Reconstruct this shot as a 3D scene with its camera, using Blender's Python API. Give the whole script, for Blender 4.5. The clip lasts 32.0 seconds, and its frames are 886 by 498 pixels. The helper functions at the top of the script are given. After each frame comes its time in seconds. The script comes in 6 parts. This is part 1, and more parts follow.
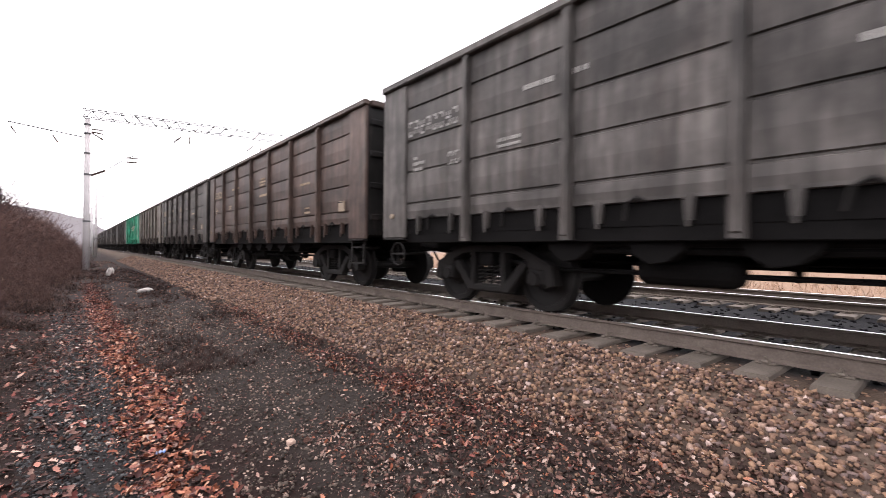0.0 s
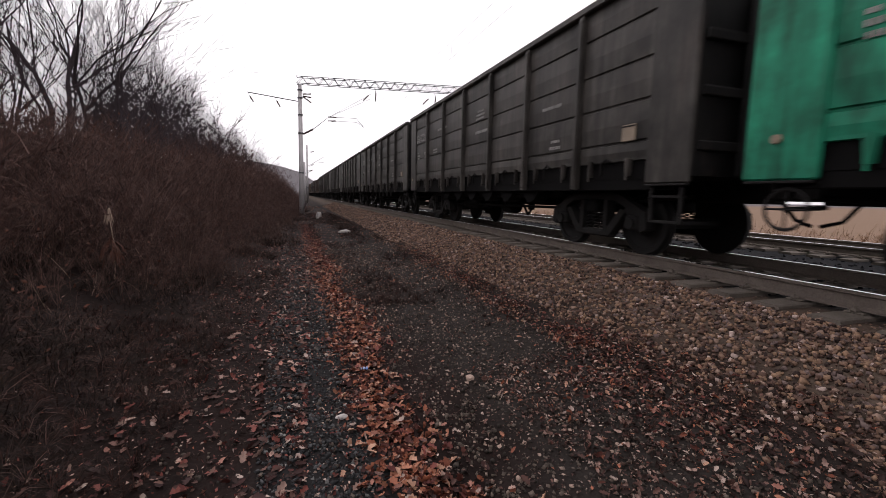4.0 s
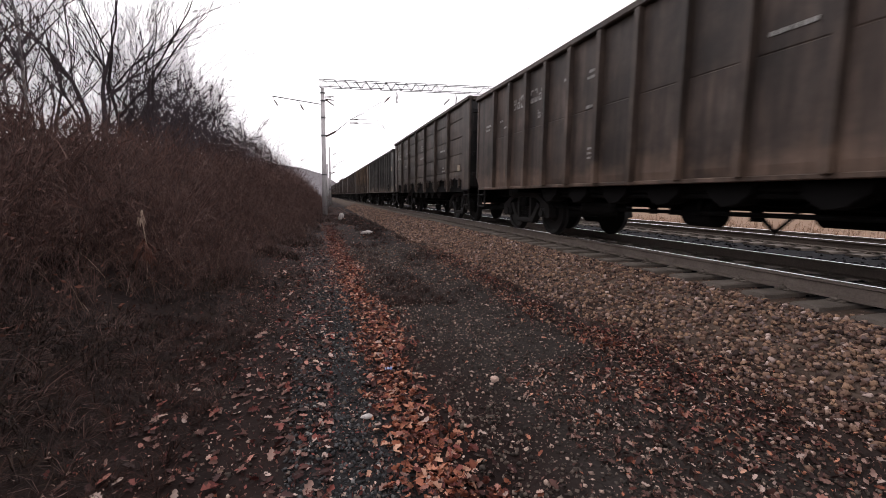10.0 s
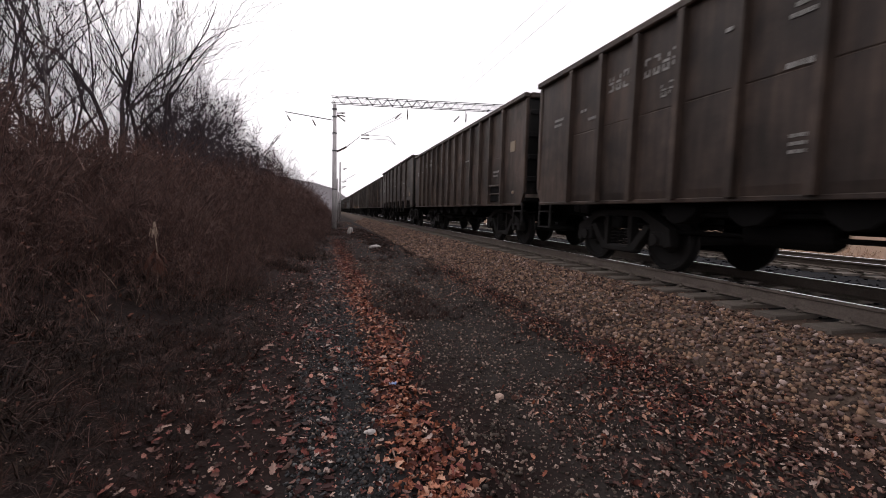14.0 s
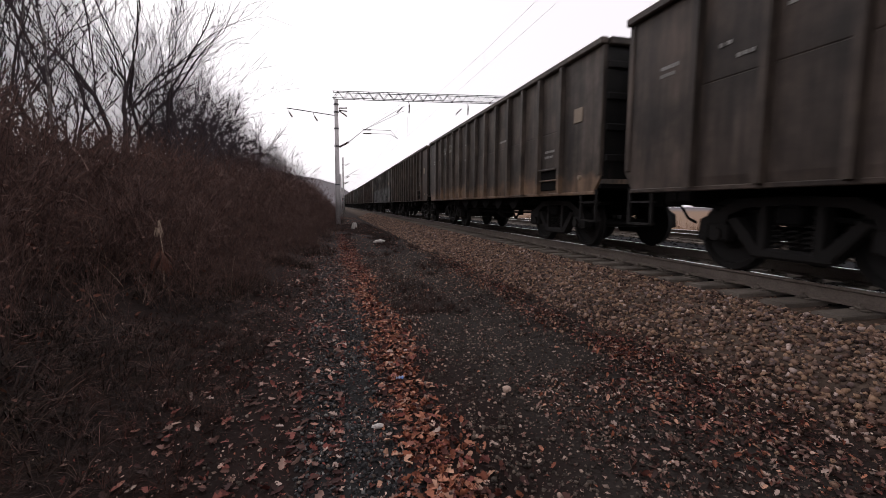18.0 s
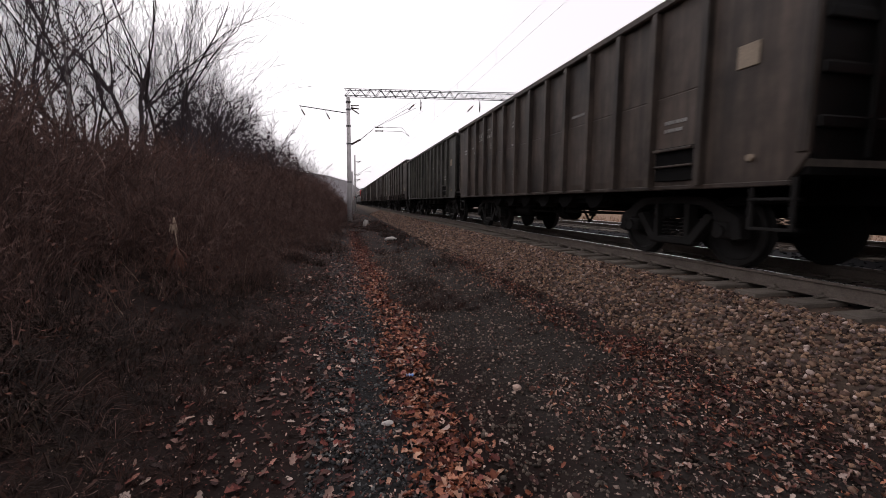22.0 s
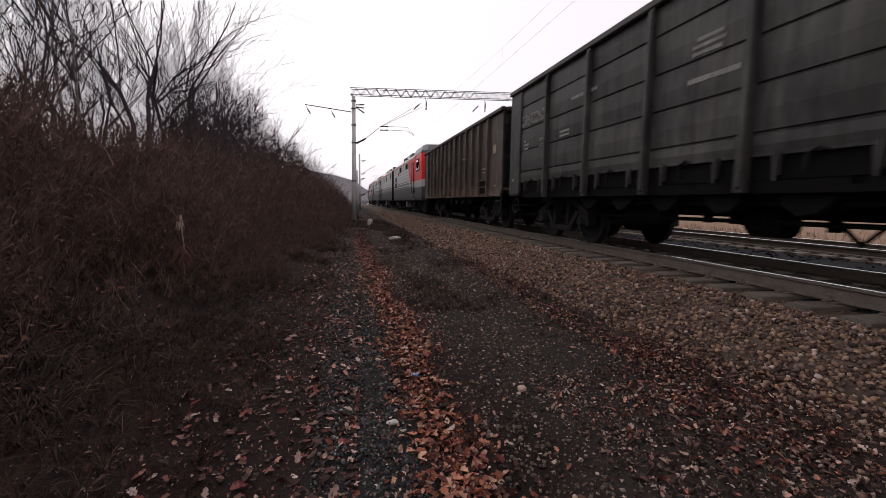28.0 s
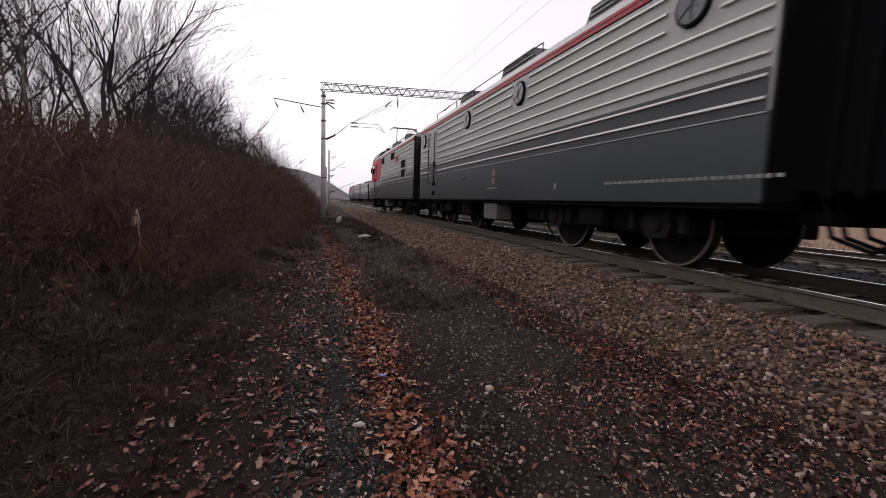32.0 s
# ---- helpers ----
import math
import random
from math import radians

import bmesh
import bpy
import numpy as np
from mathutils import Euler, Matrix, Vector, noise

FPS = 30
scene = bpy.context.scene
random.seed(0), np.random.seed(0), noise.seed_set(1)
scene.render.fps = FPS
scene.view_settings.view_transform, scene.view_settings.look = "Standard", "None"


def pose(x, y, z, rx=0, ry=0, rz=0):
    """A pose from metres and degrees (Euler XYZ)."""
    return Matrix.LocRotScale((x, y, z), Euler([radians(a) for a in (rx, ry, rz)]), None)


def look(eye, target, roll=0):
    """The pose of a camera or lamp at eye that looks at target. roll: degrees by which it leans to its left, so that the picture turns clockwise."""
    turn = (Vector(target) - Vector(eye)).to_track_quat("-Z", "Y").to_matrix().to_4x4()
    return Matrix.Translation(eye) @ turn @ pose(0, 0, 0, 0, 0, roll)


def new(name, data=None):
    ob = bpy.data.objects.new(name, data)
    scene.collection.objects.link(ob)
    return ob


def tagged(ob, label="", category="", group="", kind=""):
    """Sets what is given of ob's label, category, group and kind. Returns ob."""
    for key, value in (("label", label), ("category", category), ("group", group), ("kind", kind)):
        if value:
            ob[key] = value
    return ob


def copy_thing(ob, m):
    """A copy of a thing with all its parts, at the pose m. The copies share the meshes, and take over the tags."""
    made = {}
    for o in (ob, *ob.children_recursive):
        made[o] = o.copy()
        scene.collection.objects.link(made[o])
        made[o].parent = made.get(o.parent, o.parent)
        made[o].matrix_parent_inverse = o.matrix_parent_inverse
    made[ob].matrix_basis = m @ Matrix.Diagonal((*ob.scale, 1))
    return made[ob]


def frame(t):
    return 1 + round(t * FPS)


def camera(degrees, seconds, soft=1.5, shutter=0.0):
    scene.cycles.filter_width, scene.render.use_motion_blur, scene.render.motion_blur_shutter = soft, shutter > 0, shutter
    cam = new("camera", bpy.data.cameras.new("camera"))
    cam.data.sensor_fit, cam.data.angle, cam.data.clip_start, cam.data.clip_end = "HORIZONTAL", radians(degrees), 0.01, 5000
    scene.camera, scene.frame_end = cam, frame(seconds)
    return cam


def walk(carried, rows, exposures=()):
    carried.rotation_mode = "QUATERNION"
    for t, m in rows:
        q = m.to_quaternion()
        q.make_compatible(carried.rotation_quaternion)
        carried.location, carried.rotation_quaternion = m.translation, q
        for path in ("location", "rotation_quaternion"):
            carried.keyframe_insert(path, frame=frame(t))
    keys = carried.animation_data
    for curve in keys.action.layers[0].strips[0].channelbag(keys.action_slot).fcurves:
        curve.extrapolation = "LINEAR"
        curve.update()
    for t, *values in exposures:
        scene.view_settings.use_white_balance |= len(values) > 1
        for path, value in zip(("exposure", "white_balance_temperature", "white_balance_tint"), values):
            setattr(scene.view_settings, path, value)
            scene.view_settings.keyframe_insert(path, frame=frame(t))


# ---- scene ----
cam = camera(91.0, 32.0, soft=0.8, shutter=0.13)
# seconds, eye in metres (z from the rail head), yaw, pitch, roll in degrees
ROWS = [
    (0.0, 0.082, -0.222, 0.885, -40.87, -0.07, 0.59),
    (0.5, 0.004, -0.093, 0.830, -32.43, -0.99, 1.99),
    (1.0, -0.038, -0.127, 0.859, -27.98, -2.49, 1.68),
    (1.5, -0.012, -0.106, 0.854, -24.43, -4.25, 0.88),
    (2.0, 0.010, -0.075, 0.845, -22.07, -5.66, 0.20),
    (2.5, 0.005, -0.036, 0.839, -20.37, -6.95, 0.37),
    (3.0, 0.013, -0.022, 0.837, -20.01, -7.64, 0.21),
    (3.5, 0.025, -0.022, 0.842, -19.91, -6.99, 0.71),
    (5.5, 0.006, 0.002, 0.835, -19.14, -7.08, 1.89),
    (6.0, 0.003, 0.011, 0.838, -19.18, -7.20, 2.03),
    (6.5, 0.009, 0.005, 0.837, -18.40, -6.83, 1.61),
    (7.0, 0.016, -0.001, 0.840, -17.34, -7.17, 0.77),
    (7.5, 0.019, 0.012, 0.835, -17.25, -7.81, 1.48),
    (8.0, 0.013, 0.019, 0.835, -16.32, -7.67, 1.07),
    (8.5, 0.003, 0.028, 0.834, -16.27, -8.01, 1.09),
    (9.0, 0.002, 0.021, 0.839, -16.36, -7.32, 1.34),
    (9.5, 0.005, 0.016, 0.834, -16.81, -6.98, 0.85),
    (10.0, 0.005, 0.011, 0.833, -16.84, -6.91, 0.68),
    (10.5, 0.008, 0.013, 0.839, -16.72, -6.80, 0.77),
    (11.0, 0.013, 0.011, 0.839, -16.41, -6.78, 0.76),
    (11.5, 0.007, 0.010, 0.836, -16.29, -6.95, 0.75),
    (12.0, 0.003, 0.013, 0.835, -15.89, -6.88, 0.93),
    (12.5, 0.003, 0.015, 0.832, -15.80, -7.43, 0.94),
    (13.0, 0.006, 0.016, 0.836, -15.49, -7.78, 0.34),
    (13.5, 0.006, 0.013, 0.838, -15.47, -6.95, 0.80),
    (14.0, 0.014, -0.005, 0.833, -15.74, -4.90, 1.45),
    (14.5, 0.003, 0.017, 0.823, -15.70, -3.64, 1.51),
    (15.0, 0.003, 0.020, 0.825, -15.62, -5.07, 1.22),
    (15.5, 0.003, 0.015, 0.827, -14.92, -4.88, 1.30),
    (17.5, 0.024, 0.011, 0.827, -15.28, -5.70, 0.31),
    (18.0, 0.019, 0.013, 0.829, -15.17, -5.75, 0.33),
    (18.5, 0.011, 0.021, 0.829, -14.73, -6.00, 0.62),
    (19.0, 0.011, 0.022, 0.829, -14.68, -6.32, 0.12),
    (19.5, 0.013, 0.020, 0.833, -14.29, -6.22, 0.21),
    (20.0, 0.015, 0.022, 0.832, -14.26, -6.33, 0.13),
    (20.5, 0.021, 0.021, 0.834, -14.08, -6.26, -0.03),
    (21.0, 0.024, 0.021, 0.829, -14.09, -6.32, 0.25),
    (21.5, 0.036, 0.013, 0.823, -13.60, -6.64, -0.28),
    (22.0, 0.027, 0.018, 0.832, -13.70, -6.10, 0.41),
    (22.5, 0.024, 0.013, 0.834, -14.58, -5.63, 0.54),
    (23.0, 0.019, 0.015, 0.838, -14.23, -6.10, 0.34),
    (23.5, 0.021, 0.026, 0.837, -14.86, -6.27, 0.31),
    (24.0, 0.023, 0.029, 0.835, -14.71, -6.73, 0.08),
    (24.5, 0.028, 0.032, 0.834, -15.10, -7.09, 0.02),
    (25.0, 0.026, 0.034, 0.835, -14.56, -6.92, -0.11),
    (25.5, 0.032, 0.027, 0.833, -14.35, -6.62, -0.21),
    (27.5, 0.023, 0.032, 0.835, -13.65, -6.11, 0.39),
    (28.0, 0.006, 0.028, 0.831, -13.22, -6.14, 0.92),
    (28.5, 0.024, 0.023, 0.830, -12.93, -6.12, 0.53),
    (29.0, 0.033, 0.001, 0.836, -12.43, -5.65, 0.12),
    (29.5, 0.040, -0.001, 0.832, -12.58, -5.53, 0.09),
    (30.0, 0.047, -0.002, 0.835, -12.09, -5.76, 0.06),
    (30.5, 0.047, 0.011, 0.833, -12.46, -6.11, 0.40),
    (31.0, 0.036, 0.012, 0.832, -12.55, -5.96, 0.50),
    (31.5, 0.040, 0.050, 0.823, -13.87, -6.69, 0.91),
    (32.0, 0.017, 0.052, 0.836, -17.18, -6.18, 2.02),
]
walk(cam, [(t, pose(x, y, z, 90 + pitch, 0, yaw) @ pose(0, 0, 0, 0, 0, roll)) for t, x, y, z, yaw, pitch, roll in ROWS],
     exposures=[(0.0, -0.41, 6450, 17), (0.5, -1.26, 6450, 17), (1.0, -1.91, 6450, 17), (2.0, -1.84, 6450, 17), (3.0, -1.81, 6450, 17), (6.0, -1.88, 6450, 17), (7.0, -1.88, 6450, 17), (8.0, -1.51, 6450, 17), (13.0, -1.51, 6450, 17), (14.0, -1.86, 6450, 17), (15.0, -2.06, 6450, 17), (18.0, -2.04, 6450, 17), (32.0, -2.08, 6450, 17)])

# ---- light: a bright overcast sky, with a weak wide sun ahead of the train ----
world = bpy.data.worlds.new("overcast_sky")
scene.world = world
world.use_nodes = True
wn, wl = world.node_tree.nodes, world.node_tree.links
sky = wn.new("ShaderNodeTexSky")
sky.sky_type, sky.sun_disc, sky.air_density, sky.dust_density, sky.ozone_density = "NISHITA", False, 1.0, 6.0, 1.0
sky.sun_elevation, sky.sun_rotation = radians(38), radians(-20)
pale = wn.new("ShaderNodeHueSaturation")
pale.inputs["Saturation"].default_value = 0.18
veil = wn.new("ShaderNodeMix")
veil.data_type = "RGBA"
veil.inputs["Factor"].default_value = 0.7
veil.inputs["B"].default_value = (17.0, 16.6, 16.7, 1)
wl.new(sky.outputs["Color"], pale.inputs["Color"])
wl.new(pale.outputs["Color"], veil.inputs["A"])
wl.new(veil.outputs["Result"], wn["Background"].inputs["Color"])
wn["Background"].inputs["Strength"].default_value = 0.305
sun = new("sun", bpy.data.lights.new("sun", "SUN"))
sun.data.energy, sun.data.angle, sun.data.color = 0.45, radians(14), (1.0, 0.93, 0.84)
sun.matrix_world = look((-20, 55, 45), (0, 0, 0))

# ---- materials ----


def material(name, base, dark=None, rough=0.8, metal=0.0, scale=4.0, fine=40.0, bump=0.2, dist=0.01, amount=0.5, streak=1.0, vary=0.0, island=0.0, rust=None, rust_at=0.6, spec=0.3, palette=()):
    """A procedural surface: two scales of noise between base and dark, an optional second stain, relief, and a change from piece to piece."""
    m = bpy.data.materials.new(name)
    m.use_nodes = True
    n, l = m.node_tree.nodes, m.node_tree.links
    out = n["Principled BSDF"]
    dark = dark or tuple(c * 0.55 for c in base)
    co = n.new("ShaderNodeTexCoord")
    mp = n.new("ShaderNodeMapping")
    mp.inputs["Scale"].default_value = (1, 1, streak)
    l.new(co.outputs["Object"], mp.inputs["Vector"])
    big, small = n.new("ShaderNodeTexNoise"), n.new("ShaderNodeTexNoise")
    for t, s, d in ((big, scale, 5), (small, fine, 3)):
        t.inputs["Scale"].default_value, t.inputs["Detail"].default_value = s, d
        l.new(mp.outputs["Vector"], t.inputs["Vector"])
    big.noise_dimensions = "4D"
    info = n.new("ShaderNodeObjectInfo")
    shift = n.new("ShaderNodeMath")
    shift.operation, shift.inputs[1].default_value = "MULTIPLY", 37.0
    l.new(info.outputs["Random"], shift.inputs[0])
    l.new(shift.outputs[0], big.inputs["W"])
    both = n.new("ShaderNodeMath")
    both.operation = "MULTIPLY_ADD"
    both.inputs[1].default_value = 0.45
    l.new(small.outputs["Fac"], both.inputs[0])
    half = n.new("ShaderNodeMath")
    half.operation, half.inputs[1].default_value = "MULTIPLY", 0.55
    l.new(big.outputs["Fac"], half.inputs[0])
    l.new(half.outputs[0], both.inputs[2])
    ramp = n.new("ShaderNodeMapRange")
    ramp.inputs["From Min"].default_value, ramp.inputs["From Max"].default_value = 0.5 - 0.28 * (1.2 - amount), 0.5 + 0.28 * (1.2 - amount)
    l.new(both.outputs[0], ramp.inputs["Value"])
    mix = n.new("ShaderNodeMix")
    mix.data_type = "RGBA"
    mix.inputs["A"].default_value, mix.inputs["B"].default_value = (*dark, 1), (*base, 1)
    l.new(ramp.outputs["Result"], mix.inputs["Factor"])
    colour = mix.outputs["Result"]
    if palette:
        each = n.new("ShaderNodeValToRGB")
        each.color_ramp.interpolation = "CONSTANT"
        while len(each.color_ramp.elements) < len(palette):
            each.color_ramp.elements.new(1.0)
        for e, (at, c) in zip(each.color_ramp.elements, palette):
            e.position, e.color = at, (*c, 1)
        isle = n.new("ShaderNodeNewGeometry")
        l.new(isle.outputs["Random Per Island"], each.inputs["Fac"])
        tone = n.new("ShaderNodeMix")
        tone.data_type, tone.blend_type = "RGBA", "MULTIPLY"
        tone.inputs["Factor"].default_value = 1.0
        l.new(each.outputs["Color"], tone.inputs["A"])
        l.new(colour, tone.inputs["B"])
        colour = tone.outputs["Result"]
    if rust:
        spot = n.new("ShaderNodeTexNoise")
        spot.inputs["Scale"].default_value, spot.inputs["Detail"].default_value, spot.inputs["Roughness"].default_value = scale * 1.7, 8, 0.65
        l.new(mp.outputs["Vector"], spot.inputs["Vector"])
        cut = n.new("ShaderNodeMapRange")
        cut.inputs["From Min"].default_value, cut.inputs["From Max"].default_value = rust_at - 0.06, rust_at + 0.1
        l.new(spot.outputs["Fac"], cut.inputs["Value"])
        worn = n.new("ShaderNodeMix")
        worn.data_type = "RGBA"
        worn.inputs["B"].default_value = (*rust, 1)
        l.new(cut.outputs["Result"], worn.inputs["Factor"])
        l.new(colour, worn.inputs["A"])
        colour = worn.outputs["Result"]
    if vary or island:
        hue = n.new("ShaderNodeHueSaturation")
        rng = n.new("ShaderNodeMapRange")
        rng.inputs["To Min"].default_value, rng.inputs["To Max"].default_value = 1 - (vary or island), 1 + (vary or island)
        if island:
            geo = n.new("ShaderNodeNewGeometry")
            l.new(geo.outputs["Random Per Island"], rng.inputs["Value"])
        else:
            l.new(info.outputs["Random"], rng.inputs["Value"])
        l.new(rng.outputs["Result"], hue.inputs["Value"])
        l.new(colour, hue.inputs["Color"])
        colour = hue.outputs["Color"]
    l.new(colour, out.inputs["Base Color"])
    rr = n.new("ShaderNodeMapRange")
    rr.inputs["To Min"].default_value, rr.inputs["To Max"].default_value = max(rough - 0.15, 0.05), min(rough + 0.1, 1)
    l.new(both.outputs[0], rr.inputs["Value"])
    l.new(rr.outputs["Result"], out.inputs["Roughness"])
    out.inputs["Metallic"].default_value = metal
    out.inputs["Specular IOR Level"].default_value = spec
    if bump:
        b = n.new("ShaderNodeBump")
        b.inputs["Strength"].default_value, b.inputs["Distance"].default_value = bump, dist
        l.new(both.outputs[0], b.inputs["Height"])
        l.new(b.outputs["Normal"], out.inputs["Normal"])
    return m


def paint(name, base, dirt=(0.048, 0.038, 0.033), rust_at=0.6, patch=None, patch_top=2.0, patch_amount=0.8):
    """Old wagon paint: stains, rain streaks, and flaked or dusted patches low on the sheets."""
    base = tuple(0.92 * c for c in base)
    m = material(name, base, tuple(0.5 * c for c in base), rough=0.6, scale=0.9, fine=9, bump=0.3, dist=0.03, amount=0.7, streak=0.3, rust=dirt, rust_at=rust_at, spec=0.27)
    n, l = m.node_tree.nodes, m.node_tree.links
    out = n["Principled BSDF"]
    colour = out.inputs["Base Color"].links[0].from_socket
    co, info = n.new("ShaderNodeTexCoord"), n.new("ShaderNodeObjectInfo")
    shift = n.new("ShaderNodeMath")
    shift.operation, shift.inputs[1].default_value = "MULTIPLY", 53.0
    l.new(info.outputs["Random"], shift.inputs[0])

    def stain(scale, detail, stretch):
        mp, t = n.new("ShaderNodeMapping"), n.new("ShaderNodeTexNoise")
        mp.inputs["Scale"].default_value = stretch
        t.noise_dimensions = "4D"
        t.inputs["Scale"].default_value, t.inputs["Detail"].default_value, t.inputs["Roughness"].default_value = scale, detail, 0.6
        l.new(co.outputs["Object"], mp.inputs["Vector"])
        l.new(mp.outputs["Vector"], t.inputs["Vector"])
        l.new(shift.outputs[0], t.inputs["W"])
        return t.outputs["Fac"]

    if patch:
        sep, low, add, cut, mx = n.new("ShaderNodeSeparateXYZ"), n.new("ShaderNodeMapRange"), n.new("ShaderNodeMath"), n.new("ShaderNodeMapRange"), n.new("ShaderNodeMix")
        l.new(co.outputs["Object"], sep.inputs[0])
        l.new(sep.outputs["Z"], low.inputs["Value"])
        for i, v in zip(("From Min", "From Max", "To Min", "To Max"), (patch_top, patch_top - 0.75, -0.42, 0.2)):
            low.inputs[i].default_value = v
        add.operation = "ADD"
        l.new(low.outputs["Result"], add.inputs[0])
        l.new(stain(1.5, 6, (1, 0.8, 1.2)), add.inputs[1])
        for i, v in zip(("From Min", "From Max", "To Min", "To Max"), (0.46, 0.68, 0.0, patch_amount)):
            cut.inputs[i].default_value = v
        l.new(add.outputs[0], cut.inputs["Value"])
        mx.data_type = "RGBA"
        mx.inputs["B"].default_value = (*patch, 1)
        l.new(cut.outputs["Result"], mx.inputs["Factor"])
        l.new(colour, mx.inputs["A"])
        colour = mx.outputs["Result"]
    for fac, lo, hi in ((stain(1.0, 4, (1, 7.0, 0.5)), 0.62, 1.36), (stain(0.9, 6, (1, 1, 1.3)), 0.5, 1.6)):
        rng_, hue = n.new("ShaderNodeMapRange"), n.new("ShaderNodeHueSaturation")
        for i, v in zip(("From Min", "From Max", "To Min", "To Max"), (0.36, 0.64, lo, hi)):
            rng_.inputs[i].default_value = v
        l.new(fac, rng_.inputs["Value"])
        l.new(rng_.outputs["Result"], hue.inputs["Value"])
        l.new(colour, hue.inputs["Color"])
        colour = hue.outputs["Color"]
    l.new(colour, out.inputs["Base Color"])
    return m


M_GREY = paint("grey_wagon_paint", (0.09, 0.082, 0.076))
M_MURK = paint("dark_brown_wagon_paint", (0.056, 0.042, 0.034))
M_DARK = paint("dark_wagon_paint", (0.058, 0.052, 0.046))
M_CLAY = paint("clay_brown_wagon_paint", (0.076, 0.05, 0.04))
M_SLATE = paint("slate_wagon_paint", (0.07, 0.06, 0.053))
M_TAUPE = paint("taupe_wagon_paint", (0.118, 0.098, 0.079))
M_OCHRE = paint("ochre_wagon_paint", (0.125, 0.08, 0.05), patch=(0.05, 0.038, 0.03), patch_top=2.5)
M_RUST = paint("rust_wagon_paint", (0.058, 0.039, 0.03), dirt=(0.045, 0.032, 0.027))
M_WARM = paint("warm_brown_wagon_paint", (0.064, 0.044, 0.034), dirt=(0.05, 0.036, 0.03))
M_DUSTY = paint("dusty_grey_wagon_paint", (0.06, 0.054, 0.05), patch=(0.15, 0.125, 0.1), patch_top=1.9)
M_TAN = paint("tan_flaked_wagon_paint", (0.076, 0.06, 0.049), patch=(0.15, 0.095, 0.06), patch_top=1.95)
M_OLIVE = paint("olive_wagon_paint", (0.056, 0.053, 0.043))
M_STEEL = paint("dim_steel_wagon_paint", (0.054, 0.052, 0.048))
M_MUD = paint("muddy_brown_wagon_paint", (0.062, 0.046, 0.037))
M_FLAKE = paint("rust_flaked_wagon_paint", (0.062, 0.044, 0.035), patch=(0.105, 0.07, 0.051), patch_top=1.95, patch_amount=0.65)
M_GREEN = paint("green_wagon_paint", (0.012, 0.27, 0.15), dirt=(0.03, 0.12, 0.075), rust_at=0.7)
M_PALE = paint("pale_worn_paint", (0.082, 0.07, 0.062), dirt=(0.07, 0.056, 0.048), rust_at=0.6, patch=(0.118, 0.12, 0.118), patch_top=2.8)
# near-black for end faces: the shade of the gaps is put into the paint
M_END_SHADE = paint("shaded_end_paint", (0.009, 0.0082, 0.0078))
M_UNDER = material("near_black_steel", (0.009, 0.0085, 0.0085), rough=0.95, scale=3, fine=25, bump=0.3, spec=0.08)
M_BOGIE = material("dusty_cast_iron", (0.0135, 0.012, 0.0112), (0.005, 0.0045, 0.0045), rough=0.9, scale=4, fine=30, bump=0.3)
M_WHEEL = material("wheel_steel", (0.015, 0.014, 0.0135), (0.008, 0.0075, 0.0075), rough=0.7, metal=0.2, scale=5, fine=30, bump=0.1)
M_TREAD = material("polished_steel", (0.85, 0.85, 0.86), (0.72, 0.72, 0.72), rough=0.3, metal=1.0, scale=2, fine=20, bump=0.03)
M_MARK = material("chalky_white_lettering", (0.36, 0.35, 0.33), (0.17, 0.165, 0.155), rough=0.8, scale=6, fine=50, bump=0, amount=0.6)
M_MARK_OCHRE = material("ochre_lettering", (0.44, 0.34, 0.24), (0.2, 0.15, 0.1), rough=0.8, scale=6, fine=50, bump=0, amount=0.6)
M_PLATE = material("pale_plate", (0.33, 0.26, 0.19), rough=0.6, scale=5, fine=40, bump=0.05)
M_MARK_RED = material("red_lettering", (0.5, 0.03, 0.03), rough=0.6, scale=5, fine=40, bump=0)
M_RAIL = material("dusty_rail_side", (0.165, 0.136, 0.115), (0.085, 0.068, 0.058), rough=0.8, scale=5, fine=50, bump=0.3)
M_SLEEPER = material("dusty_brown_concrete", (0.18, 0.152, 0.128), (0.095, 0.08, 0.067), rough=0.9, scale=5, fine=60, bump=0.4, vary=0.15)
M_STONE = material("crushed_stone", (1.0, 1.0, 1.0), (0.5, 0.5, 0.5), rough=0.9, scale=9, fine=60, bump=0.4, palette=((0, (0.04825, 0.02954, 0.02438)), (0.16, (0.1447, 0.08452, 0.06293)), (0.4, (0.2557, 0.1559, 0.1085)), (0.62, (0.3667, 0.2256, 0.1455)), (0.78, (0.193, 0.1355, 0.122)), (0.9, (0.4245, 0.2872, 0.2203)), (0.975, (0.5982, 0.4512, 0.3933))))
M_STONE_DARK = material("dark_gravel", (1.0, 1.0, 1.0), (0.5, 0.5, 0.5), rough=0.9, scale=9, fine=60, bump=0.4, palette=((0, (0.04056, 0.0318, 0.02607)), (0.3, (0.09734, 0.07551, 0.06121)), (0.6, (0.1784, 0.1378, 0.1111)), (0.82, (0.3245, 0.2385, 0.1926)), (0.93, (0.6166, 0.4505, 0.3627))))
M_LEAF = material("fallen_oak_leaf", (1.0, 1.0, 1.0), (0.5, 0.5, 0.5), rough=0.75, scale=14, fine=60, bump=0.2, palette=((0, (0.09775, 0.02691, 0.01771)), (0.22, (0.2415, 0.07452, 0.04133)), (0.45, (0.414, 0.1449, 0.08069)), (0.68, (0.5405, 0.2329, 0.1427)), (0.86, (0.644, 0.3622, 0.246))))
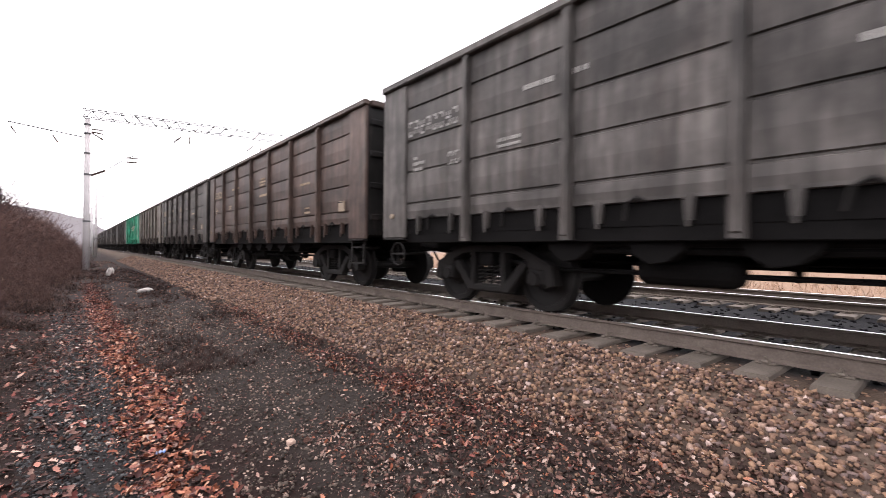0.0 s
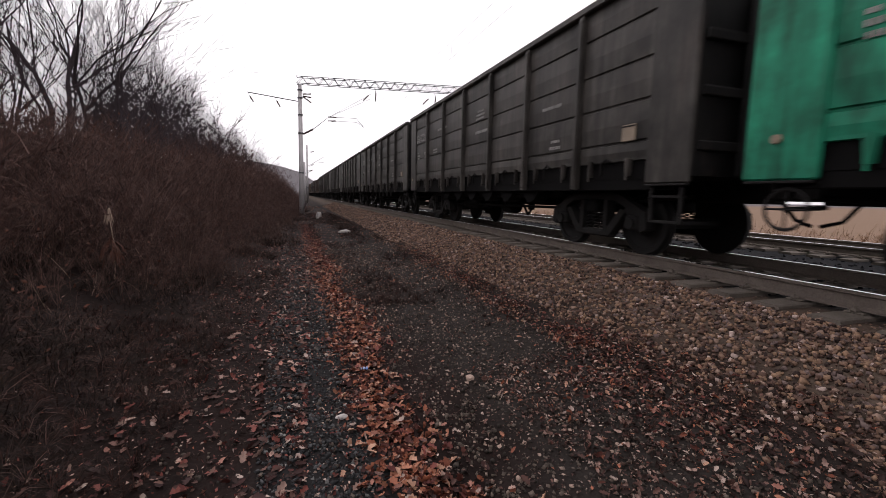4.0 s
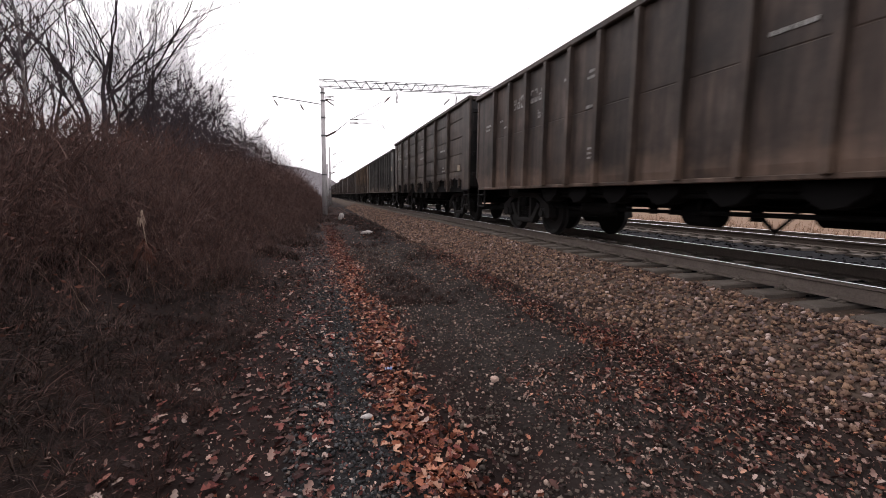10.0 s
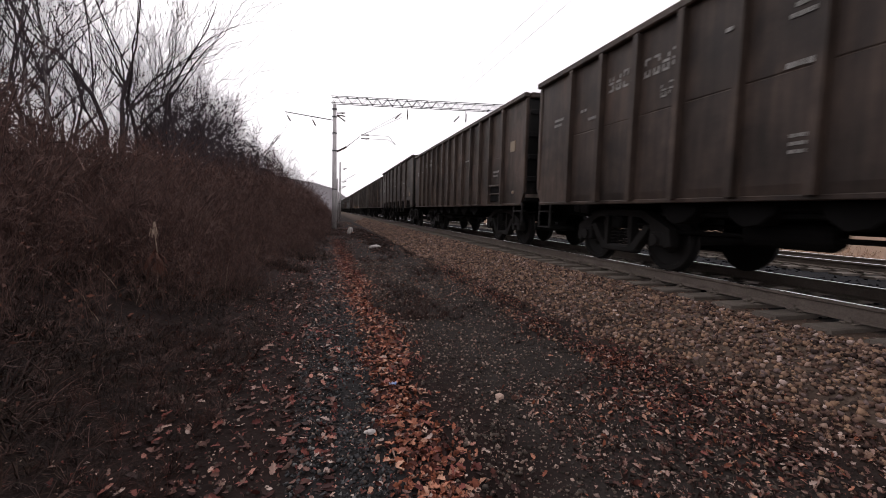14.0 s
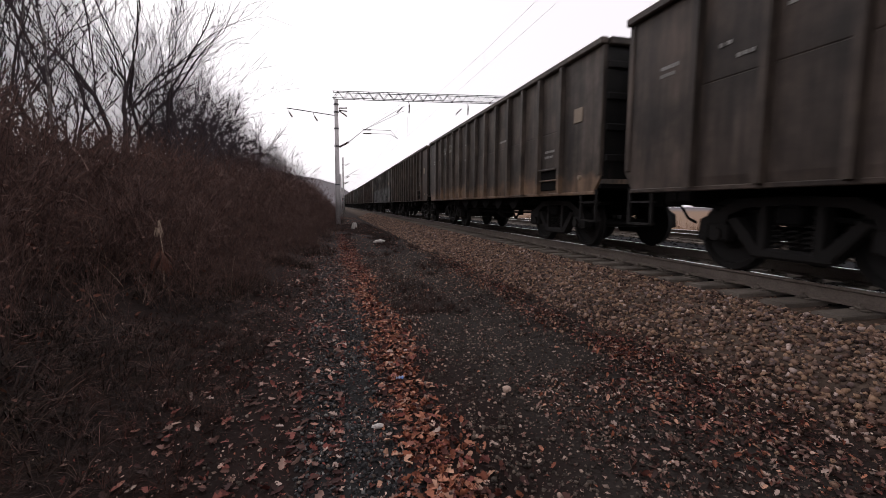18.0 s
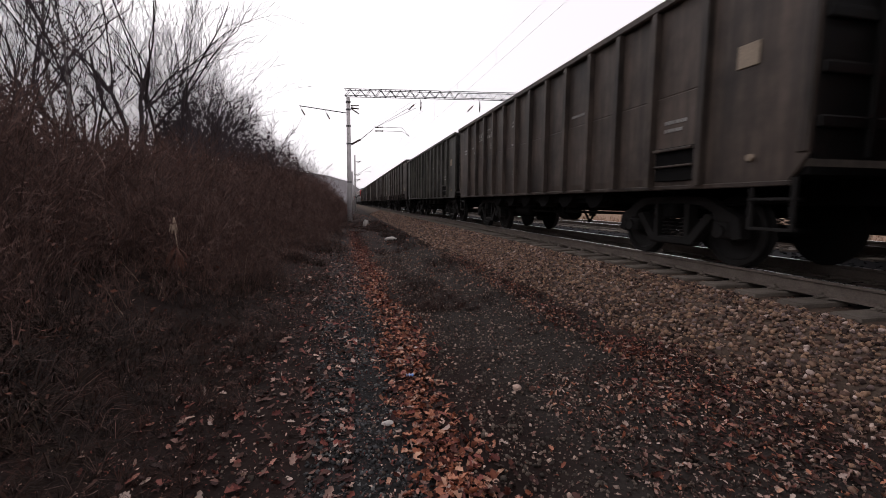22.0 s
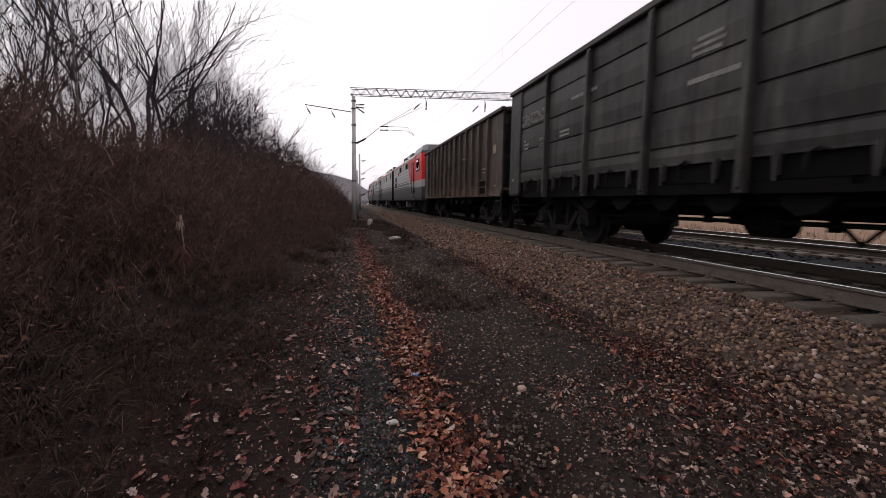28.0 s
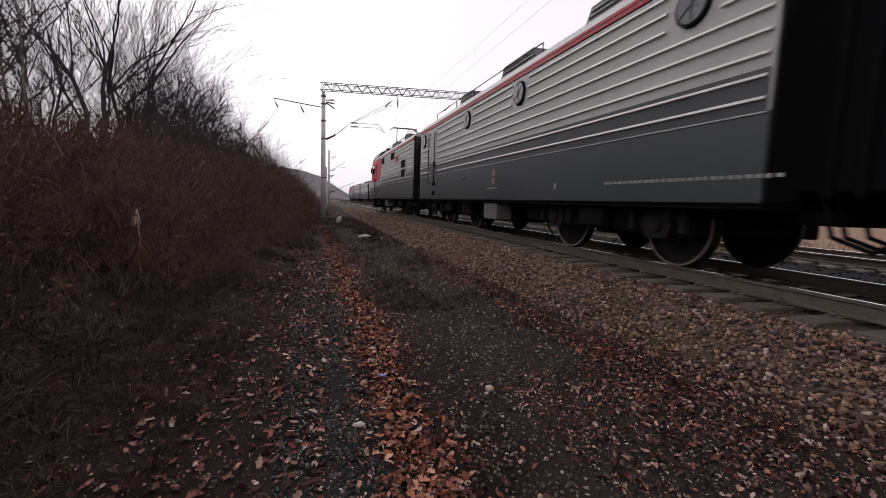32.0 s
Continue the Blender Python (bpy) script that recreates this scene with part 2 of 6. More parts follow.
M_LEAF_PALE = material("bleached_leaf", (1.0, 1.0, 1.0), (0.5, 0.5, 0.5), rough=0.75, scale=14, fine=60, bump=0.2, palette=((0, (0.03808, 0.01777, 0.01469)), (0.34, (0.0952, 0.04301, 0.03305)), (0.6, (0.1999, 0.1029, 0.08078)), (0.8, (0.3808, 0.2431, 0.1973)), (0.92, (0.5712, 0.4301, 0.3672))))
M_STONE_NIGHT = material("blue_black_gravel", (1.0, 1.0, 1.0), (0.5, 0.5, 0.5), rough=0.85, scale=9, fine=60, bump=0.4, palette=((0, (0.0225, 0.0225, 0.024)), (0.35, (0.0525, 0.0525, 0.0552)), (0.65, (0.09375, 0.09375, 0.096)), (0.88, (0.175, 0.1725, 0.1656)), (0.97, (0.3375, 0.3125, 0.288))))
M_LEAF_RED = material("dark_red_leaf", (1.0, 1.0, 1.0), (0.5, 0.5, 0.5), rough=0.75, scale=14, fine=60, bump=0.2, palette=((0, (0.0486, 0.01449, 0.01242)), (0.35, (0.1296, 0.03519, 0.02898)), (0.62, (0.2592, 0.07762, 0.06003)), (0.82, (0.4536, 0.207, 0.1552)), (0.94, (0.648, 0.4347, 0.3519))))
# ballast by the rails: the train's shade is put into these dark tones
M_SHADE_STONE = material("shaded_ballast", (1.0, 1.0, 1.0), (0.5, 0.5, 0.5), rough=0.95, spec=0.04, scale=9, fine=60, bump=0.4, palette=((0, (0.008, 0.008, 0.009)), (0.5, (0.016, 0.016, 0.018)), (0.85, (0.034, 0.034, 0.038))))
M_REED = material("straw_reed", (0.36, 0.24, 0.16), (0.17, 0.105, 0.07), rough=0.9, scale=2, fine=30, bump=0, island=0.5)
M_STALK = material("dry_brown_stalk", (0.122, 0.07, 0.057), (0.05, 0.028, 0.024), rough=0.9, scale=2, fine=30, bump=0, island=0.6)
M_THATCH = material("dark_dead_grass", (0.033, 0.019, 0.0155), (0.012, 0.0075, 0.0065), rough=0.95, scale=2, fine=30, bump=0, island=0.6)
M_STRAW = material("pale_dry_grass", (0.4, 0.3, 0.23), (0.22, 0.16, 0.12), rough=0.9, scale=2, fine=30, bump=0, island=0.5)
M_BARK = material("dark_bark", (0.062, 0.046, 0.05), (0.028, 0.021, 0.024), rough=0.95, scale=6, fine=40, bump=0.5, streak=0.3, vary=0.25)
M_BARK_PALE = material("pale_birch_bark", (0.34, 0.31, 0.3), (0.1, 0.09, 0.085), rough=0.85, scale=6, fine=30, bump=0.3, streak=2.5)
M_CONCRETE = material("pole_concrete", (0.52, 0.5, 0.5), (0.36, 0.345, 0.345), rough=0.9, scale=2, fine=30, bump=0.2)
M_GALV = material("weathered_galvanised_steel", (0.1, 0.1, 0.105), (0.06, 0.06, 0.065), rough=0.6, metal=0.5, scale=3, fine=30, bump=0.1)
M_WIRE = material("dull_wire", (0.3, 0.29, 0.28), rough=0.6, metal=0.4, scale=3, fine=30, bump=0)
M_INSUL = material("brown_porcelain", (0.05, 0.03, 0.025), rough=0.3, scale=3, fine=30, bump=0)
M_L_GREY = material("locomotive_light_grey", (0.43, 0.43, 0.42), (0.33, 0.33, 0.32), rough=0.45, scale=0.8, fine=8, bump=0.05, streak=0.4, spec=0.5)
M_L_DARK = material("locomotive_slate_grey", (0.046, 0.055, 0.057), (0.033, 0.04, 0.042), rough=0.4, scale=0.8, fine=8, bump=0.05, streak=0.4, spec=0.5)
M_L_RED = material("locomotive_red", (0.72, 0.011, 0.012), (0.56, 0.009, 0.011), rough=0.42, scale=0.8, fine=8, bump=0.04, spec=0.16)
# ridge paint made paler: the highlight along each ridge is put into the colour
M_L_RIDGE_GLINT = material("ridge_paint_with_highlight", (0.56, 0.56, 0.54), (0.42, 0.42, 0.4), rough=0.35, scale=0.8, fine=8, bump=0.03, spec=0.5)
M_L_STRIPE = material("crimson_stripe", (0.4, 0.008, 0.02), (0.3, 0.006, 0.015), rough=0.4, scale=0.8, fine=8, bump=0.03)
M_BOX = material("dull_grey_box_paint", (0.17, 0.17, 0.165), (0.1, 0.1, 0.097), rough=0.6, scale=2, fine=12, bump=0.1)
# grey base of the panes: their pale reflection is put into the colour
M_GLASS = material("window_glass_with_reflection", (0.13, 0.14, 0.14), (0.07, 0.08, 0.08), rough=0.08, scale=1, fine=5, bump=0, spec=0.9)
# rubber black, also the painted shade of openings and step holes
M_BLACK = material("black_rubber_and_opening_shade", (0.008, 0.008, 0.009), rough=0.95, scale=3, fine=30, bump=0.1, spec=0.05)
M_WHITE = material("white_paint", (0.7, 0.68, 0.65), (0.45, 0.42, 0.4), rough=0.6, scale=4, fine=30, bump=0.05)
M_CREAM = material("cream_board", (0.62, 0.5, 0.38), (0.5, 0.38, 0.27), rough=0.6, scale=4, fine=30, bump=0)
M_SIGN_TAN = material("tan_sign_paint", (0.42, 0.2, 0.12), rough=0.6, scale=4, fine=30, bump=0)
M_SIGN_BLUE = material("faded_blue_paint", (0.012, 0.13, 0.14), rough=0.6, scale=2, fine=12, bump=0)
M_CHALK = material("white_rock", (0.6, 0.56, 0.53), (0.35, 0.32, 0.3), rough=0.9, scale=6, fine=40, bump=0.4)
M_LITTER = material("blue_wrapper", (0.12, 0.25, 0.6), (0.5, 0.5, 0.55), rough=0.4, scale=18, fine=60, bump=0.1, amount=0.9)


def ground_material():
    """One sheet: leaf-brown soil, grey grit on the path, stone dust by the line, straw field behind it."""
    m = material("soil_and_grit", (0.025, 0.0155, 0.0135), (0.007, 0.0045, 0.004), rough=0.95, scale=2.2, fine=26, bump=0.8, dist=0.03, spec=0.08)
    n, l = m.node_tree.nodes, m.node_tree.links
    out = n["Principled BSDF"]
    soil = out.inputs["Base Color"].links[0].from_socket
    co = n.new("ShaderNodeTexCoord")
    sep = n.new("ShaderNodeSeparateXYZ")
    wob = n.new("ShaderNodeTexNoise")
    wob.inputs["Scale"].default_value, wob.inputs["Detail"].default_value = 1.3, 6
    l.new(co.outputs["Object"], sep.inputs[0])
    l.new(co.outputs["Object"], wob.inputs["Vector"])
    amp = n.new("ShaderNodeMath")
    amp.operation, amp.inputs[1].default_value = "MULTIPLY_ADD", 1.1
    l.new(wob.outputs["Fac"], amp.inputs[0])
    skewed = n.new("ShaderNodeMath")
    skewed.operation, skewed.inputs[1].default_value = "MULTIPLY_ADD", -0.0135
    l.new(sep.outputs["Y"], skewed.inputs[0])
    l.new(sep.outputs["X"], skewed.inputs[2])
    l.new(skewed.outputs[0], amp.inputs[2])
    grit = n.new("ShaderNodeTexNoise")
    grit.inputs["Scale"].default_value, grit.inputs["Detail"].default_value = 38, 3
    l.new(co.outputs["Object"], grit.inputs["Vector"])

    along = n.new("ShaderNodeMapRange")
    along.inputs["From Min"].default_value, along.inputs["From Max"].default_value, along.inputs["To Min"].default_value, along.inputs["To Max"].default_value = 13, 24, 1.0, 0.0
    l.new(sep.outputs["Y"], along.inputs["Value"])

    def band(old, a, b, c, d, low, high, fade=False):
        """Between a..b and c..d across the line the colour passes to a grit of its own."""
        up, down, both, g, mx = (n.new("ShaderNodeMapRange"), n.new("ShaderNodeMapRange"), n.new("ShaderNodeMath"), n.new("ShaderNodeMix"), n.new("ShaderNodeMix"))
        for r, p, q in ((up, a, b), (down, d, c)):
            r.inputs["From Min"].default_value, r.inputs["From Max"].default_value = p, q
            l.new(amp.outputs[0], r.inputs["Value"])
        both.operation = "MULTIPLY"
        l.new(up.outputs["Result"], both.inputs[0])
        l.new(down.outputs["Result"], both.inputs[1])
        if fade:
            kept = n.new("ShaderNodeMath")
            kept.operation = "MULTIPLY"
            l.new(both.outputs[0], kept.inputs[0])
            l.new(along.outputs["Result"], kept.inputs[1])
            both = kept
        g.data_type = mx.data_type = "RGBA"
        g.inputs["A"].default_value, g.inputs["B"].default_value = (*low, 1), (*high, 1)
        l.new(grit.outputs["Fac"], g.inputs["Factor"])
        l.new(old, mx.inputs["A"])
        l.new(g.outputs["Result"], mx.inputs["B"])
        l.new(both.outputs[0], mx.inputs["Factor"])
        return mx.outputs["Result"]

    c = band(soil, 0.25, 0.6, 0.95, 1.25, (0.008, 0.0075, 0.0075), (0.03, 0.028, 0.028), True)
    c = band(c, 1.7, 2.3, 3.4, 4.0, (0.01, 0.008, 0.0075), (0.045, 0.037, 0.033), True)
    c = band(c, 3.7, 4.6, 5.6, 6.1, (0.034, 0.024, 0.019), (0.15, 0.11, 0.085))
    # track bed, darkened in colour for the shade below the train
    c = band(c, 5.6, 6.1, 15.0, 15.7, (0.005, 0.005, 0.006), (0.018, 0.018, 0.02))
    c = band(c, 15.5, 17.0, 3000, 3001, (0.13, 0.082, 0.056), (0.3, 0.2, 0.135))
    # far hill: grey-brown of bare woods, paled by haze put into the colour
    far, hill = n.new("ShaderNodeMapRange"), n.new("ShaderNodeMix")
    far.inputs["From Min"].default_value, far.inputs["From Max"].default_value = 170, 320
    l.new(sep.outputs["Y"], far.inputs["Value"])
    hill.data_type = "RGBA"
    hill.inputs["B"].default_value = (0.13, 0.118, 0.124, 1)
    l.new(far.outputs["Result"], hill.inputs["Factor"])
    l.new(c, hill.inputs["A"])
    l.new(hill.outputs["Result"], out.inputs["Base Color"])
    return m


M_GROUND = ground_material()

# ---- mesh tools ----


class Shape:
    """Gathers the faces of one mesh."""

    def __init__(self):
        self.v, self.f = [], []

    def add(self, verts, faces):
        k = len(self.v)
        self.v += [tuple(p) for p in verts]
        self.f += [tuple(i + k for i in face) for face in faces]
        return self

    def box(self, x0, x1, y0, y1, z0, z1, c=0.0):
        """A box, with its edges cut by c."""
        if c <= 0:
            p = [(x, y, z) for x in (x0, x1) for y in (y0, y1) for z in (z0, z1)]
            return self.add(p, [(0, 1, 3, 2), (4, 6, 7, 5), (0, 4, 5, 1), (2, 3, 7, 6), (0, 2, 6, 4), (1, 5, 7, 3)])
        c = min(c, (x1 - x0) * 0.45, (y1 - y0) * 0.45, (z1 - z0) * 0.45)
        p, ix = [], {}
        lo, hi = (x0, y0, z0), (x1, y1, z1)
        for a in range(3):
            for sx in (0, 1):
                for sy in (0, 1):
                    for sz in (0, 1):
                        s = (sx, sy, sz)
                        q = [(hi[i] if s[i] else lo[i]) if i == a else (hi[i] - c if s[i] else lo[i] + c) for i in range(3)]
                        ix[a, s] = len(p)
                        p.append(q)
        f = []
        for a in range(3):
            b, d = (a + 1) % 3, (a + 2) % 3
            for e in (0, 1):
                ring = []
                for u, w in ((0, 0), (1, 0), (1, 1), (0, 1)):
                    s = [0, 0, 0]
                    s[a], s[b], s[d] = e, u, w
                    ring.append(ix[a, tuple(s)])
                f.append(ring if e else ring[::-1])
            for u in (0, 1):
                for w in (0, 1):
                    s0, s1 = [0, 0, 0], [0, 0, 0]
                    s0[b] = s1[b] = u
                    s0[d] = s1[d] = w
                    s1[a] = 1
                    q = [ix[b, tuple(s0)], ix[b, tuple(s1)], ix[d, tuple(s1)], ix[d, tuple(s0)]]
                    f.append(q if u == w else q[::-1])
        for sx in (0, 1):
            for sy in (0, 1):
                for sz in (0, 1):
                    q = [ix[a, (sx, sy, sz)] for a in range(3)]
                    f.append(q if (sx + sy + sz) % 2 else q[::-1])
        return self.add(p, f)

    def prism(self, outline, lo, hi, axis=1):
        """A closed outline of the two other axes, drawn out along an axis."""
        n = len(outline)
        put = {0: lambda a, b, t: (t, a, b), 1: lambda a, b, t: (a, t, b), 2: lambda a, b, t: (a, b, t)}[axis]
        p = [put(a, b, lo) for a, b in outline] + [put(a, b, hi) for a, b in outline]
        f = [tuple(range(n))[::-1], tuple(range(n, 2 * n))] + [(i, (i + 1) % n, n + (i + 1) % n, n + i) for i in range(n)]
        return self.add(p, f)

    def tube(self, path, radii, sides=6, cap=True):
        """A round bar along points."""
        path = [Vector(p) for p in path]
        radii = radii if hasattr(radii, "__len__") else [radii] * len(path)
        p, f, m = [], [], len(path)
        for i, q in enumerate(path):
            d = (path[min(i + 1, m - 1)] - path[max(i - 1, 0)]).normalized()
            a = d.orthogonal().normalized() if i == 0 else (a - d * a.dot(d)).normalized()
            b = d.cross(a)
            p += [q + radii[i] * (math.cos(2 * math.pi * j / sides) * a + math.sin(2 * math.pi * j / sides) * b) for j in range(sides)]
        for i in range(m - 1):
            f += [(i * sides + j, i * sides + (j + 1) % sides, (i + 1) * sides + (j + 1) % sides, (i + 1) * sides + j) for j in range(sides)]
        if cap:
            f += [tuple(range(sides))[::-1], tuple(range((m - 1) * sides, m * sides))]
        return self.add(p, f)

    def lathe(self, profile, centre, sides=20, axis=0):
        """A turned body: profile of (along, radius) round an axis."""
        p, f, n = [], [], len(profile)
        for along, r in profile:
            for j in range(sides):
                c, s = r * math.cos(2 * math.pi * j / sides), r * math.sin(2 * math.pi * j / sides)
                q = [(along, c, s), (c, along, s), (c, s, along)][axis]
                p.append([q[i] + centre[i] for i in range(3)])
        for i in range(n - 1):
            f += [(i * sides + j, i * sides + (j + 1) % sides, (i + 1) * sides + (j + 1) % sides, (i + 1) * sides + j) for j in range(sides)]
        f += [tuple(range(sides))[::-1], tuple(range((n - 1) * sides, n * sides))]
        return self.add(p, f)

    def mesh(self, name, mat, smooth=False):
        me = bpy.data.meshes.new(name)
        me.from_pydata(self.v, [], self.f)
        me.materials.append(mat)
        if smooth:
            me.polygons.foreach_set("use_smooth", [True] * len(me.polygons))
        me.update()
        return me


def fixed(me):
    """Turns all faces of a mesh outwards."""
    bm = bmesh.new()
    bm.from_mesh(me)
    bmesh.ops.recalc_face_normals(bm, faces=bm.faces)
    bm.to_mesh(me)
    bm.free()
    return me


def part(name, shape, mat, parent, label="", smooth=False):
    """One mesh object under a thing or a part. shape: a Shape, or a mesh that alike pieces share."""
    me = fixed(shape.mesh(name, mat, smooth)) if isinstance(shape, Shape) else shape
    ob = new(name, me)
    ob.parent = parent
    if me.materials[0] != mat:
        ob.material_slots[0].link = "OBJECT"
        ob.material_slots[0].material = mat
    if label:
        ob["label"] = label
    return ob


KEPT = {}


def shared(key, make):
    """The mesh of that key, made once."""
    if key not in KEPT:
        KEPT[key] = fixed(make().mesh(key, M_UNDER))
    return KEPT[key]


def thing(name, label, category, group="", kind="", at=(0, 0, 0)):
    ob = new(name)
    ob.location = at
    return tagged(ob, label, category, group, kind)


def solid(name, shape, mat, label, category, group="", kind="", smooth=False):
    return tagged(new(name, fixed(shape.mesh(name, mat, smooth))), label, category, group, kind)



# ---- plan: the line runs nearly along y, rail heads at z = 0 ----
TRACK, TRACK_FAR = 6.10, 11.5
SKEW = 0.0135  # the line draws away from the path by this much a metre
PATH_Z = -0.92
rng = np.random.default_rng(7)


def brush_edge(y):
    return -1.15 + 0.062 * min(max(y, -15.0), 52.0)


def beside(y):
    """How far the line has drawn to the side at y."""
    return SKEW * (min(max(y, -700.0), 700.0) - 4.0)


def on_line(x, y):
    """A pose on a track, in line with it."""
    return pose(x + beside(y), y, 0, 0, 0, -math.degrees(math.atan(SKEW)))


def ground_z(x, y):
    """Height of the ground across the line."""
    e = brush_edge(y)
    if x < e:
        d = e - x
        z = PATH_Z + 0.24 * min(d, 4.5) + 0.10 * min(max(d - 4.5, 0), 40)
    else:
        z = float(np.interp(x - beside(y), (2.2, 3.3, 4.35, 4.68, 14.0, 14.4, 16.2, 60, 400), (PATH_Z, -0.74, -0.34, -0.275, -0.275, -0.34, -1.3, -1.7, -2.0)))
    far = max(0.0, y - 180)
    hill = 46 * math.exp(-(((y - 820) / 300) ** 2)) * (1 / (1 + math.exp((x - 30 - 0.02 * far) / 16)))
    bump = 0.035 * noise.noise((x * 1.7, y * 1.7, 0.3)) + 0.02 * noise.noise((x * 6, y * 6, 4.0))
    return z + hill + (bump if x < 4.4 or x > 15 else 0.3 * bump)


def ground():
    xs = np.concatenate([np.linspace(-900, -80, 14), np.linspace(-70, -9, 24), np.arange(-8, 5.2, 0.2), np.arange(5.5, 18, 0.5), np.linspace(19, 70, 16), np.linspace(90, 1500, 14)])
    ys = np.concatenate([np.linspace(-720, -12, 20), np.arange(-10, 22, 0.2), np.arange(22, 60, 0.8), np.linspace(62, 200, 40), np.linspace(215, 1500, 50), [1900, 2500]])
    v = [(x, y, ground_z(x, y)) for y in ys for x in xs]
    n = len(xs)
    f = [(j * n + i, j * n + i + 1, (j + 1) * n + i + 1, (j + 1) * n + i) for j in range(len(ys) - 1) for i in range(n - 1)]
    me = bpy.data.meshes.new("ground")
    me.from_pydata(v, [], f)
    me.materials.append(M_GROUND)
    me.polygons.foreach_set("use_smooth", [True] * len(f))
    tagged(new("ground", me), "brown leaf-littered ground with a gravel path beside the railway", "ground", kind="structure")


ground()

# ---- the two tracks ----
RAIL_SIDE = [(-0.075, -0.18), (0.075, -0.18), (0.075, -0.165), (0.012, -0.145), (0.012, -0.045), (0.036, -0.035), (0.036, -0.006), (-0.036, -0.006), (-0.036, -0.035), (-0.012, -0.045), (-0.012, -0.145), (-0.075, -0.165)]


def sleeper_shape():
    s = Shape()
    s.prism([(-0.16, -0.42), (0.16, -0.42), (0.135, -0.215), (0.11, -0.203), (-0.11, -0.203), (-0.135, -0.215)], -1.35, 1.35, axis=0)
    for side in (-1, 1):
        s.box(side * 0.795 - 0.13, side * 0.795 + 0.13, -0.085, 0.085, -0.206, -0.182, 0.01)
        for e in (-0.11, 0.11):
            s.box(side * 0.795 + e - 0.03, side * 0.795 + e + 0.03, -0.035, 0.035, -0.19, -0.155, 0.012)
            s.tube([(side * 0.795 + e, 0, -0.15), (side * 0.795 + e, 0, -0.125)], 0.012, 6)
    return s


def track(x, label, near_end):
    t = thing("railway_track", label, "railway track", kind="structure")
    t.matrix_basis = on_line(x, 0)
    for side in (-1, 1):
        o = side * 0.795
        r = part("rail", Shape().prism([(a + o, b) for a, b in RAIL_SIDE], -690, 690), M_RAIL, t, "rust-brown steel rail")
        part("rail_head", Shape().box(o - 0.024, o + 0.024, -690, 690, -0.008, 0.0, 0.003), M_TREAD, r, "shiny worn running surface")
    me = shared("sleeper", sleeper_shape)
    me.materials[0] = M_SLEEPER
    k = -26
    while -0.2 + k * 0.543 < near_end:
        s = part("sleeper", me, M_SLEEPER, t)
        s.location = (0.012 * math.sin(k * 12.9), -0.2 + k * 0.543, 0.008 * math.sin(k * 7.3))
        s.rotation_euler = (0, 0.004 * math.sin(k * 3.1), 0.008 * math.sin(k * 5.7))
        k += 1
    rest = Shape()
    while k < 560:
        y = -0.2 + k * 0.543
        rest.prism([(y - 0.15, -0.42), (y + 0.15, -0.42), (y + 0.11, -0.225), (y - 0.11, -0.225)], -1.35, 1.35, axis=0)
        k += 1
    tagged(part("far_sleepers", rest, M_SLEEPER, t), kind="stuff")


track(TRACK, "near railway track with concrete sleepers in ballast", 130)
track(TRACK_FAR, "second railway track with concrete sleepers beyond the train", 55)

# ---- wagons ----
HALF, TOP, TALL, REACH = 6.63, 3.66, 3.87, 6.39


def wheelset_shape():
    s = Shape()
    s.tube([(-1.08, 0, 0), (1.08, 0, 0)], 0.085, 10)
    for e in (-1, 1):
        s.lathe([(e * 0.72, 0.30), (e * 0.725, 0.505), (e * 0.755, 0.505), (e * 0.765, 0.476), (e * 0.855, 0.470), (e * 0.86, 0.40), (e * 0.825, 0.38), (e * 0.80, 0.20), (e * 0.87, 0.15), (e * 0.87, 0.05)], (0, 0, 0), 28)
    return s


def side_frame_shape(e):
    """The cast side frame of a bogie, with its two open triangles and the spring window."""
    s = Shape()
    a, b = sorted((e * 0.93, e * 1.10))
    for q in (-1, 1):
        ol = [(q * 0.10, 0.95), (q * 0.62, 0.93), (q * 1.20, 0.66), (q * 1.24, 0.40), (q * 1.10, 0.36), (q * 1.07, 0.60), (q * 0.80, 0.62), (q * 0.78, 0.72), (q * 0.55, 0.82), (q * 0.10, 0.85)]
        s.prism([(y, z) for y, z in ol], a, b, axis=0)
        s.prism([(q * 0.78, 0.66), (q * 0.66, 0.70), (q * 0.34, 0.34), (q * 0.44, 0.26)], a, b, axis=0)
        s.prism([(q * 0.36, 0.86), (q * 0.27, 0.86), (q * 0.27, 0.30), (q * 0.36, 0.30)], a, b, axis=0)
        s.box(a - 0.01, b + 0.01, q * 0.925 - 0.15, q * 0.925 + 0.15, 0.38, 0.62, 0.03)
        s.lathe([(min(a, b) - 0.05, 0.09), (max(a, b) + 0.05, 0.09)], (0, q * 0.925, 0.475), 12)
    s.box(a, b, -0.46, 0.46, 0.22, 0.34, 0.03)
    s.box(a, b, -0.16, 0.16, 0.84, 0.96, 0.02)
    return s


def spring_shape(e):
    s = Shape()
    for y in (-0.17, 0.0, 0.17):
        pts = [(e * 1.0 + 0.06 * math.cos(a), y + 0.06 * math.sin(a), 0.35 + 0.30 * a / (2 * math.pi * 5)) for a in np.linspace(0, 2 * math.pi * 5, 41)]
        s.tube(pts, 0.014, 4)
    return s


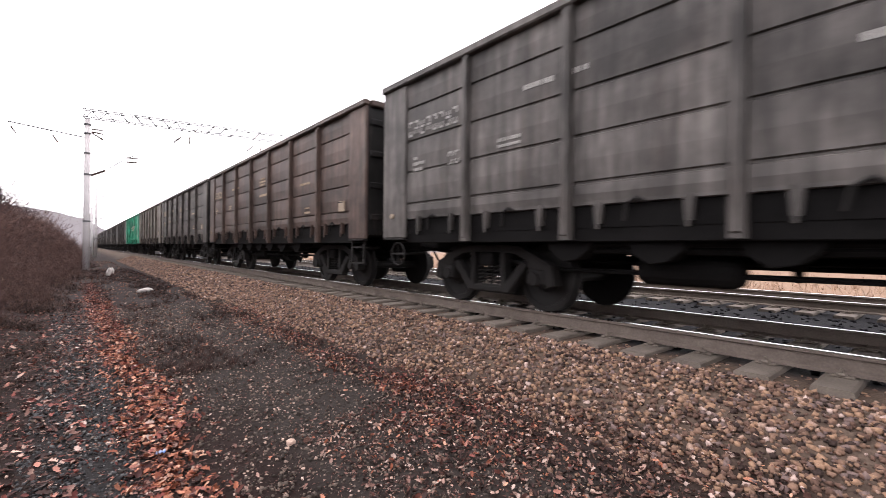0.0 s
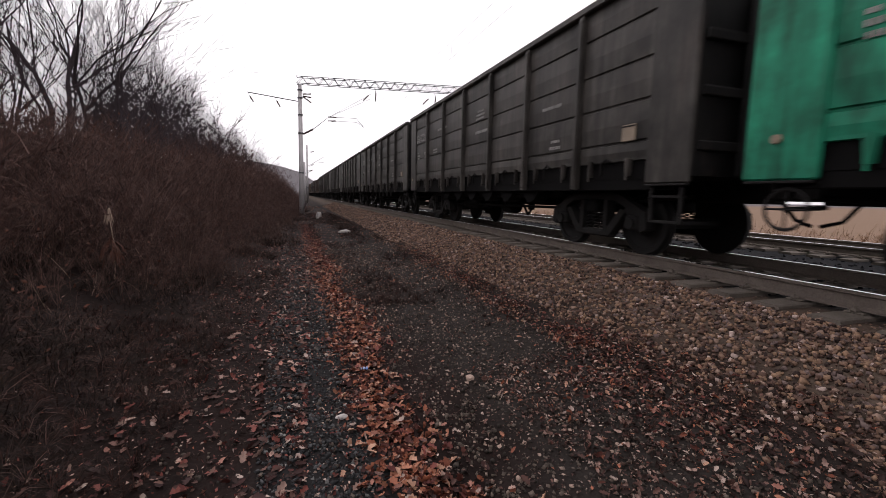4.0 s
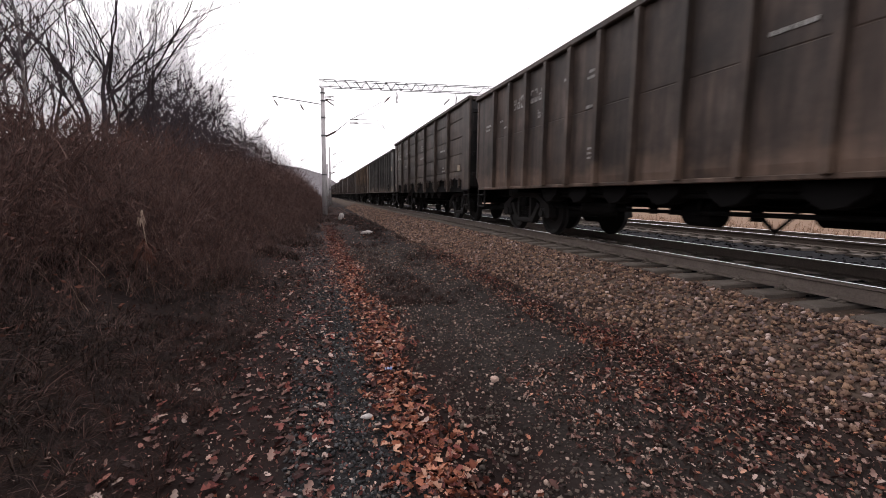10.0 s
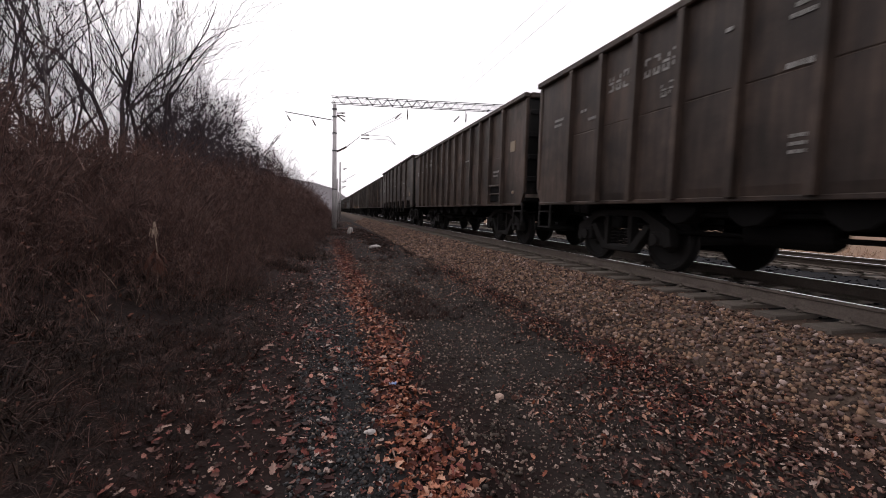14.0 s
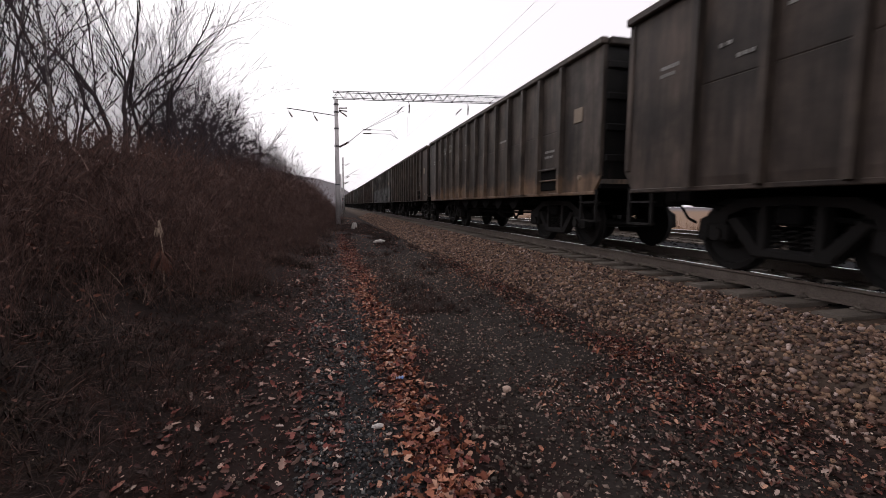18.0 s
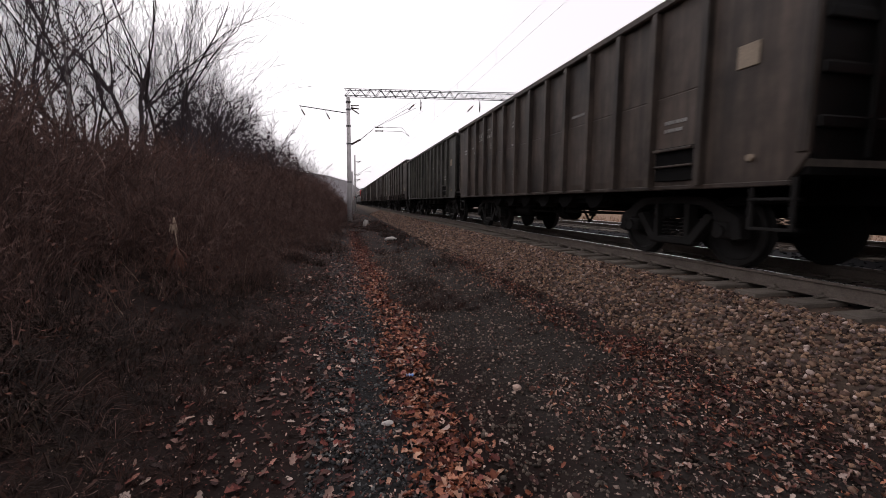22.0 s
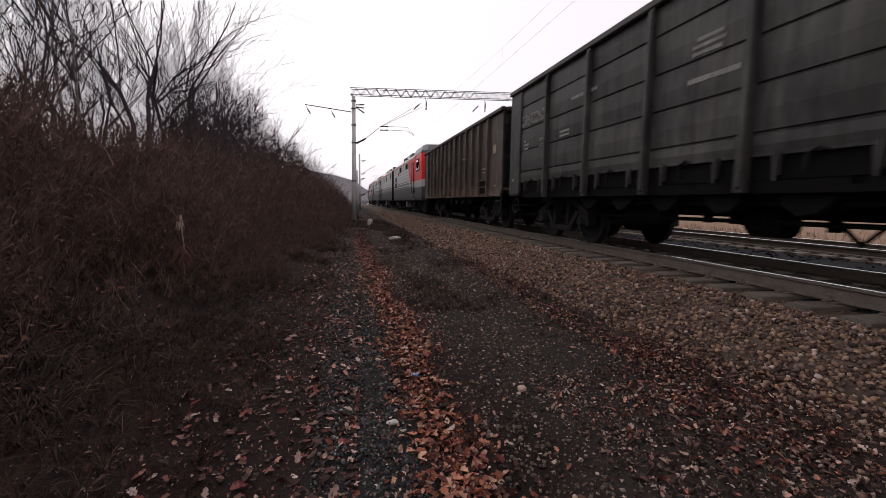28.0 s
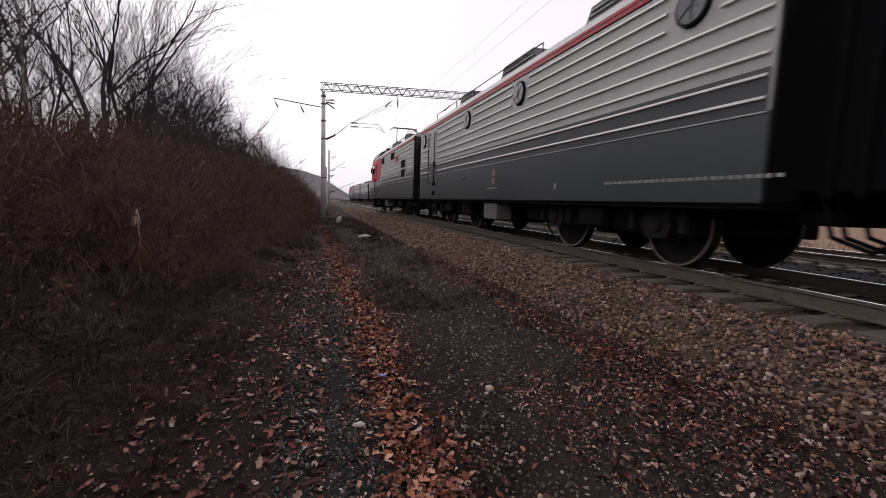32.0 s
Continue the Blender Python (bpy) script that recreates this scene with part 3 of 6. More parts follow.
def bogie(parent, y):
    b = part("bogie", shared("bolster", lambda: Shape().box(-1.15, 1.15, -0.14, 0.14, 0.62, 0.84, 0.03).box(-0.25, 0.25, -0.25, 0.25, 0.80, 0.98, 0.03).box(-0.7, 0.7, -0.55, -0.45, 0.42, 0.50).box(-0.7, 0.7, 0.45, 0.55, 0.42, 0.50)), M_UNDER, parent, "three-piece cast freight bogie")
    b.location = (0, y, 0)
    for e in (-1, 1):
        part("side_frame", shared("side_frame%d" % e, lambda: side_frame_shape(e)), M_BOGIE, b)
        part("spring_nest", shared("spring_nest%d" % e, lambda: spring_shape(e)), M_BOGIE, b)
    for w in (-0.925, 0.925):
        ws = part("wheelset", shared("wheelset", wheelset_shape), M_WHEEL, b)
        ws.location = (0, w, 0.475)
    return b


def coupler(parent, e):
    s = Shape().box(-0.09, 0.09, *sorted((e * (REACH - 0.3), e * (REACH + 0.36))), 0.98, 1.14, 0.02)
    s.box(-0.2, 0.14, *sorted((e * (REACH + 0.26), e * (REACH + 0.58))), 0.86, 1.24, 0.04)
    part("coupler", shared("coupler%d" % e, lambda: s), M_BOGIE, parent)
    h = Shape().tube([(0.3, e * (REACH + 0.05), 0.95), (0.32, e * (REACH + 0.3), 0.62), (0.28, e * (REACH + 0.52), 0.55)], 0.025, 6)
    part("brake_hose", shared("brake_hose%d" % e, lambda: h), M_BLACK, parent)


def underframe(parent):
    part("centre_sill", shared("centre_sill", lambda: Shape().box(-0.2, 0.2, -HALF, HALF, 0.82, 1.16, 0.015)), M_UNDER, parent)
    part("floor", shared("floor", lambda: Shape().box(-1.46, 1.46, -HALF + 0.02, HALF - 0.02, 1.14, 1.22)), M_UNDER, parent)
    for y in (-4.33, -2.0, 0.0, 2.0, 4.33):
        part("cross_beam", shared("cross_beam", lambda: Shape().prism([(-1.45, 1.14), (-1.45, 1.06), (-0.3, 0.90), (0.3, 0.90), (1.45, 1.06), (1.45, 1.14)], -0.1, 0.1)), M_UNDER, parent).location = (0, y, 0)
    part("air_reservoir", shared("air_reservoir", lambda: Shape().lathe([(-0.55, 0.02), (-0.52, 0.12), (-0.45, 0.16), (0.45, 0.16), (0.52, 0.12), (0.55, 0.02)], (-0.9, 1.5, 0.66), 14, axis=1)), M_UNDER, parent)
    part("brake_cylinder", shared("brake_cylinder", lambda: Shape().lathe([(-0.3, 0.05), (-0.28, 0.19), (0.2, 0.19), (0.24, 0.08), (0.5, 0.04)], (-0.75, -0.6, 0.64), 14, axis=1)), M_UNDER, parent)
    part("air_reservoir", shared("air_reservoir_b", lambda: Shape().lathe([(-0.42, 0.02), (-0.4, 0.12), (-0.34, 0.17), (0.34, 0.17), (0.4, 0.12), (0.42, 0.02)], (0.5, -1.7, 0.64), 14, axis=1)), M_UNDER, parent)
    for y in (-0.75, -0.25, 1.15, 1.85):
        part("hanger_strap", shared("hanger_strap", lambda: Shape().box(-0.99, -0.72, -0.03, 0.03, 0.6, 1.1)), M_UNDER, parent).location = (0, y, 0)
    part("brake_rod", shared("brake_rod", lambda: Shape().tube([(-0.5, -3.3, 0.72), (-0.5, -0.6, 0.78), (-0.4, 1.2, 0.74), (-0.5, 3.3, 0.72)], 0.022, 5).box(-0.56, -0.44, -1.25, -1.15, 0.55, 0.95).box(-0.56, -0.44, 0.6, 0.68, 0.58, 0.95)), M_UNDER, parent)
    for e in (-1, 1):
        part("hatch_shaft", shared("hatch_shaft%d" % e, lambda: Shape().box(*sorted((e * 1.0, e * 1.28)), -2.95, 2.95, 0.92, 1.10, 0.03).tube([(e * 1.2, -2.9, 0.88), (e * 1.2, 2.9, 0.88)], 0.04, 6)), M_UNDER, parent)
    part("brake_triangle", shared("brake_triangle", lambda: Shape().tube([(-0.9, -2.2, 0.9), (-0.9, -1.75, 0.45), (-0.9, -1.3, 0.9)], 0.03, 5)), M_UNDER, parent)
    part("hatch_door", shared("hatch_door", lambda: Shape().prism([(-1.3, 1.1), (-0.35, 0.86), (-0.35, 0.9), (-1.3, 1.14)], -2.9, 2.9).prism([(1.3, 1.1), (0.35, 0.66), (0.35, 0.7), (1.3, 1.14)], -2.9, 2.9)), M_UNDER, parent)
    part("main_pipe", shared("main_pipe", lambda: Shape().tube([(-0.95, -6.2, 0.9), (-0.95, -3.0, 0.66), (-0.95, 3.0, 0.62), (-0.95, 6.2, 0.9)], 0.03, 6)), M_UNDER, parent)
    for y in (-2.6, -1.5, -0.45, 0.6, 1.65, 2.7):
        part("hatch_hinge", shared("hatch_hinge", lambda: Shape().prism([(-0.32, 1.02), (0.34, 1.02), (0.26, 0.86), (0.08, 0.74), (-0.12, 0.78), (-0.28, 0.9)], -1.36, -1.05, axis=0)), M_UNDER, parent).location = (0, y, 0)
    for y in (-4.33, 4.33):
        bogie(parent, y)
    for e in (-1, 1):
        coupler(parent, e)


def steps_shape(e):
    s = Shape()
    y0, y1 = sorted((e * (HALF - 0.12), e * (HALF - 0.60)))
    for z in (0.55, 0.88):
        s.box(-1.52, -1.40, y0, y1, z, z + 0.03)
    for y in (y0, y1):
        s.box(-1.51, -1.47, y - 0.02, y + 0.02, 0.55, 1.12)
    return s


def end_wall(parent, coat, key, e, low, top):
    """An end wall with its stiffeners."""
    w = part("end_wall", shared("end_wall%s%d" % (key, e), lambda: Shape().box(-1.49, 1.49, *sorted((e * (HALF - 0.05), e * HALF)), low, top - 0.12)), coat, parent)
    for k, z in enumerate(np.linspace(low + 0.3, top - 0.5, 4)):
        part("end_rib", shared("end_rib%s%d%d" % (key, e, k), lambda: Shape().box(-1.44, 1.44, *sorted((e * HALF, e * (HALF + 0.035))), z, z + 0.12, 0.012)), coat, w)
    for x in (-0.75, 0.75):
        part("end_post", shared("end_post%s%d%d" % (key, e, x > 0), lambda: Shape().box(x - 0.06, x + 0.06, *sorted((e * HALF, e * (HALF + 0.05))), low, top - 0.12, 0.02)), coat, w)


def grooved_panel_shape(half):
    """A pressed side sheet with level grooves, one bay long, its lower edge buckled."""
    rows = (1.40, 1.65, 2.20, 2.74, 3.31, 3.77)
    out = []
    for a, b in zip(rows, rows[1:]):
        out += [(-1.500, a + 0.035), (-1.510, (a + b) / 2), (-1.500, b - 0.012), (-1.474, b), (-1.474, b + 0.022)]
    ring = [(-1.478, 1.39), (-1.500, 1.40)] + out[:-2] + [(-1.46, 3.77), (-1.46, 1.39)]
    return Shape().prism(ring, -half, half)


def bracket_shape():
    return Shape().prism([(-0.055, 1.43), (0.055, 1.43), (0.032, 1.18), (-0.032, 1.18)], -1.53, -1.47, axis=0).box(-1.545, -1.525, -0.014, 0.014, 1.12, 1.44)


def hook_shape():
    """A bent hatch lock that hangs below the sheet."""
    return Shape().tube([(-1.5, -0.12, 1.40), (-1.53, -0.05, 1.44), (-1.53, 0.06, 1.38), (-1.5, 0.1, 1.2)], 0.022, 5)


def post_shape(low):
    s = Shape().prism([(-0.07, low), (0.07, low), (0.06, TALL - 0.12), (-0.06, TALL - 0.12)], -1.575, -1.49, axis=0)
    s.box(-1.60, -1.57, -0.045, 0.045, low + 0.05, TALL - 0.16, 0.012)
    return s


def bars(rows, x=-1.513):
    """Writing that cannot be read: little plates in rows of (y, z, height, count, step, seed)."""
    s = Shape()
    for y, z, h, n, step, seed in rows:
        r = random.Random(seed)
        for i in range(n):
            w = step * r.uniform(0.55, 0.82)
            dz = r.uniform(0, 0.12) * h
            s.box(x - 0.002, x + 0.004, y - i * step - w, y - i * step, z + dz, z + h)
    return s


def figures(rows, x=-1.513):
    """Numbers that stay unread: each figure is a few plain strokes, rows of (y, z, height, count, step, seed)."""
    s = Shape()
    for y, z, h, n, step, seed in rows:
        r = random.Random(seed)
        for i in range(n):
            a, b, t = y - i * step, y - i * step - step * 0.66, h * 0.13
            flat = [(z, z + t), (z + h / 2 - t / 2, z + h / 2 + t / 2), (z + h - t, z + h)]
            tall = [(p, q) for p in (a - t * 0.8, b) for q in (0, 1)]
            for lo, hi in r.sample(flat, 2):
                s.box(x - 0.002, x + 0.004, b, a, lo, hi)
            for p, q in r.sample(tall, 3):
                s.box(x - 0.002, x + 0.004, p, p + t * 0.8, z + t + 0.001 + q * h / 2, z + h / 2 - t - 0.001 + q * h / 2)
    return s


def mirror(me_key, make):
    """The same piece on the other side of the wagon."""
    def flip():
        s = make()
        s.v = [(-a, b, c) for a, b, c in s.v]
        s.f = [f[::-1] for f in s.f]
        return s
    return shared(me_key + "_far", flip)


def grooved_wagon(coat, word, ochre=False, crest=False, sign=False):
    """An open wagon with grooved steel sides, six posts a side between broad corner plates, and hatch locks below."""
    w = thing("gondola_wagon", "open-top steel freight wagon, %s, grooved sides" % word, "freight wagon", "wagons of the freight train")
    posts = [-4.37 + 1.748 * i for i in range(6)]
    edges = [-5.92] + posts + [5.92]
    for y0, y1 in zip(edges, edges[1:]):
        half, y = (y1 - y0) / 2, (y0 + y1) / 2
        end = half < 0.8
        part("side_panel", shared("grooved_panel_end" if end else "grooved_panel", lambda: grooved_panel_shape(half)), coat, w).location = (0, y, 0)
        for dy in (-0.27, 0.27):
            part("hatch_bracket", shared("hatch_bracket", bracket_shape), coat, w).location = (0, y + dy * 2 * half, 0)
        part("hatch_lock", shared("hatch_lock", hook_shape), M_BOGIE, w).location = (0, y + 0.08, 0)
    part("side_sill", shared("side_sill", lambda: Shape().box(-1.45, -1.36, -HALF + 0.3, HALF - 0.3, 0.98, 1.44, 0.01)), M_UNDER, w, "near-black side sill")
    part("far_side_wall", shared("far_wall", lambda: Shape().box(1.44, 1.50, -HALF, HALF, 1.18, 3.77)), coat, w)
    for y in posts:
        part("post", shared("post_long", lambda: post_shape(1.0)), coat, w).location = (0, y, 0)
        part("far_post", mirror("post_long", lambda: post_shape(1.0)), coat, w).location = (0, y, 0)
    for e in (-1, 1):
        y0, y1 = sorted((e * HALF, e * 5.92))
        part("corner_plate", shared("corner_plate%d" % e, lambda: Shape().box(-1.545, -1.47, y0, y1, 1.06, TALL - 0.1, 0.02)), coat, w)
        part("foot_flange", shared("foot_flange%d" % e, lambda: Shape().box(-1.56, -1.46, y0 + 0.03, y1 - 0.03, 1.03, 1.057, 0.006)), M_BOGIE, w)
        end_wall(w, M_END_SHADE, "_a", e, 1.15, TALL)
        part("top_rail", shared("top_rail%d" % e, lambda: Shape().box(*sorted((e * 1.45, e * 1.60)), -HALF - 0.02, HALF + 0.02, TALL - 0.12, TALL, 0.02)), coat, w)
        part("end_top_rail", shared("end_top%d" % e, lambda: Shape().box(-1.45, 1.45, *sorted((e * (HALF - 0.1), e * (HALF + 0.09))), TALL - 0.14, TALL - 0.01, 0.02)), coat, w)
    part("step", shared("step-1", lambda: steps_shape(-1)), M_BOGIE, w)
    hand = part("brake_wheel", shared("brake_wheel", lambda: Shape().tube([(-1.5, 6.18 + 0.2 * math.cos(a), 0.78 + 0.2 * math.sin(a)) for a in np.linspace(0, 2 * math.pi, 19)], 0.018, 6, False)), M_BOGIE, w, "iron handbrake wheel")
    part("spoke", shared("brake_spoke", lambda: Shape().tube([(-1.5, 5.98, 0.78), (-1.5, 6.38, 0.78)], 0.012, 5).tube([(-1.5, 6.18, 0.58), (-1.5, 6.18, 0.98)], 0.012, 5).tube([(-1.52, 6.18, 0.78), (-0.9, 6.18, 0.8)], 0.025, 6)), M_BOGIE, hand)
    ink = M_MARK_OCHRE if ochre else M_MARK
    tagged(part("painted_number", shared("number_a", lambda: figures([(5.86, 2.82, 0.26, 8, 0.166, 1), (4.80, 2.2, 0.2, 2, 0.15, 3)])), ink, w, "weathered painted figures"), kind="stuff")
    tagged(part("painted_data", shared("data_a", lambda: bars([(5.72, 2.40, 0.05, 2, 0.07, 2), (5.72, 2.30, 0.06, 6, 0.055, 12), (5.70, 2.2, 0.06, 5, 0.05, 14), (3.75, 2.36, 0.05, 6, 0.07, 4), (3.75, 2.28, 0.04, 6, 0.07, 15), (3.3, 2.95, 0.07, 6, 0.08, 5), (2.7, 2.95, 0.07, 4, 0.09, 6), (-0.02, 2.98, 0.05, 7, 0.06, 7), (0.05, 2.89, 0.05, 9, 0.06, 8), (0.05, 2.80, 0.05, 8, 0.06, 9), (0.1, 2.45, 0.07, 12, 0.07, 10)])), ink, w, "small painted lettering"), kind="stuff")
    tagged(part("painted_note", shared("note_a", lambda: bars([(-3.2, 2.46, 0.06, 9, 0.07, 11), (-3.5, 1.72, 0.06, 5, 0.07, 12), (-3.55, 1.84, 0.05, 4, 0.07, 13)])), ink, w, "small painted lettering"), kind="stuff")
    if crest:
        tagged(part("painted_crest", bars([(-1.72, 3.50, 0.1, 2, 0.1, 31), (-1.72, 3.40, 0.07, 3, 0.07, 32)]), M_WHITE, w, "pale painted crest"), kind="stuff")
    if sign:
        board = part("sign_board", Shape().box(-1.53, -1.512, -2.42, -0.98, 2.36, 2.80, 0.004), M_CREAM, w, "cream painted board with a tan round emblem")
        part("round_emblem", Shape().lathe([(-1.535, 0.1), (-1.535, 0.155), (-1.529, 0.155)], (0, -1.25, 2.59), 20), M_SIGN_TAN, board)
        tagged(part("plain_bars", bars([(-1.52, 2.61, 0.11, 6, 0.13, 51), (-1.52, 2.45, 0.09, 6, 0.12, 52)], -1.531), M_SIGN_TAN, board), kind="stuff")
        part("blue_patch", Shape().box(-1.517, -1.505, -0.72, 0.42, 2.86, 3.22), M_SIGN_BLUE, w, "faded blue painted patch")
        part("black_square", Shape().box(-1.517, -1.505, 2.45, 2.98, 1.62, 2.05), M_BLACK, w, "black painted square")
        tagged(part("white_lines", bars([(0.4, 2.60, 0.07, 12, 0.09, 53), (0.1, 2.42, 0.05, 4, 0.09, 54), (-2.75, 2.75, 0.07, 14, 0.09, 55), (-2.75, 2.62, 0.06, 14, 0.09, 56)], -1.513), M_WHITE, w, "white painted lettering"), kind="stuff")
    pl = part("plate", shared("plate_a", lambda: Shape().box(-1.53, -1.50, -5.68, -5.42, 1.67, 1.90, 0.005)), M_PLATE, w, "pale tin plate in a frame")
    part("plate_frame", shared("plate_band", lambda: Shape().box(-1.536, -1.529, -5.68, -5.42, 1.865, 1.885)), M_BOGIE, pl)
    part("lamp_bracket", shared("lamp_bracket", lambda: Shape().lathe([(-1.575, 0.03), (-1.575, 0.045), (-1.54, 0.05)], (0, 6.3, 1.46), 10)), M_PLATE, w)
    underframe(w)
    return w


def ribbed_panel_shape(half):
    return Shape().prism([(-1.500, 1.08), (-1.512, 1.2), (-1.512, 2.325), (-1.500, 2.34), (-1.506, 2.355), (-1.506, 3.54), (-1.46, 3.54), (-1.46, 1.08)], -half, half)


def ribbed_post_shape():
    return Shape().prism([(-1.512, -0.06), (-1.60, -0.048), (-1.60, 0.048), (-1.512, 0.06), (-1.48, 0.06), (-1.48, -0.06)], 1.08, TOP - 0.12, axis=2)


def ribbed_wagon(coat, word):
    """An open wagon with smooth sides, thirteen narrow ribs down to the sill and plain corner bays."""
    w = thing("gondola_wagon", "tall open-top steel freight wagon, %s, narrow vertical ribs" % word, "freight wagon", "wagons of the freight train")
    ribs = [-5.3, -4.36, -3.5, -2.64, -1.76, -0.88, 0.0, 0.88, 1.76, 2.64, 3.5, 4.36, 5.3]
    for y, y1 in zip(ribs, ribs[1:]):
        half = (y1 - y) / 2
        part("side_panel", shared("ribbed_panel%d" % round(half * 1000), lambda: ribbed_panel_shape(half)), coat, w).location = (0, y + half, 0)
    for y in ribs:
        part("rib", shared("rib", ribbed_post_shape), coat, w).location = (0, y, 0)
    part("far_side_wall", shared("far_wall_b", lambda: Shape().box(1.44, 1.52, -HALF, HALF, 1.08, 3.56)), coat, w)
    for e in (-1, 1):
        y0, y1 = e * HALF, e * 5.301
        part("corner_plate", shared("corner_b%d" % e, lambda: Shape().prism([(y1, 1.08), (e * (HALF - 0.18), 1.08), (y0, 1.34), (y0, TOP - 0.1), (y1, TOP - 0.1)], -1.514, -1.46, axis=0)), coat, w)
        part("corner_angle", shared("corner_angle%d" % e, lambda: Shape().box(-1.535, -1.5, *sorted((y0, e * (HALF - 0.11))), 1.36, TOP - 0.12, 0.012)), coat, w)
        end_wall(w, M_END_SHADE, "_b", e, 1.3, TOP)
        part("step", shared("step%d" % e, lambda: steps_shape(e)), M_BOGIE, w)
        part("top_rail", shared("top_rail_b%d" % e, lambda: Shape().box(*sorted((e * 1.45, e * 1.60)), -HALF - 0.02, HALF + 0.02, TOP - 0.12, TOP, 0.02)), coat, w)
        part("end_top_rail", shared("end_top_b%d" % e, lambda: Shape().box(-1.45, 1.45, *sorted((e * (HALF - 0.1), e * (HALF + 0.09))), TOP - 0.14, TOP - 0.01, 0.02)), coat, w)
    part("sill", shared("sill_b", lambda: Shape().box(-1.53, -1.42, -HALF + 0.15, HALF - 0.15, 1.03, 1.09, 0.01)), coat, w)
    # plate proud of the sheet; the dark of a recess is its colour
    box = part("ladder_recess", shared("recess", lambda: Shape().box(-1.535, -1.50, -5.21, -4.46, 1.15, 1.62, 0.01)), M_UNDER, w, "black plate with a step, recess shade put into its colour")
    part("step_bar", shared("step_bar", lambda: Shape().box(-1.60, -1.53, -5.20, -4.47, 1.56, 1.60, 0.008)), coat, box)
    part("step_bar", shared("step_bar_low", lambda: Shape().box(-1.58, -1.53, -5.20, -4.47, 1.34, 1.37, 0.008)), coat, box)
    part("plate", shared("plate_b", lambda: Shape().box(-1.53, -1.505, -6.02, -5.74, 2.38, 2.64, 0.005)), M_PLATE, w, "pale square plate")
    tagged(part("painted_number", shared("number_b", lambda: figures([(4.2, 2.86, 0.27, 4, 0.18, 21), (3.36, 2.86, 0.27, 4, 0.18, 22), (3.0, 2.5, 0.2, 2, 0.15, 23)], -1.514)), M_MARK, w, "weathered painted figures"), kind="stuff")
    tagged(part("painted_data", shared("data_b", lambda: bars([(5.95, 2.7, 0.05, 5, 0.07, 23), (5.95, 2.6, 0.05, 4, 0.07, 30), (5.0, 2.7, 0.05, 2, 0.1, 31), (4.75, 2.52, 0.05, 3, 0.08, 32), (2.0, 3.0, 0.05, 2, 0.12, 33), (1.2, 2.95, 0.05, 5, 0.07, 24), (1.25, 2.85, 0.05, 6, 0.07, 25), (1.25, 2.36, 0.06, 6, 0.07, 26), (1.15, 1.66, 0.04, 4, 0.07, 34), (1.15, 1.58, 0.04, 4, 0.07, 35), (1.15, 1.5, 0.04, 3, 0.07, 36), (-1.95, 2.5, 0.05, 6, 0.08, 27), (-4.6, 1.94, 0.05, 6, 0.07, 27), (-4.6, 1.83, 0.05, 5, 0.07, 28)], -1.518)), M_MARK, w, "small painted lettering"), kind="stuff")
    part("lamp_bracket", shared("lamp_bracket_b", lambda: Shape().lathe([(-1.55, 0.03), (-1.55, 0.04), (-1.51, 0.045)], (0, -6.0, 1.36), 10)), M_PLATE, w)
    underframe(w)
    return w


# ---- the train: far end of wagon k stands at FIRST + k * PITCH at the start ----
SPEED, PITCH, FIRST = 14.74, 13.92, 6.81
COATS = {"g": (M_GREY, "dark grey paint"), "w": (M_WARM, "faded warm brown paint"), "m": (M_MURK, "dirty dark brown paint"), "s": (M_SLATE, "slate grey paint"), "d": (M_DARK, "sooty black-grey paint"), "c": (M_CLAY, "red-brown paint"), "t": (M_TAUPE, "dusty taupe paint"),
         "o": (M_OCHRE, "faded ochre-brown paint"), "r": (M_RUST, "rusty red-brown paint"), "n": (M_GREEN, "bright green paint"), "p": (M_PALE, "patched grey paint"), "u": (M_DUSTY, "dusty grey paint"), "a": (M_TAN, "flaked tan paint"),
         "v": (M_OLIVE, "dark olive paint"), "e": (M_STEEL, "dark grey paint"), "k": (M_MUD, "muddy grey-brown paint"), "f": (M_FLAKE, "rust-flaked brown paint")}
# capitals: kind of wagon (A grooved, B ribbed), small letters: coat
TRAIN = "Ag Ac As At An Ad Ad Ad Ad Ad Ad Bf Ak Bu Bo Br Bw Ak Bw Bk Ba Bw Bp Br Bk Bv Am Am Am Am Ae Bf".split()
MOVERS = []
for k, (kind, coat) in enumerate(TRAIN):
    if kind == "A":
        w = grooved_wagon(*COATS[coat], ochre=k in (1, 2), crest=k in (7, 8, 9), sign=coat == "n")
    else:
        w = ribbed_wagon(*COATS[coat])
    MOVERS.append((w, FIRST + k * PITCH - HALF))

# ---- the electric locomotives ----
LH = 7.85


def loco_wheelset_shape():
    s = Shape().tube([(-1.1, 0, 0), (1.1, 0, 0)], 0.1, 10)
    for e in (-1, 1):
        s.lathe([(e * a, r) for a, r in ((0.72, 0.3), (0.725, 0.66), (0.755, 0.66), (0.765, 0.627), (0.85, 0.62), (0.855, 0.55), (0.82, 0.53), (0.8, 0.25), (0.88, 0.2), (0.88, 0.08))], (0, 0, 0), 32)
    return s


def rim_shape():
    n, p, f = 32, [], []
    for x in (-0.858, -0.848):
        for r in (0.59, 0.618):
            p += [(x, r * math.cos(2 * math.pi * j / n), r * math.sin(2 * math.pi * j / n)) for j in range(n)]
    for a, b in ((0, 1), (1, 3), (3, 2), (2, 0)):
        f += [(a * n + j, a * n + (j + 1) % n, b * n + (j + 1) % n, b * n + j) for j in range(n)]
    return Shape().add(p, f)


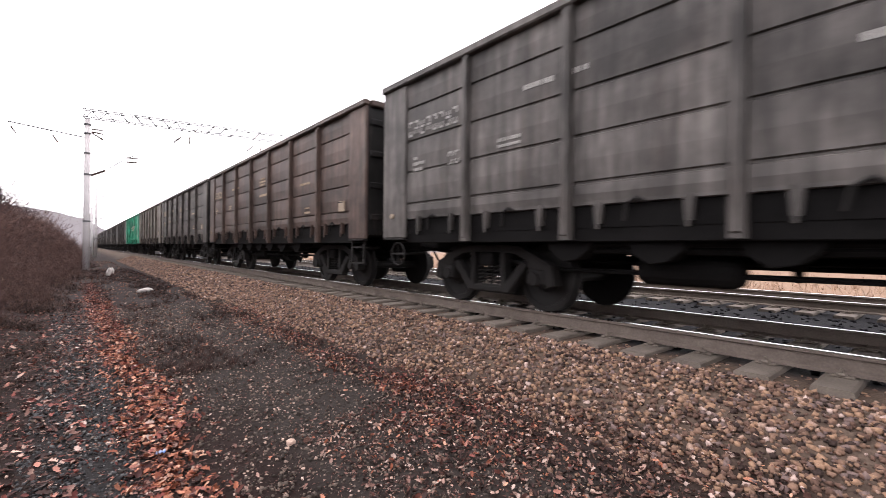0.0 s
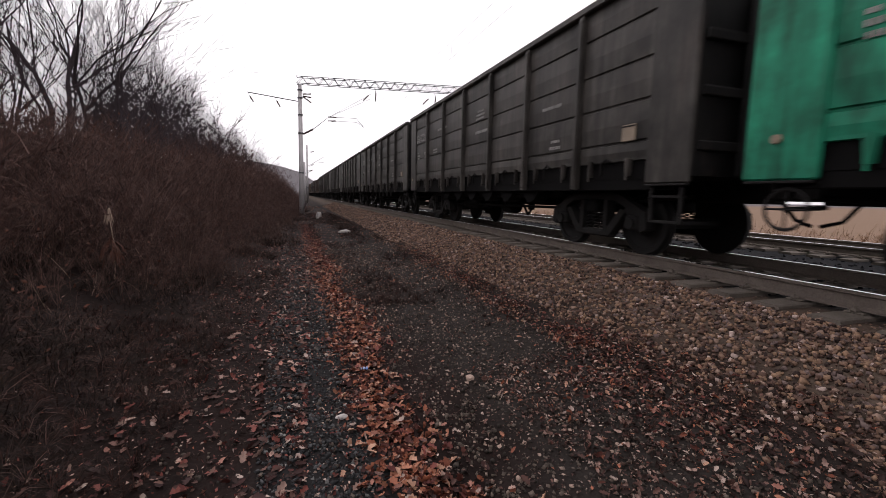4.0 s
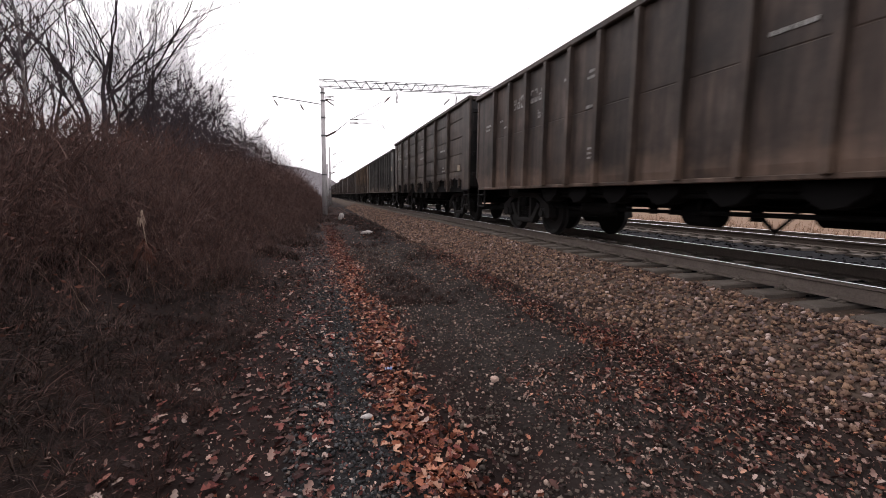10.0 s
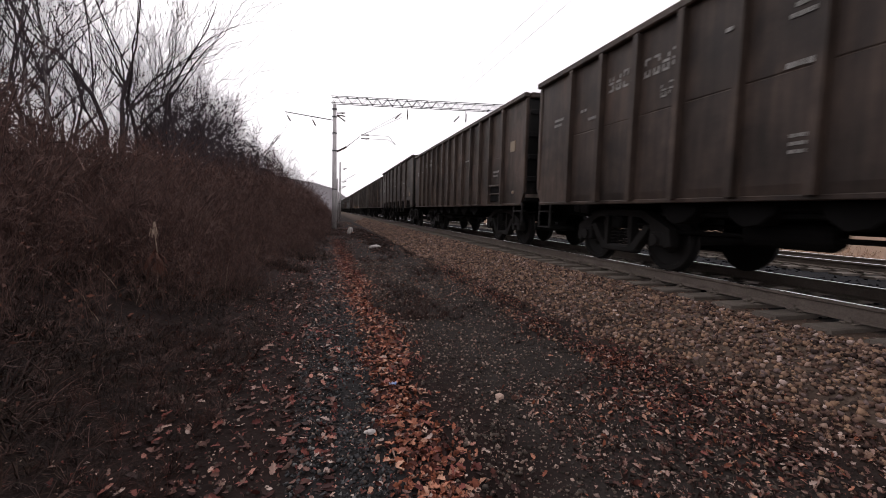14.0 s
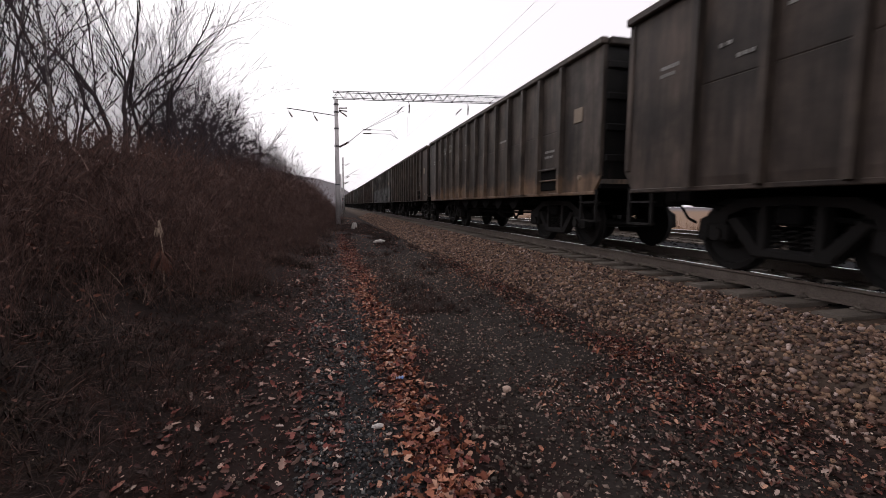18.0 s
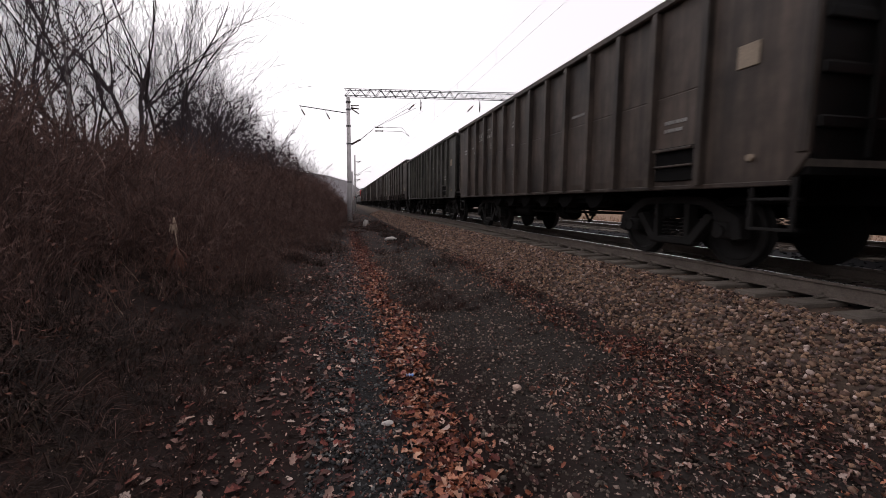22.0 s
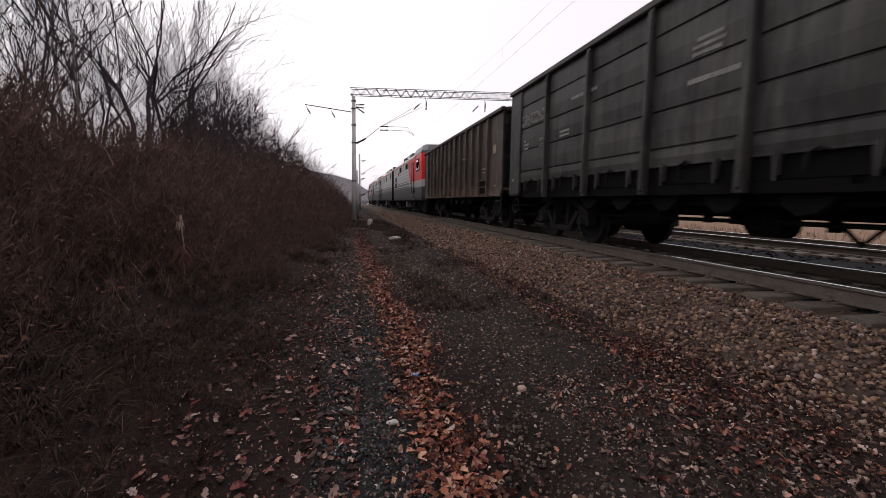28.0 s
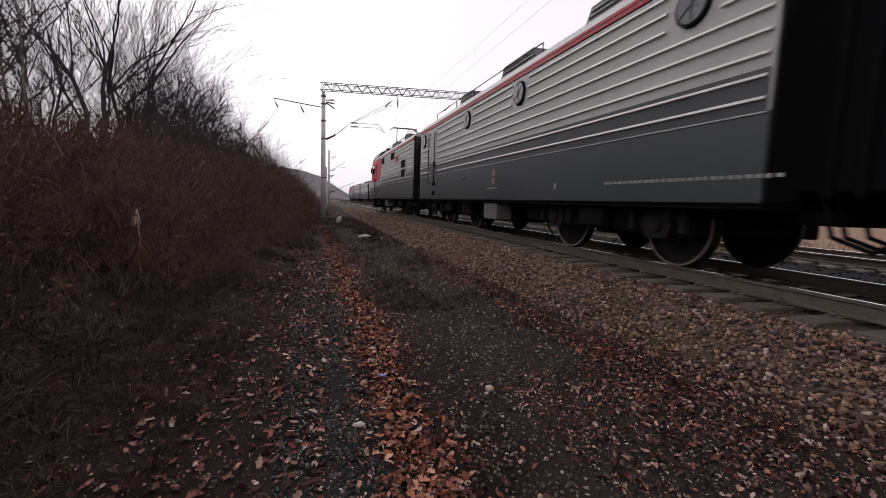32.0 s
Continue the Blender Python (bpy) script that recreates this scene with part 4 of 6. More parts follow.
def loft(levels, back):
    """A cab skin: at each height the place of the side edge, of the front, its half width there and at the side."""
    s, rings = Shape(), []
    for z, ys, yf, wf, ws in levels:
        rings.append([(-ws, back, z), (-ws, ys, z), (-wf, yf, z), (wf, yf, z), (ws, ys, z), (ws, back, z)])
    n = 6
    for r in rings:
        s.v += r
    for i in range(len(rings) - 1):
        s.f += [(i * n + j, i * n + (j + 1) % n, (i + 1) * n + (j + 1) % n, (i + 1) * n + j) for j in range(n)]
    s.f += [tuple(range(n))[::-1], tuple(range((len(rings) - 1) * n, len(rings) * n))]
    return s


RIDGES = (2.03, 2.26, 2.49, 2.72, 2.95, 3.18, 3.41, 3.62)


def loco_section(kind, flip=False):
    """One section; a cab section has its cab at the near end, or with flip at the far end."""
    cab = kind == "cab"
    L = thing("locomotive_section", "%s section of a grey electric locomotive, corrugated sides" % ("red-cabbed end" if cab else "middle"), "locomotive", "sections of the pushing locomotives")

    def P(name, s, mat, parent=L, label=""):
        if flip and isinstance(s, Shape):
            s.v = [(a, -b, c) for a, b, c in s.v]
        return part(name, s, mat, parent, label)

    y0, y1 = (-6.0 if cab else 0.25 - LH), (LH if cab else LH + 0.3)
    P("lower_body", Shape().box(-1.55, 1.55, y0, y1, 0.93, 1.88, 0.015), M_L_DARK, L, "slate-grey lower body side")
    P("upper_body", Shape().box(-1.55, 1.55, y0, y1, 1.884, 3.725, 0.015), M_L_GREY, L, "light grey upper body side")
    band_ = [(-3.3, 1.89), (y1 - 0.02, 1.89), (y1 - 0.02, 2.34), (-2.4, 2.34)] if cab else [(y0 + 0.02, 1.89), (y1 - 0.02, 1.89), (y1 - 0.02, 2.34), (y0 + 0.02, 2.34)]
    P("slate_band", Shape().prism(band_, -1.5535, -1.53, axis=0), M_L_DARK, L, "slate-grey band on the side")
    P("waist_strip", Shape().box(-1.562, -1.545, (-3.3 if cab else y0 + 0.02), y1 - 0.02, 1.872, 1.892, 0.004), M_L_GREY, L)
    P("red_stripe", Shape().box(-1.563, 1.563, y0, y1, 3.728, 3.785, 0.006).box(-1.563, 1.563, y0, y1, 3.80, 3.86, 0.006), M_L_STRIPE, L, "double red cant-rail stripe")
    P("roof", Shape().prism([(-1.55, 3.728), (-1.555, 3.87), (-1.42, 4.06), (-1.05, 4.18), (1.05, 4.18), (1.42, 4.06), (1.555, 3.87), (1.55, 3.728)], y0 + 0.01, y1 - 0.01), M_L_GREY, L, "light grey roof")
    doors = (5.40, 6.42) if not cab else (99, 99)
    ports = (-6.5, -1.7, 1.9, 7.4) if not cab else ()
    for z in RIDGES:
        cuts = [doors] + ([(p - 0.42, p + 0.42) for p in ports] if z > 3.0 else []) + ([(-2.6, -1.1), (1.4, 2.8)] if cab and z > 3.2 else []) + ([(4.85, 6.1)] if cab and 2.0 < z < 3.05 else [])
        a = (-4.92 + 0.02) if cab else y0 + 0.05
        for c0, c1 in sorted(cuts) + [(y1 - 0.12, 99)]:
            if c0 - a > 0.2 and a < y1:
                red_to = -3.5 + (z - 2.22) * 0.86
                pieces = [(a, min(c0, y1 - 0.12), M_L_RIDGE_GLINT)]
                if cab and a < -4.5 and z > 2.25:
                    pieces = [(a, red_to, M_L_RED), (red_to + 0.004, min(c0, y1 - 0.12), M_L_RIDGE_GLINT)]
                for p, q, m in pieces:
                    if q - p > 0.1:
                        P("corrugation", Shape().prism([(-1.552, z - 0.026), (-1.588, z - 0.014), (-1.578, z + 0.018), (-1.552, z + 0.022)], p, q), m)
            a = max(a, c1)
    P("skirt", Shape().box(-1.5, 1.5, y0, y1, 0.86, 0.925, 0.01), M_UNDER)
    for y in (-4.45, 4.1):
        b = P("bogie", shared("loco_bogie", lambda: Shape().box(-1.2, -1.08, -2.0, 2.0, 0.46, 0.90, 0.03).box(1.08, 1.2, -2.0, 2.0, 0.46, 0.90, 0.03).box(-1.1, 1.1, -0.25, 0.25, 0.40, 0.9, 0.03).box(-1.1, 1.1, -1.98, -1.9, 0.5, 0.8).box(-1.1, 1.1, 1.9, 1.98, 0.5, 0.8)), M_UNDER, L, "two-axle motor bogie")
        b.location = (0, -y if flip else y, 0)
        for w in (-1.4, 1.4):
            part("wheelset", shared("loco_wheelset", loco_wheelset_shape), M_WHEEL, b).location = (0, w, 0.627)
            part("rim_band", shared("rim_band", rim_shape), M_RIM, b, "white-painted wheel rim").location = (0, w, 0.627)
            part("axle_box", shared("axle_box", lambda: Shape().prism([(-0.3, 0.62), (-0.2, 0.42), (0.2, 0.42), (0.3, 0.62), (0.24, 0.86), (-0.24, 0.86)], -1.26, -1.06, axis=0)), M_BOGIE, b).location = (0, w, 0)
            part("hub_cap", shared("hub_cap", lambda: Shape().lathe([(-1.32, 0.06), (-1.30, 0.12), (-1.22, 0.15)], (0, 0, 0.627), 14)), M_BOGIE, b).location = (0, w, 0)
            for e in (-0.5, 0.5):
                part("damper", shared("damper", lambda: Shape().tube([(-1.24, 0, 0.52), (-1.24, 0, 0.95)], 0.065, 8)), M_BOGIE, b).location = (0, w + e, 0)
        part("sand_pipe", shared("sand_pipe", lambda: Shape().tube([(-1.0, 2.1, 0.85), (-0.95, 2.2, 0.4), (-0.82, 2.1, 0.1)], 0.025, 5)), M_BOGIE, b)
        part("sand_box", shared("sand_box", lambda: Shape().box(-1.42, -1.1, -0.38, 0.34, 0.5, 0.84, 0.04)), M_UNDER, b)
    P("battery_box", Shape().box(-1.45, -1.0, *((-1.3, -0.48) if cab else (-0.4, 0.5)), 0.42, 0.86, 0.02), M_BOX, L, "grey equipment box below the floor")
    P("equipment_case", Shape().box(-0.95, 1.3, -0.35, 1.6, 0.36, 0.86, 0.04), M_UNDER)
    P("equipment_case", Shape().box(-1.2, 1.2, -2.3, -1.65, 0.5, 0.86, 0.04), M_UNDER)
    P("cable_trunk", Shape().box(-0.9, 0.9, -8.0 if not cab else -6, 8.0, 0.72, 0.87, 0.02), M_UNDER)
    P("equipment_case", Shape().box(0.2, 1.3, 1.7, 2.3, 0.42, 0.86, 0.04), M_UNDER)
    P("equipment_case", Shape().box(-1.3, 1.3, 6.2, 7.9, 0.55, 0.86, 0.04), M_UNDER)
    P("air_reservoir", Shape().lathe([(-0.6, 0.05), (-0.55, 0.2), (0.55, 0.2), (0.6, 0.05)], (0.6, -1.2, 0.6), 14, axis=1), M_UNDER)
    for y, w in ((-4.0, 1.5), (-0.4, 2.3), (3.6, 1.6)):
        h = P("roof_hood", Shape().prism([(y - w / 2, 4.12), (y + w / 2, 4.12), (y + w / 2 - 0.3, 4.58), (y - w / 2 + 0.3, 4.58)], -1.05, 0.9, axis=0), M_L_DARK, L, "slate roof ventilation hood")
        for k in range(4):
            P("hood_slat", Shape().box(-1.09, -1.04, y - w / 2 + 0.12 + 0.06 * k, y + w / 2 - 0.12 - 0.06 * k, 4.2 + 0.09 * k, 4.23 + 0.09 * k, 0.01), M_L_GREY, h)
    for y in (1.2, 5.2, 6.4):
        P("insulator", Shape().lathe([(4.15, 0.05), (4.24, 0.10), (4.29, 0.05), (4.36, 0.10), (4.41, 0.05), (4.5, 0.07)], (-0.6, y, 0), 8, axis=2), M_INSUL)
    P("roof_bus_bar", Shape().tube([(-0.6, 1.2, 4.5), (-0.6, 6.4, 4.5)], 0.02, 5), M_GALV)
    P("roof_walkway", Shape().box(-1.2, -1.0, -2.0, 6.8, 4.18, 4.21).tube([(-1.2, -2.0, 4.42), (-1.2, 6.8, 4.42)], 0.014, 5).tube([(-1.2, -2.0, 4.2), (-1.2, -2.0, 4.42)], 0.014, 5).tube([(-1.2, 2.4, 4.2), (-1.2, 2.4, 4.42)], 0.014, 5).tube([(-1.2, 6.8, 4.2), (-1.2, 6.8, 4.42)], 0.014, 5), M_UNDER)
    for e in ((1,) if cab else (-1, 1)):
        P("gangway_bellows", Shape().box(-1.12, 1.12, *sorted((e * (LH - 0.4), e * (LH + 0.88))), 1.05, 3.72, 0.03), M_BLACK, L, "black gangway bellows")
        # plate added over the end wall, coloured as if in shade
        P("end_frame", Shape().box(-1.53, 1.53, *((y1 + 0.002, y1 + 0.03) if e > 0 else (y0 - 0.03, y0 - 0.002)), 0.95, 3.9, 0.012), M_END_SHADE, L, "added end wall cover, shade put into its dark colour")
        for k in range(3):
            P("bellows_fold", Shape().box(-1.18, 1.18, *sorted((e * (LH + 0.06 + 0.28 * k), e * (LH + 0.17 + 0.28 * k))), 1.0, 3.78, 0.02), M_BLACK)
        P("buffer_gear", Shape().box(-0.3, 0.3, *sorted((e * (LH - 0.2), e * (LH + 0.9))), 0.80, 1.05, 0.04), M_UNDER)
        for x in (-1.05, -0.85, -0.5):
            P("jumper_hose", Shape().tube([(x, e * (LH - 0.05), 1.3), (x - 0.08, e * (LH + 0.2), 0.62), (x - 0.08, e * (LH + 0.55), 0.5), (x, e * (LH + 0.86), 0.75)], 0.026, 6), M_BLACK)
    for y in (6.9, 7.25, 7.6):
        P("brake_hose", Shape().tube([(-0.9, y - 0.2, 0.86), (-0.92, y - 0.1, 0.5), (-0.92, y + 0.12, 0.42), (-0.9, y + 0.25, 0.86)], 0.022, 6), M_BLACK)
    if not cab:
        for y in ports:
            f = P("round_window", Shape().lathe([(-1.595, 0.22), (-1.595, 0.262), (-1.545, 0.275)], (0, y, 3.36), 24), M_UNDER, L, "round window in a dark ring")
            P("pane", Shape().lathe([(-1.604, 0.02), (-1.604, 0.225), (-1.58, 0.225)], (0, y, 3.36), 24), M_GLASS, f)
            for a in (0.4, 1.45, 2.5):
                P("guard_bar", Shape().tube([(-1.612, y + 0.22 * math.cos(a), 3.36 + 0.22 * math.sin(a)), (-1.612, y - 0.22 * math.cos(a), 3.36 - 0.22 * math.sin(a))], 0.006, 4), M_GALV, f)
        P("door", Shape().box(-1.566, -1.54, 5.52, 6.30, 2.345, 3.66, 0.02), M_L_GREY, L, "light grey upper door leaf")
        d = P("door", Shape().box(-1.566, -1.54, 5.52, 6.30, 1.80, 2.342, 0.02), M_L_DARK, L, "slate lower door leaf")
        dy, rails, hole, low, high = 5.6, (5.46, 6.36), 5.78, 1.55, 3.5
    else:
        f = P("louvre", Shape().box(-1.60, -1.545, 4.88, 6.08, 2.02, 3.02, 0.01), M_L_GREY, L, "framed dark louvres")
        # flat black plates: the dark inside the louvres is put into their colour
        P("opening", Shape().box(-1.606, -1.58, 4.96, 6.0, 2.58, 2.96), M_BLACK, f)
        P("opening", Shape().box(-1.606, -1.58, 4.96, 6.0, 2.08, 2.48), M_BLACK, f)
        for y in (-1.85, 2.1):
            f = P("louvre", Shape().box(-1.60, -1.545, y - 0.68, y + 0.68, 3.22, 3.70, 0.01), M_L_GREY, L, "framed dark upper opening")
            # black plate, coloured as the shade inside the opening
            P("opening", Shape().box(-1.606, -1.58, y - 0.62, y + 0.62, 3.27, 3.66), M_BLACK, f)
        P("emblem", Shape().prism([(3.15, 3.02), (3.25, 3.02), (3.25, 3.34), (3.0, 3.34), (3.0, 3.26), (3.15, 3.26)], -1.59, -1.575, axis=0).box(-1.59, -1.575, 3.40, 3.50, 3.02, 3.30).box(-1.59, -1.575, 3.58, 3.72, 3.05, 3.32).prism([(3.8, 3.02), (3.9, 3.02), (4.05, 3.36), (3.8, 3.36)], -1.59, -1.575, axis=0), M_MARK_RED, L, "red emblem shapes on the side")
        P("cab_base", loft([(0.93, -8.45, -8.75, 1.2, 1.5), (1.1, -8.52, -8.85, 1.22, 1.55), (1.775, -8.58, -8.95, 1.25, 1.55)], y0), M_L_DARK, L, "slate-grey cab base")
        P("cab_belt", loft([(1.778, -8.58, -8.95, 1.25, 1.551), (2.215, -8.56, -8.93, 1.25, 1.551)], y0), M_L_GREY, L, "light grey cab belt")
        P("belt_tail", Shape().prism([(y0 + 0.002, 1.895), (-3.3, 1.895), (-3.55, 2.215), (y0 + 0.002, 2.215)], -1.5525, -1.53, axis=0), M_L_GREY)
        P("cab_shell", loft([(2.218, -8.56, -8.93, 1.25, 1.552), (2.7, -8.5, -8.84, 1.25, 1.552), (3.45, -8.34, -8.66, 1.22, 1.545), (3.75, -8.24, -8.54, 1.2, 1.53), (3.87, -8.18, -8.48, 1.18, 1.51)], y0), M_L_RED, L, "red cab shell")
        P("cab_roof", loft([(3.874, -8.2, -8.52, 1.2, 1.52), (4.02, -8.16, -8.48, 1.2, 1.5), (4.36, -7.8, -8.1, 1.08, 1.34), (4.5, -7.3, -7.5, 0.9, 1.1)], y0 + 1.1), M_L_DARK, L, "slate-grey cab roof cowl")
        P("red_side_panel", Shape().prism([(y0 - 0.002, 2.22), (-3.5, 2.22), (-2.2, 3.724), (y0 - 0.002, 3.724)], -1.554, -1.54, axis=0), M_L_RED, L, "red slanted side panel")
        cw = P("cab_side_window", Shape().prism([(-7.72, 2.85), (-6.42, 2.80), (-6.40, 3.46), (-6.55, 3.58), (-7.2, 3.60), (-7.62, 3.1)], -1.575, -1.54, axis=0), M_BLACK, L, "dark cab side window")
        P("pane", Shape().prism([(-7.62, 2.92), (-6.50, 2.88), (-6.48, 3.44), (-6.60, 3.51), (-7.15, 3.53), (-7.54, 3.1)], -1.58, -1.57, axis=0), M_GLASS_SKY, cw)
        P("mirror", Shape().box(-1.74, -1.60, -7.62, -7.52, 2.92, 3.34, 0.03), M_BLACK, L, "black folding mirror")
        P("windscreen", Shape().prism([(-8.85, 2.80), (-8.655, 3.56), (-8.56, 3.56), (-8.74, 2.78)], -1.21, 1.21, axis=0), M_GLASS_SKY, L, "blue windscreen, sky reflection put into its colour")
        for e in (-1, 1):
            hl = P("headlight", Shape().box(*sorted((e * 1.24, e * 0.80)), -8.985, -8.85, 1.80, 2.42, 0.05), M_BLACK, L, "round lit headlight in a black housing")
            P("lens", Shape().lathe([(-9.0, 0.02), (-8.995, 0.075), (-8.95, 0.085)], (e * 1.06, 0, 2.20), 16, axis=1), M_LIT, hl)
        P("red_buffer_beam", Shape().box(-1.22, 1.22, -9.05, -8.8, 1.06, 1.70, 0.03), M_L_RED, L, "red front beam")
        P("equipment_case", Shape().box(-1.22, 1.22, -8.35, -6.25, 0.28, 0.925, 0.04), M_UNDER)
        P("plough", Shape().prism([(-8.4, 0.93), (-8.95, 0.90), (-8.85, 0.2), (-8.4, 0.25)], -1.35, 1.35, axis=0), M_UNDER, L, "dark snow plough")
        tagged(P("painted_number", bars([(-6.62, 2.58, 0.2, 3, 0.14, 40)], -1.556), M_MARK, L, "white painted figures"), kind="stuff")
        P("door", Shape().box(-1.568, -1.54, -5.66, -5.02, 2.222, 3.62, 0.02), M_L_RED, L, "red upper cab door leaf")
        P("door", Shape().box(-1.568, -1.54, -5.66, -5.02, 1.79, 2.216, 0.02), M_L_GREY, L, "light grey door belt")
        d = P("door", Shape().box(-1.566, -1.54, -5.66, -5.02, 1.30, 1.786, 0.02), M_L_DARK, L, "slate lower door leaf")
        P("number_lamp", Shape().box(-1.568, -1.54, -4.05, -3.65, 2.02, 2.16, 0.04), M_BLACK)
        dy, rails, hole, low, high = -5.6, (-5.72, -4.96), -5.5, 1.35, 3.5
    P("door_handle", Shape().box(-1.64, -1.56, dy, dy + 0.14, 2.28, 2.32, 0.01).box(-1.62, -1.56, dy + 0.05, dy + 0.09, 2.2, 2.42), M_GALV, d)
    for y in rails:
        P("handrail", Shape().tube([(-1.55, y, low), (-1.64, y, low + 0.04), (-1.64, y, high - 0.04), (-1.55, y, high)], 0.018, 6), M_UNDER)
    # raised plates, not holes: the shade of the holes is their black colour
    for z in (1.10, 1.46):
        P("step_hole", Shape().prism([(hole - 0.16, z), (hole + 0.16, z), (hole + 0.2, z + 0.07), (hole + 0.16, z + 0.14), (hole - 0.16, z + 0.14), (hole - 0.2, z + 0.07)], -1.57, -1.54, axis=0), M_BLACK)
    P("ladder", Shape().box(-1.5, -1.44, hole - 0.26, hole - 0.22, 0.34, 0.93).box(-1.5, -1.44, hole + 0.22, hole + 0.26, 0.34, 0.93).box(-1.52, -1.36, hole - 0.26, hole + 0.26, 0.37, 0.41).box(-1.52, -1.36, hole - 0.26, hole + 0.26, 0.68, 0.72), M_BOGIE, L, "steel door steps")
    P("data_plate", Shape().box(-1.556, -1.545, -0.45, -0.25, 1.56, 1.72), M_PLATE)
    P("data_plate", Shape().box(-1.556, -1.545, -0.45, -0.25, 1.34, 1.5), M_PLATE)
    tagged(P("painted_line", bars([(-5.0 if not cab else 7.6, 1.2, 0.045, 26, 0.11, 41), (0.1, 1.22, 0.04, 10, 0.07, 42)], -1.553), M_MARK, L, "small painted lettering"), kind="stuff")
    P("socket_cover", Shape().box(-1.565, -1.545, 1.9, 2.25, 1.56, 1.66, 0.02), M_L_DARK)
    P("jack_mark", Shape().box(-1.556, -1.545, -3.5, -3.42, 1.15, 1.27), M_MARK)
    return L


M_LIT = bpy.data.materials.new("lit_lamp")
M_LIT.use_nodes = True
M_LIT.node_tree.nodes["Principled BSDF"].inputs["Emission Color"].default_value = (1.0, 0.97, 0.9, 1)
M_LIT.node_tree.nodes["Principled BSDF"].inputs["Emission Strength"].default_value = 4.0
M_RIM = material("dirty_white_rim", (0.34, 0.3, 0.26), (0.14, 0.12, 0.1), rough=0.7, scale=6, fine=40, bump=0.05)
# cab glass: the blue of the reflected sky is put into the base colour
M_GLASS_SKY = material("glass_with_sky_tint", (0.03, 0.075, 0.12), (0.02, 0.05, 0.085), rough=0.06, scale=1, fine=5, bump=0, spec=1.0)


def pantograph(parent, raised):
    """A single-arm current collector on the roof, folded or up."""
    h = 5.95 if raised else 4.72
    s = Shape().tube([(-0.45, 3.0, 4.5), (-0.2, 4.7, 4.5 + (h - 4.5) * 0.52)], 0.035, 6).tube([(0.45, 3.0, 4.5), (0.2, 4.7, 4.5 + (h - 4.5) * 0.52)], 0.035, 6)
    s.tube([(-0.2, 4.7, 4.5 + (h - 4.5) * 0.52), (-0.45, 2.9, h)], 0.022, 6).tube([(0.2, 4.7, 4.5 + (h - 4.5) * 0.52), (0.45, 2.9, h)], 0.022, 6)
    p = part("pantograph", s, M_UNDER, parent, "raised pantograph" if raised else "folded pantograph")
    part("collector_bow", Shape().tube([(-1.0, 2.9, h - 0.2), (-0.75, 2.9, h + 0.02), (0.75, 2.9, h + 0.02), (1.0, 2.9, h - 0.2)], 0.025, 6).tube([(-0.95, 3.15, h - 0.15), (-0.75, 3.15, h + 0.02), (0.75, 3.15, h + 0.02), (0.95, 3.15, h - 0.15)], 0.025, 6), M_UNDER, p)


LOCO_START = 439.16
front_cab, middle, rear_cab = loco_section("cab"), loco_section("middle"), loco_section("cab", True)
row = [front_cab, middle, copy_thing(middle, pose(0, 0, 0)), rear_cab]
passing = [copy_thing(ob, pose(0, 0, 0)) for ob in row]
for ob in passing:
    tagged(ob, "%s section of a grey locomotive passing on the far track" % ("red-cabbed end" if ob in (passing[0], passing[3]) else "middle"), "locomotive", "sections of the passing locomotive")
for ob in passing:
    part("underfloor_case", shared("underfloor_case", lambda: Shape().box(-1.25, 1.2, -2.35, 2.0, 0.2, 0.855, 0.04)), M_UNDER, ob, "dark equipment case below the floor")
    part("bogie_skirt", shared("bogie_skirt", lambda: Shape().box(-1.28, -1.21, -6.6, -2.5, 0.22, 0.855, 0.02)), M_UNDER, ob)
    part("bogie_skirt", shared("bogie_skirt_b", lambda: Shape().box(-1.28, -1.21, 2.1, 6.1, 0.22, 0.855, 0.02)), M_UNDER, ob)
    part("end_case", shared("end_case", lambda: Shape().box(-1.2, 1.2, 6.2, 8.2, 0.25, 0.54, 0.02).box(-1.2, 1.2, -8.2, -6.7, 0.25, 0.54, 0.02)), M_UNDER, ob)
pantograph(row[0], False)
pantograph(row[3], True)
for i, ob in enumerate(row):
    MOVERS.append((ob, LOCO_START + 8.75 + 17.5 * i))
# the other locomotive runs the other way: its leading end passes the camera's side at PASS_AT seconds
PASS_SPEED, PASS_AT = 13.1, 22.15
PASSING = [(ob, 9.5 - 8.75 - 17.5 * (3 - i) - PASS_SPEED * PASS_AT) for i, ob in enumerate(passing)]

# ---- scattered pieces ----


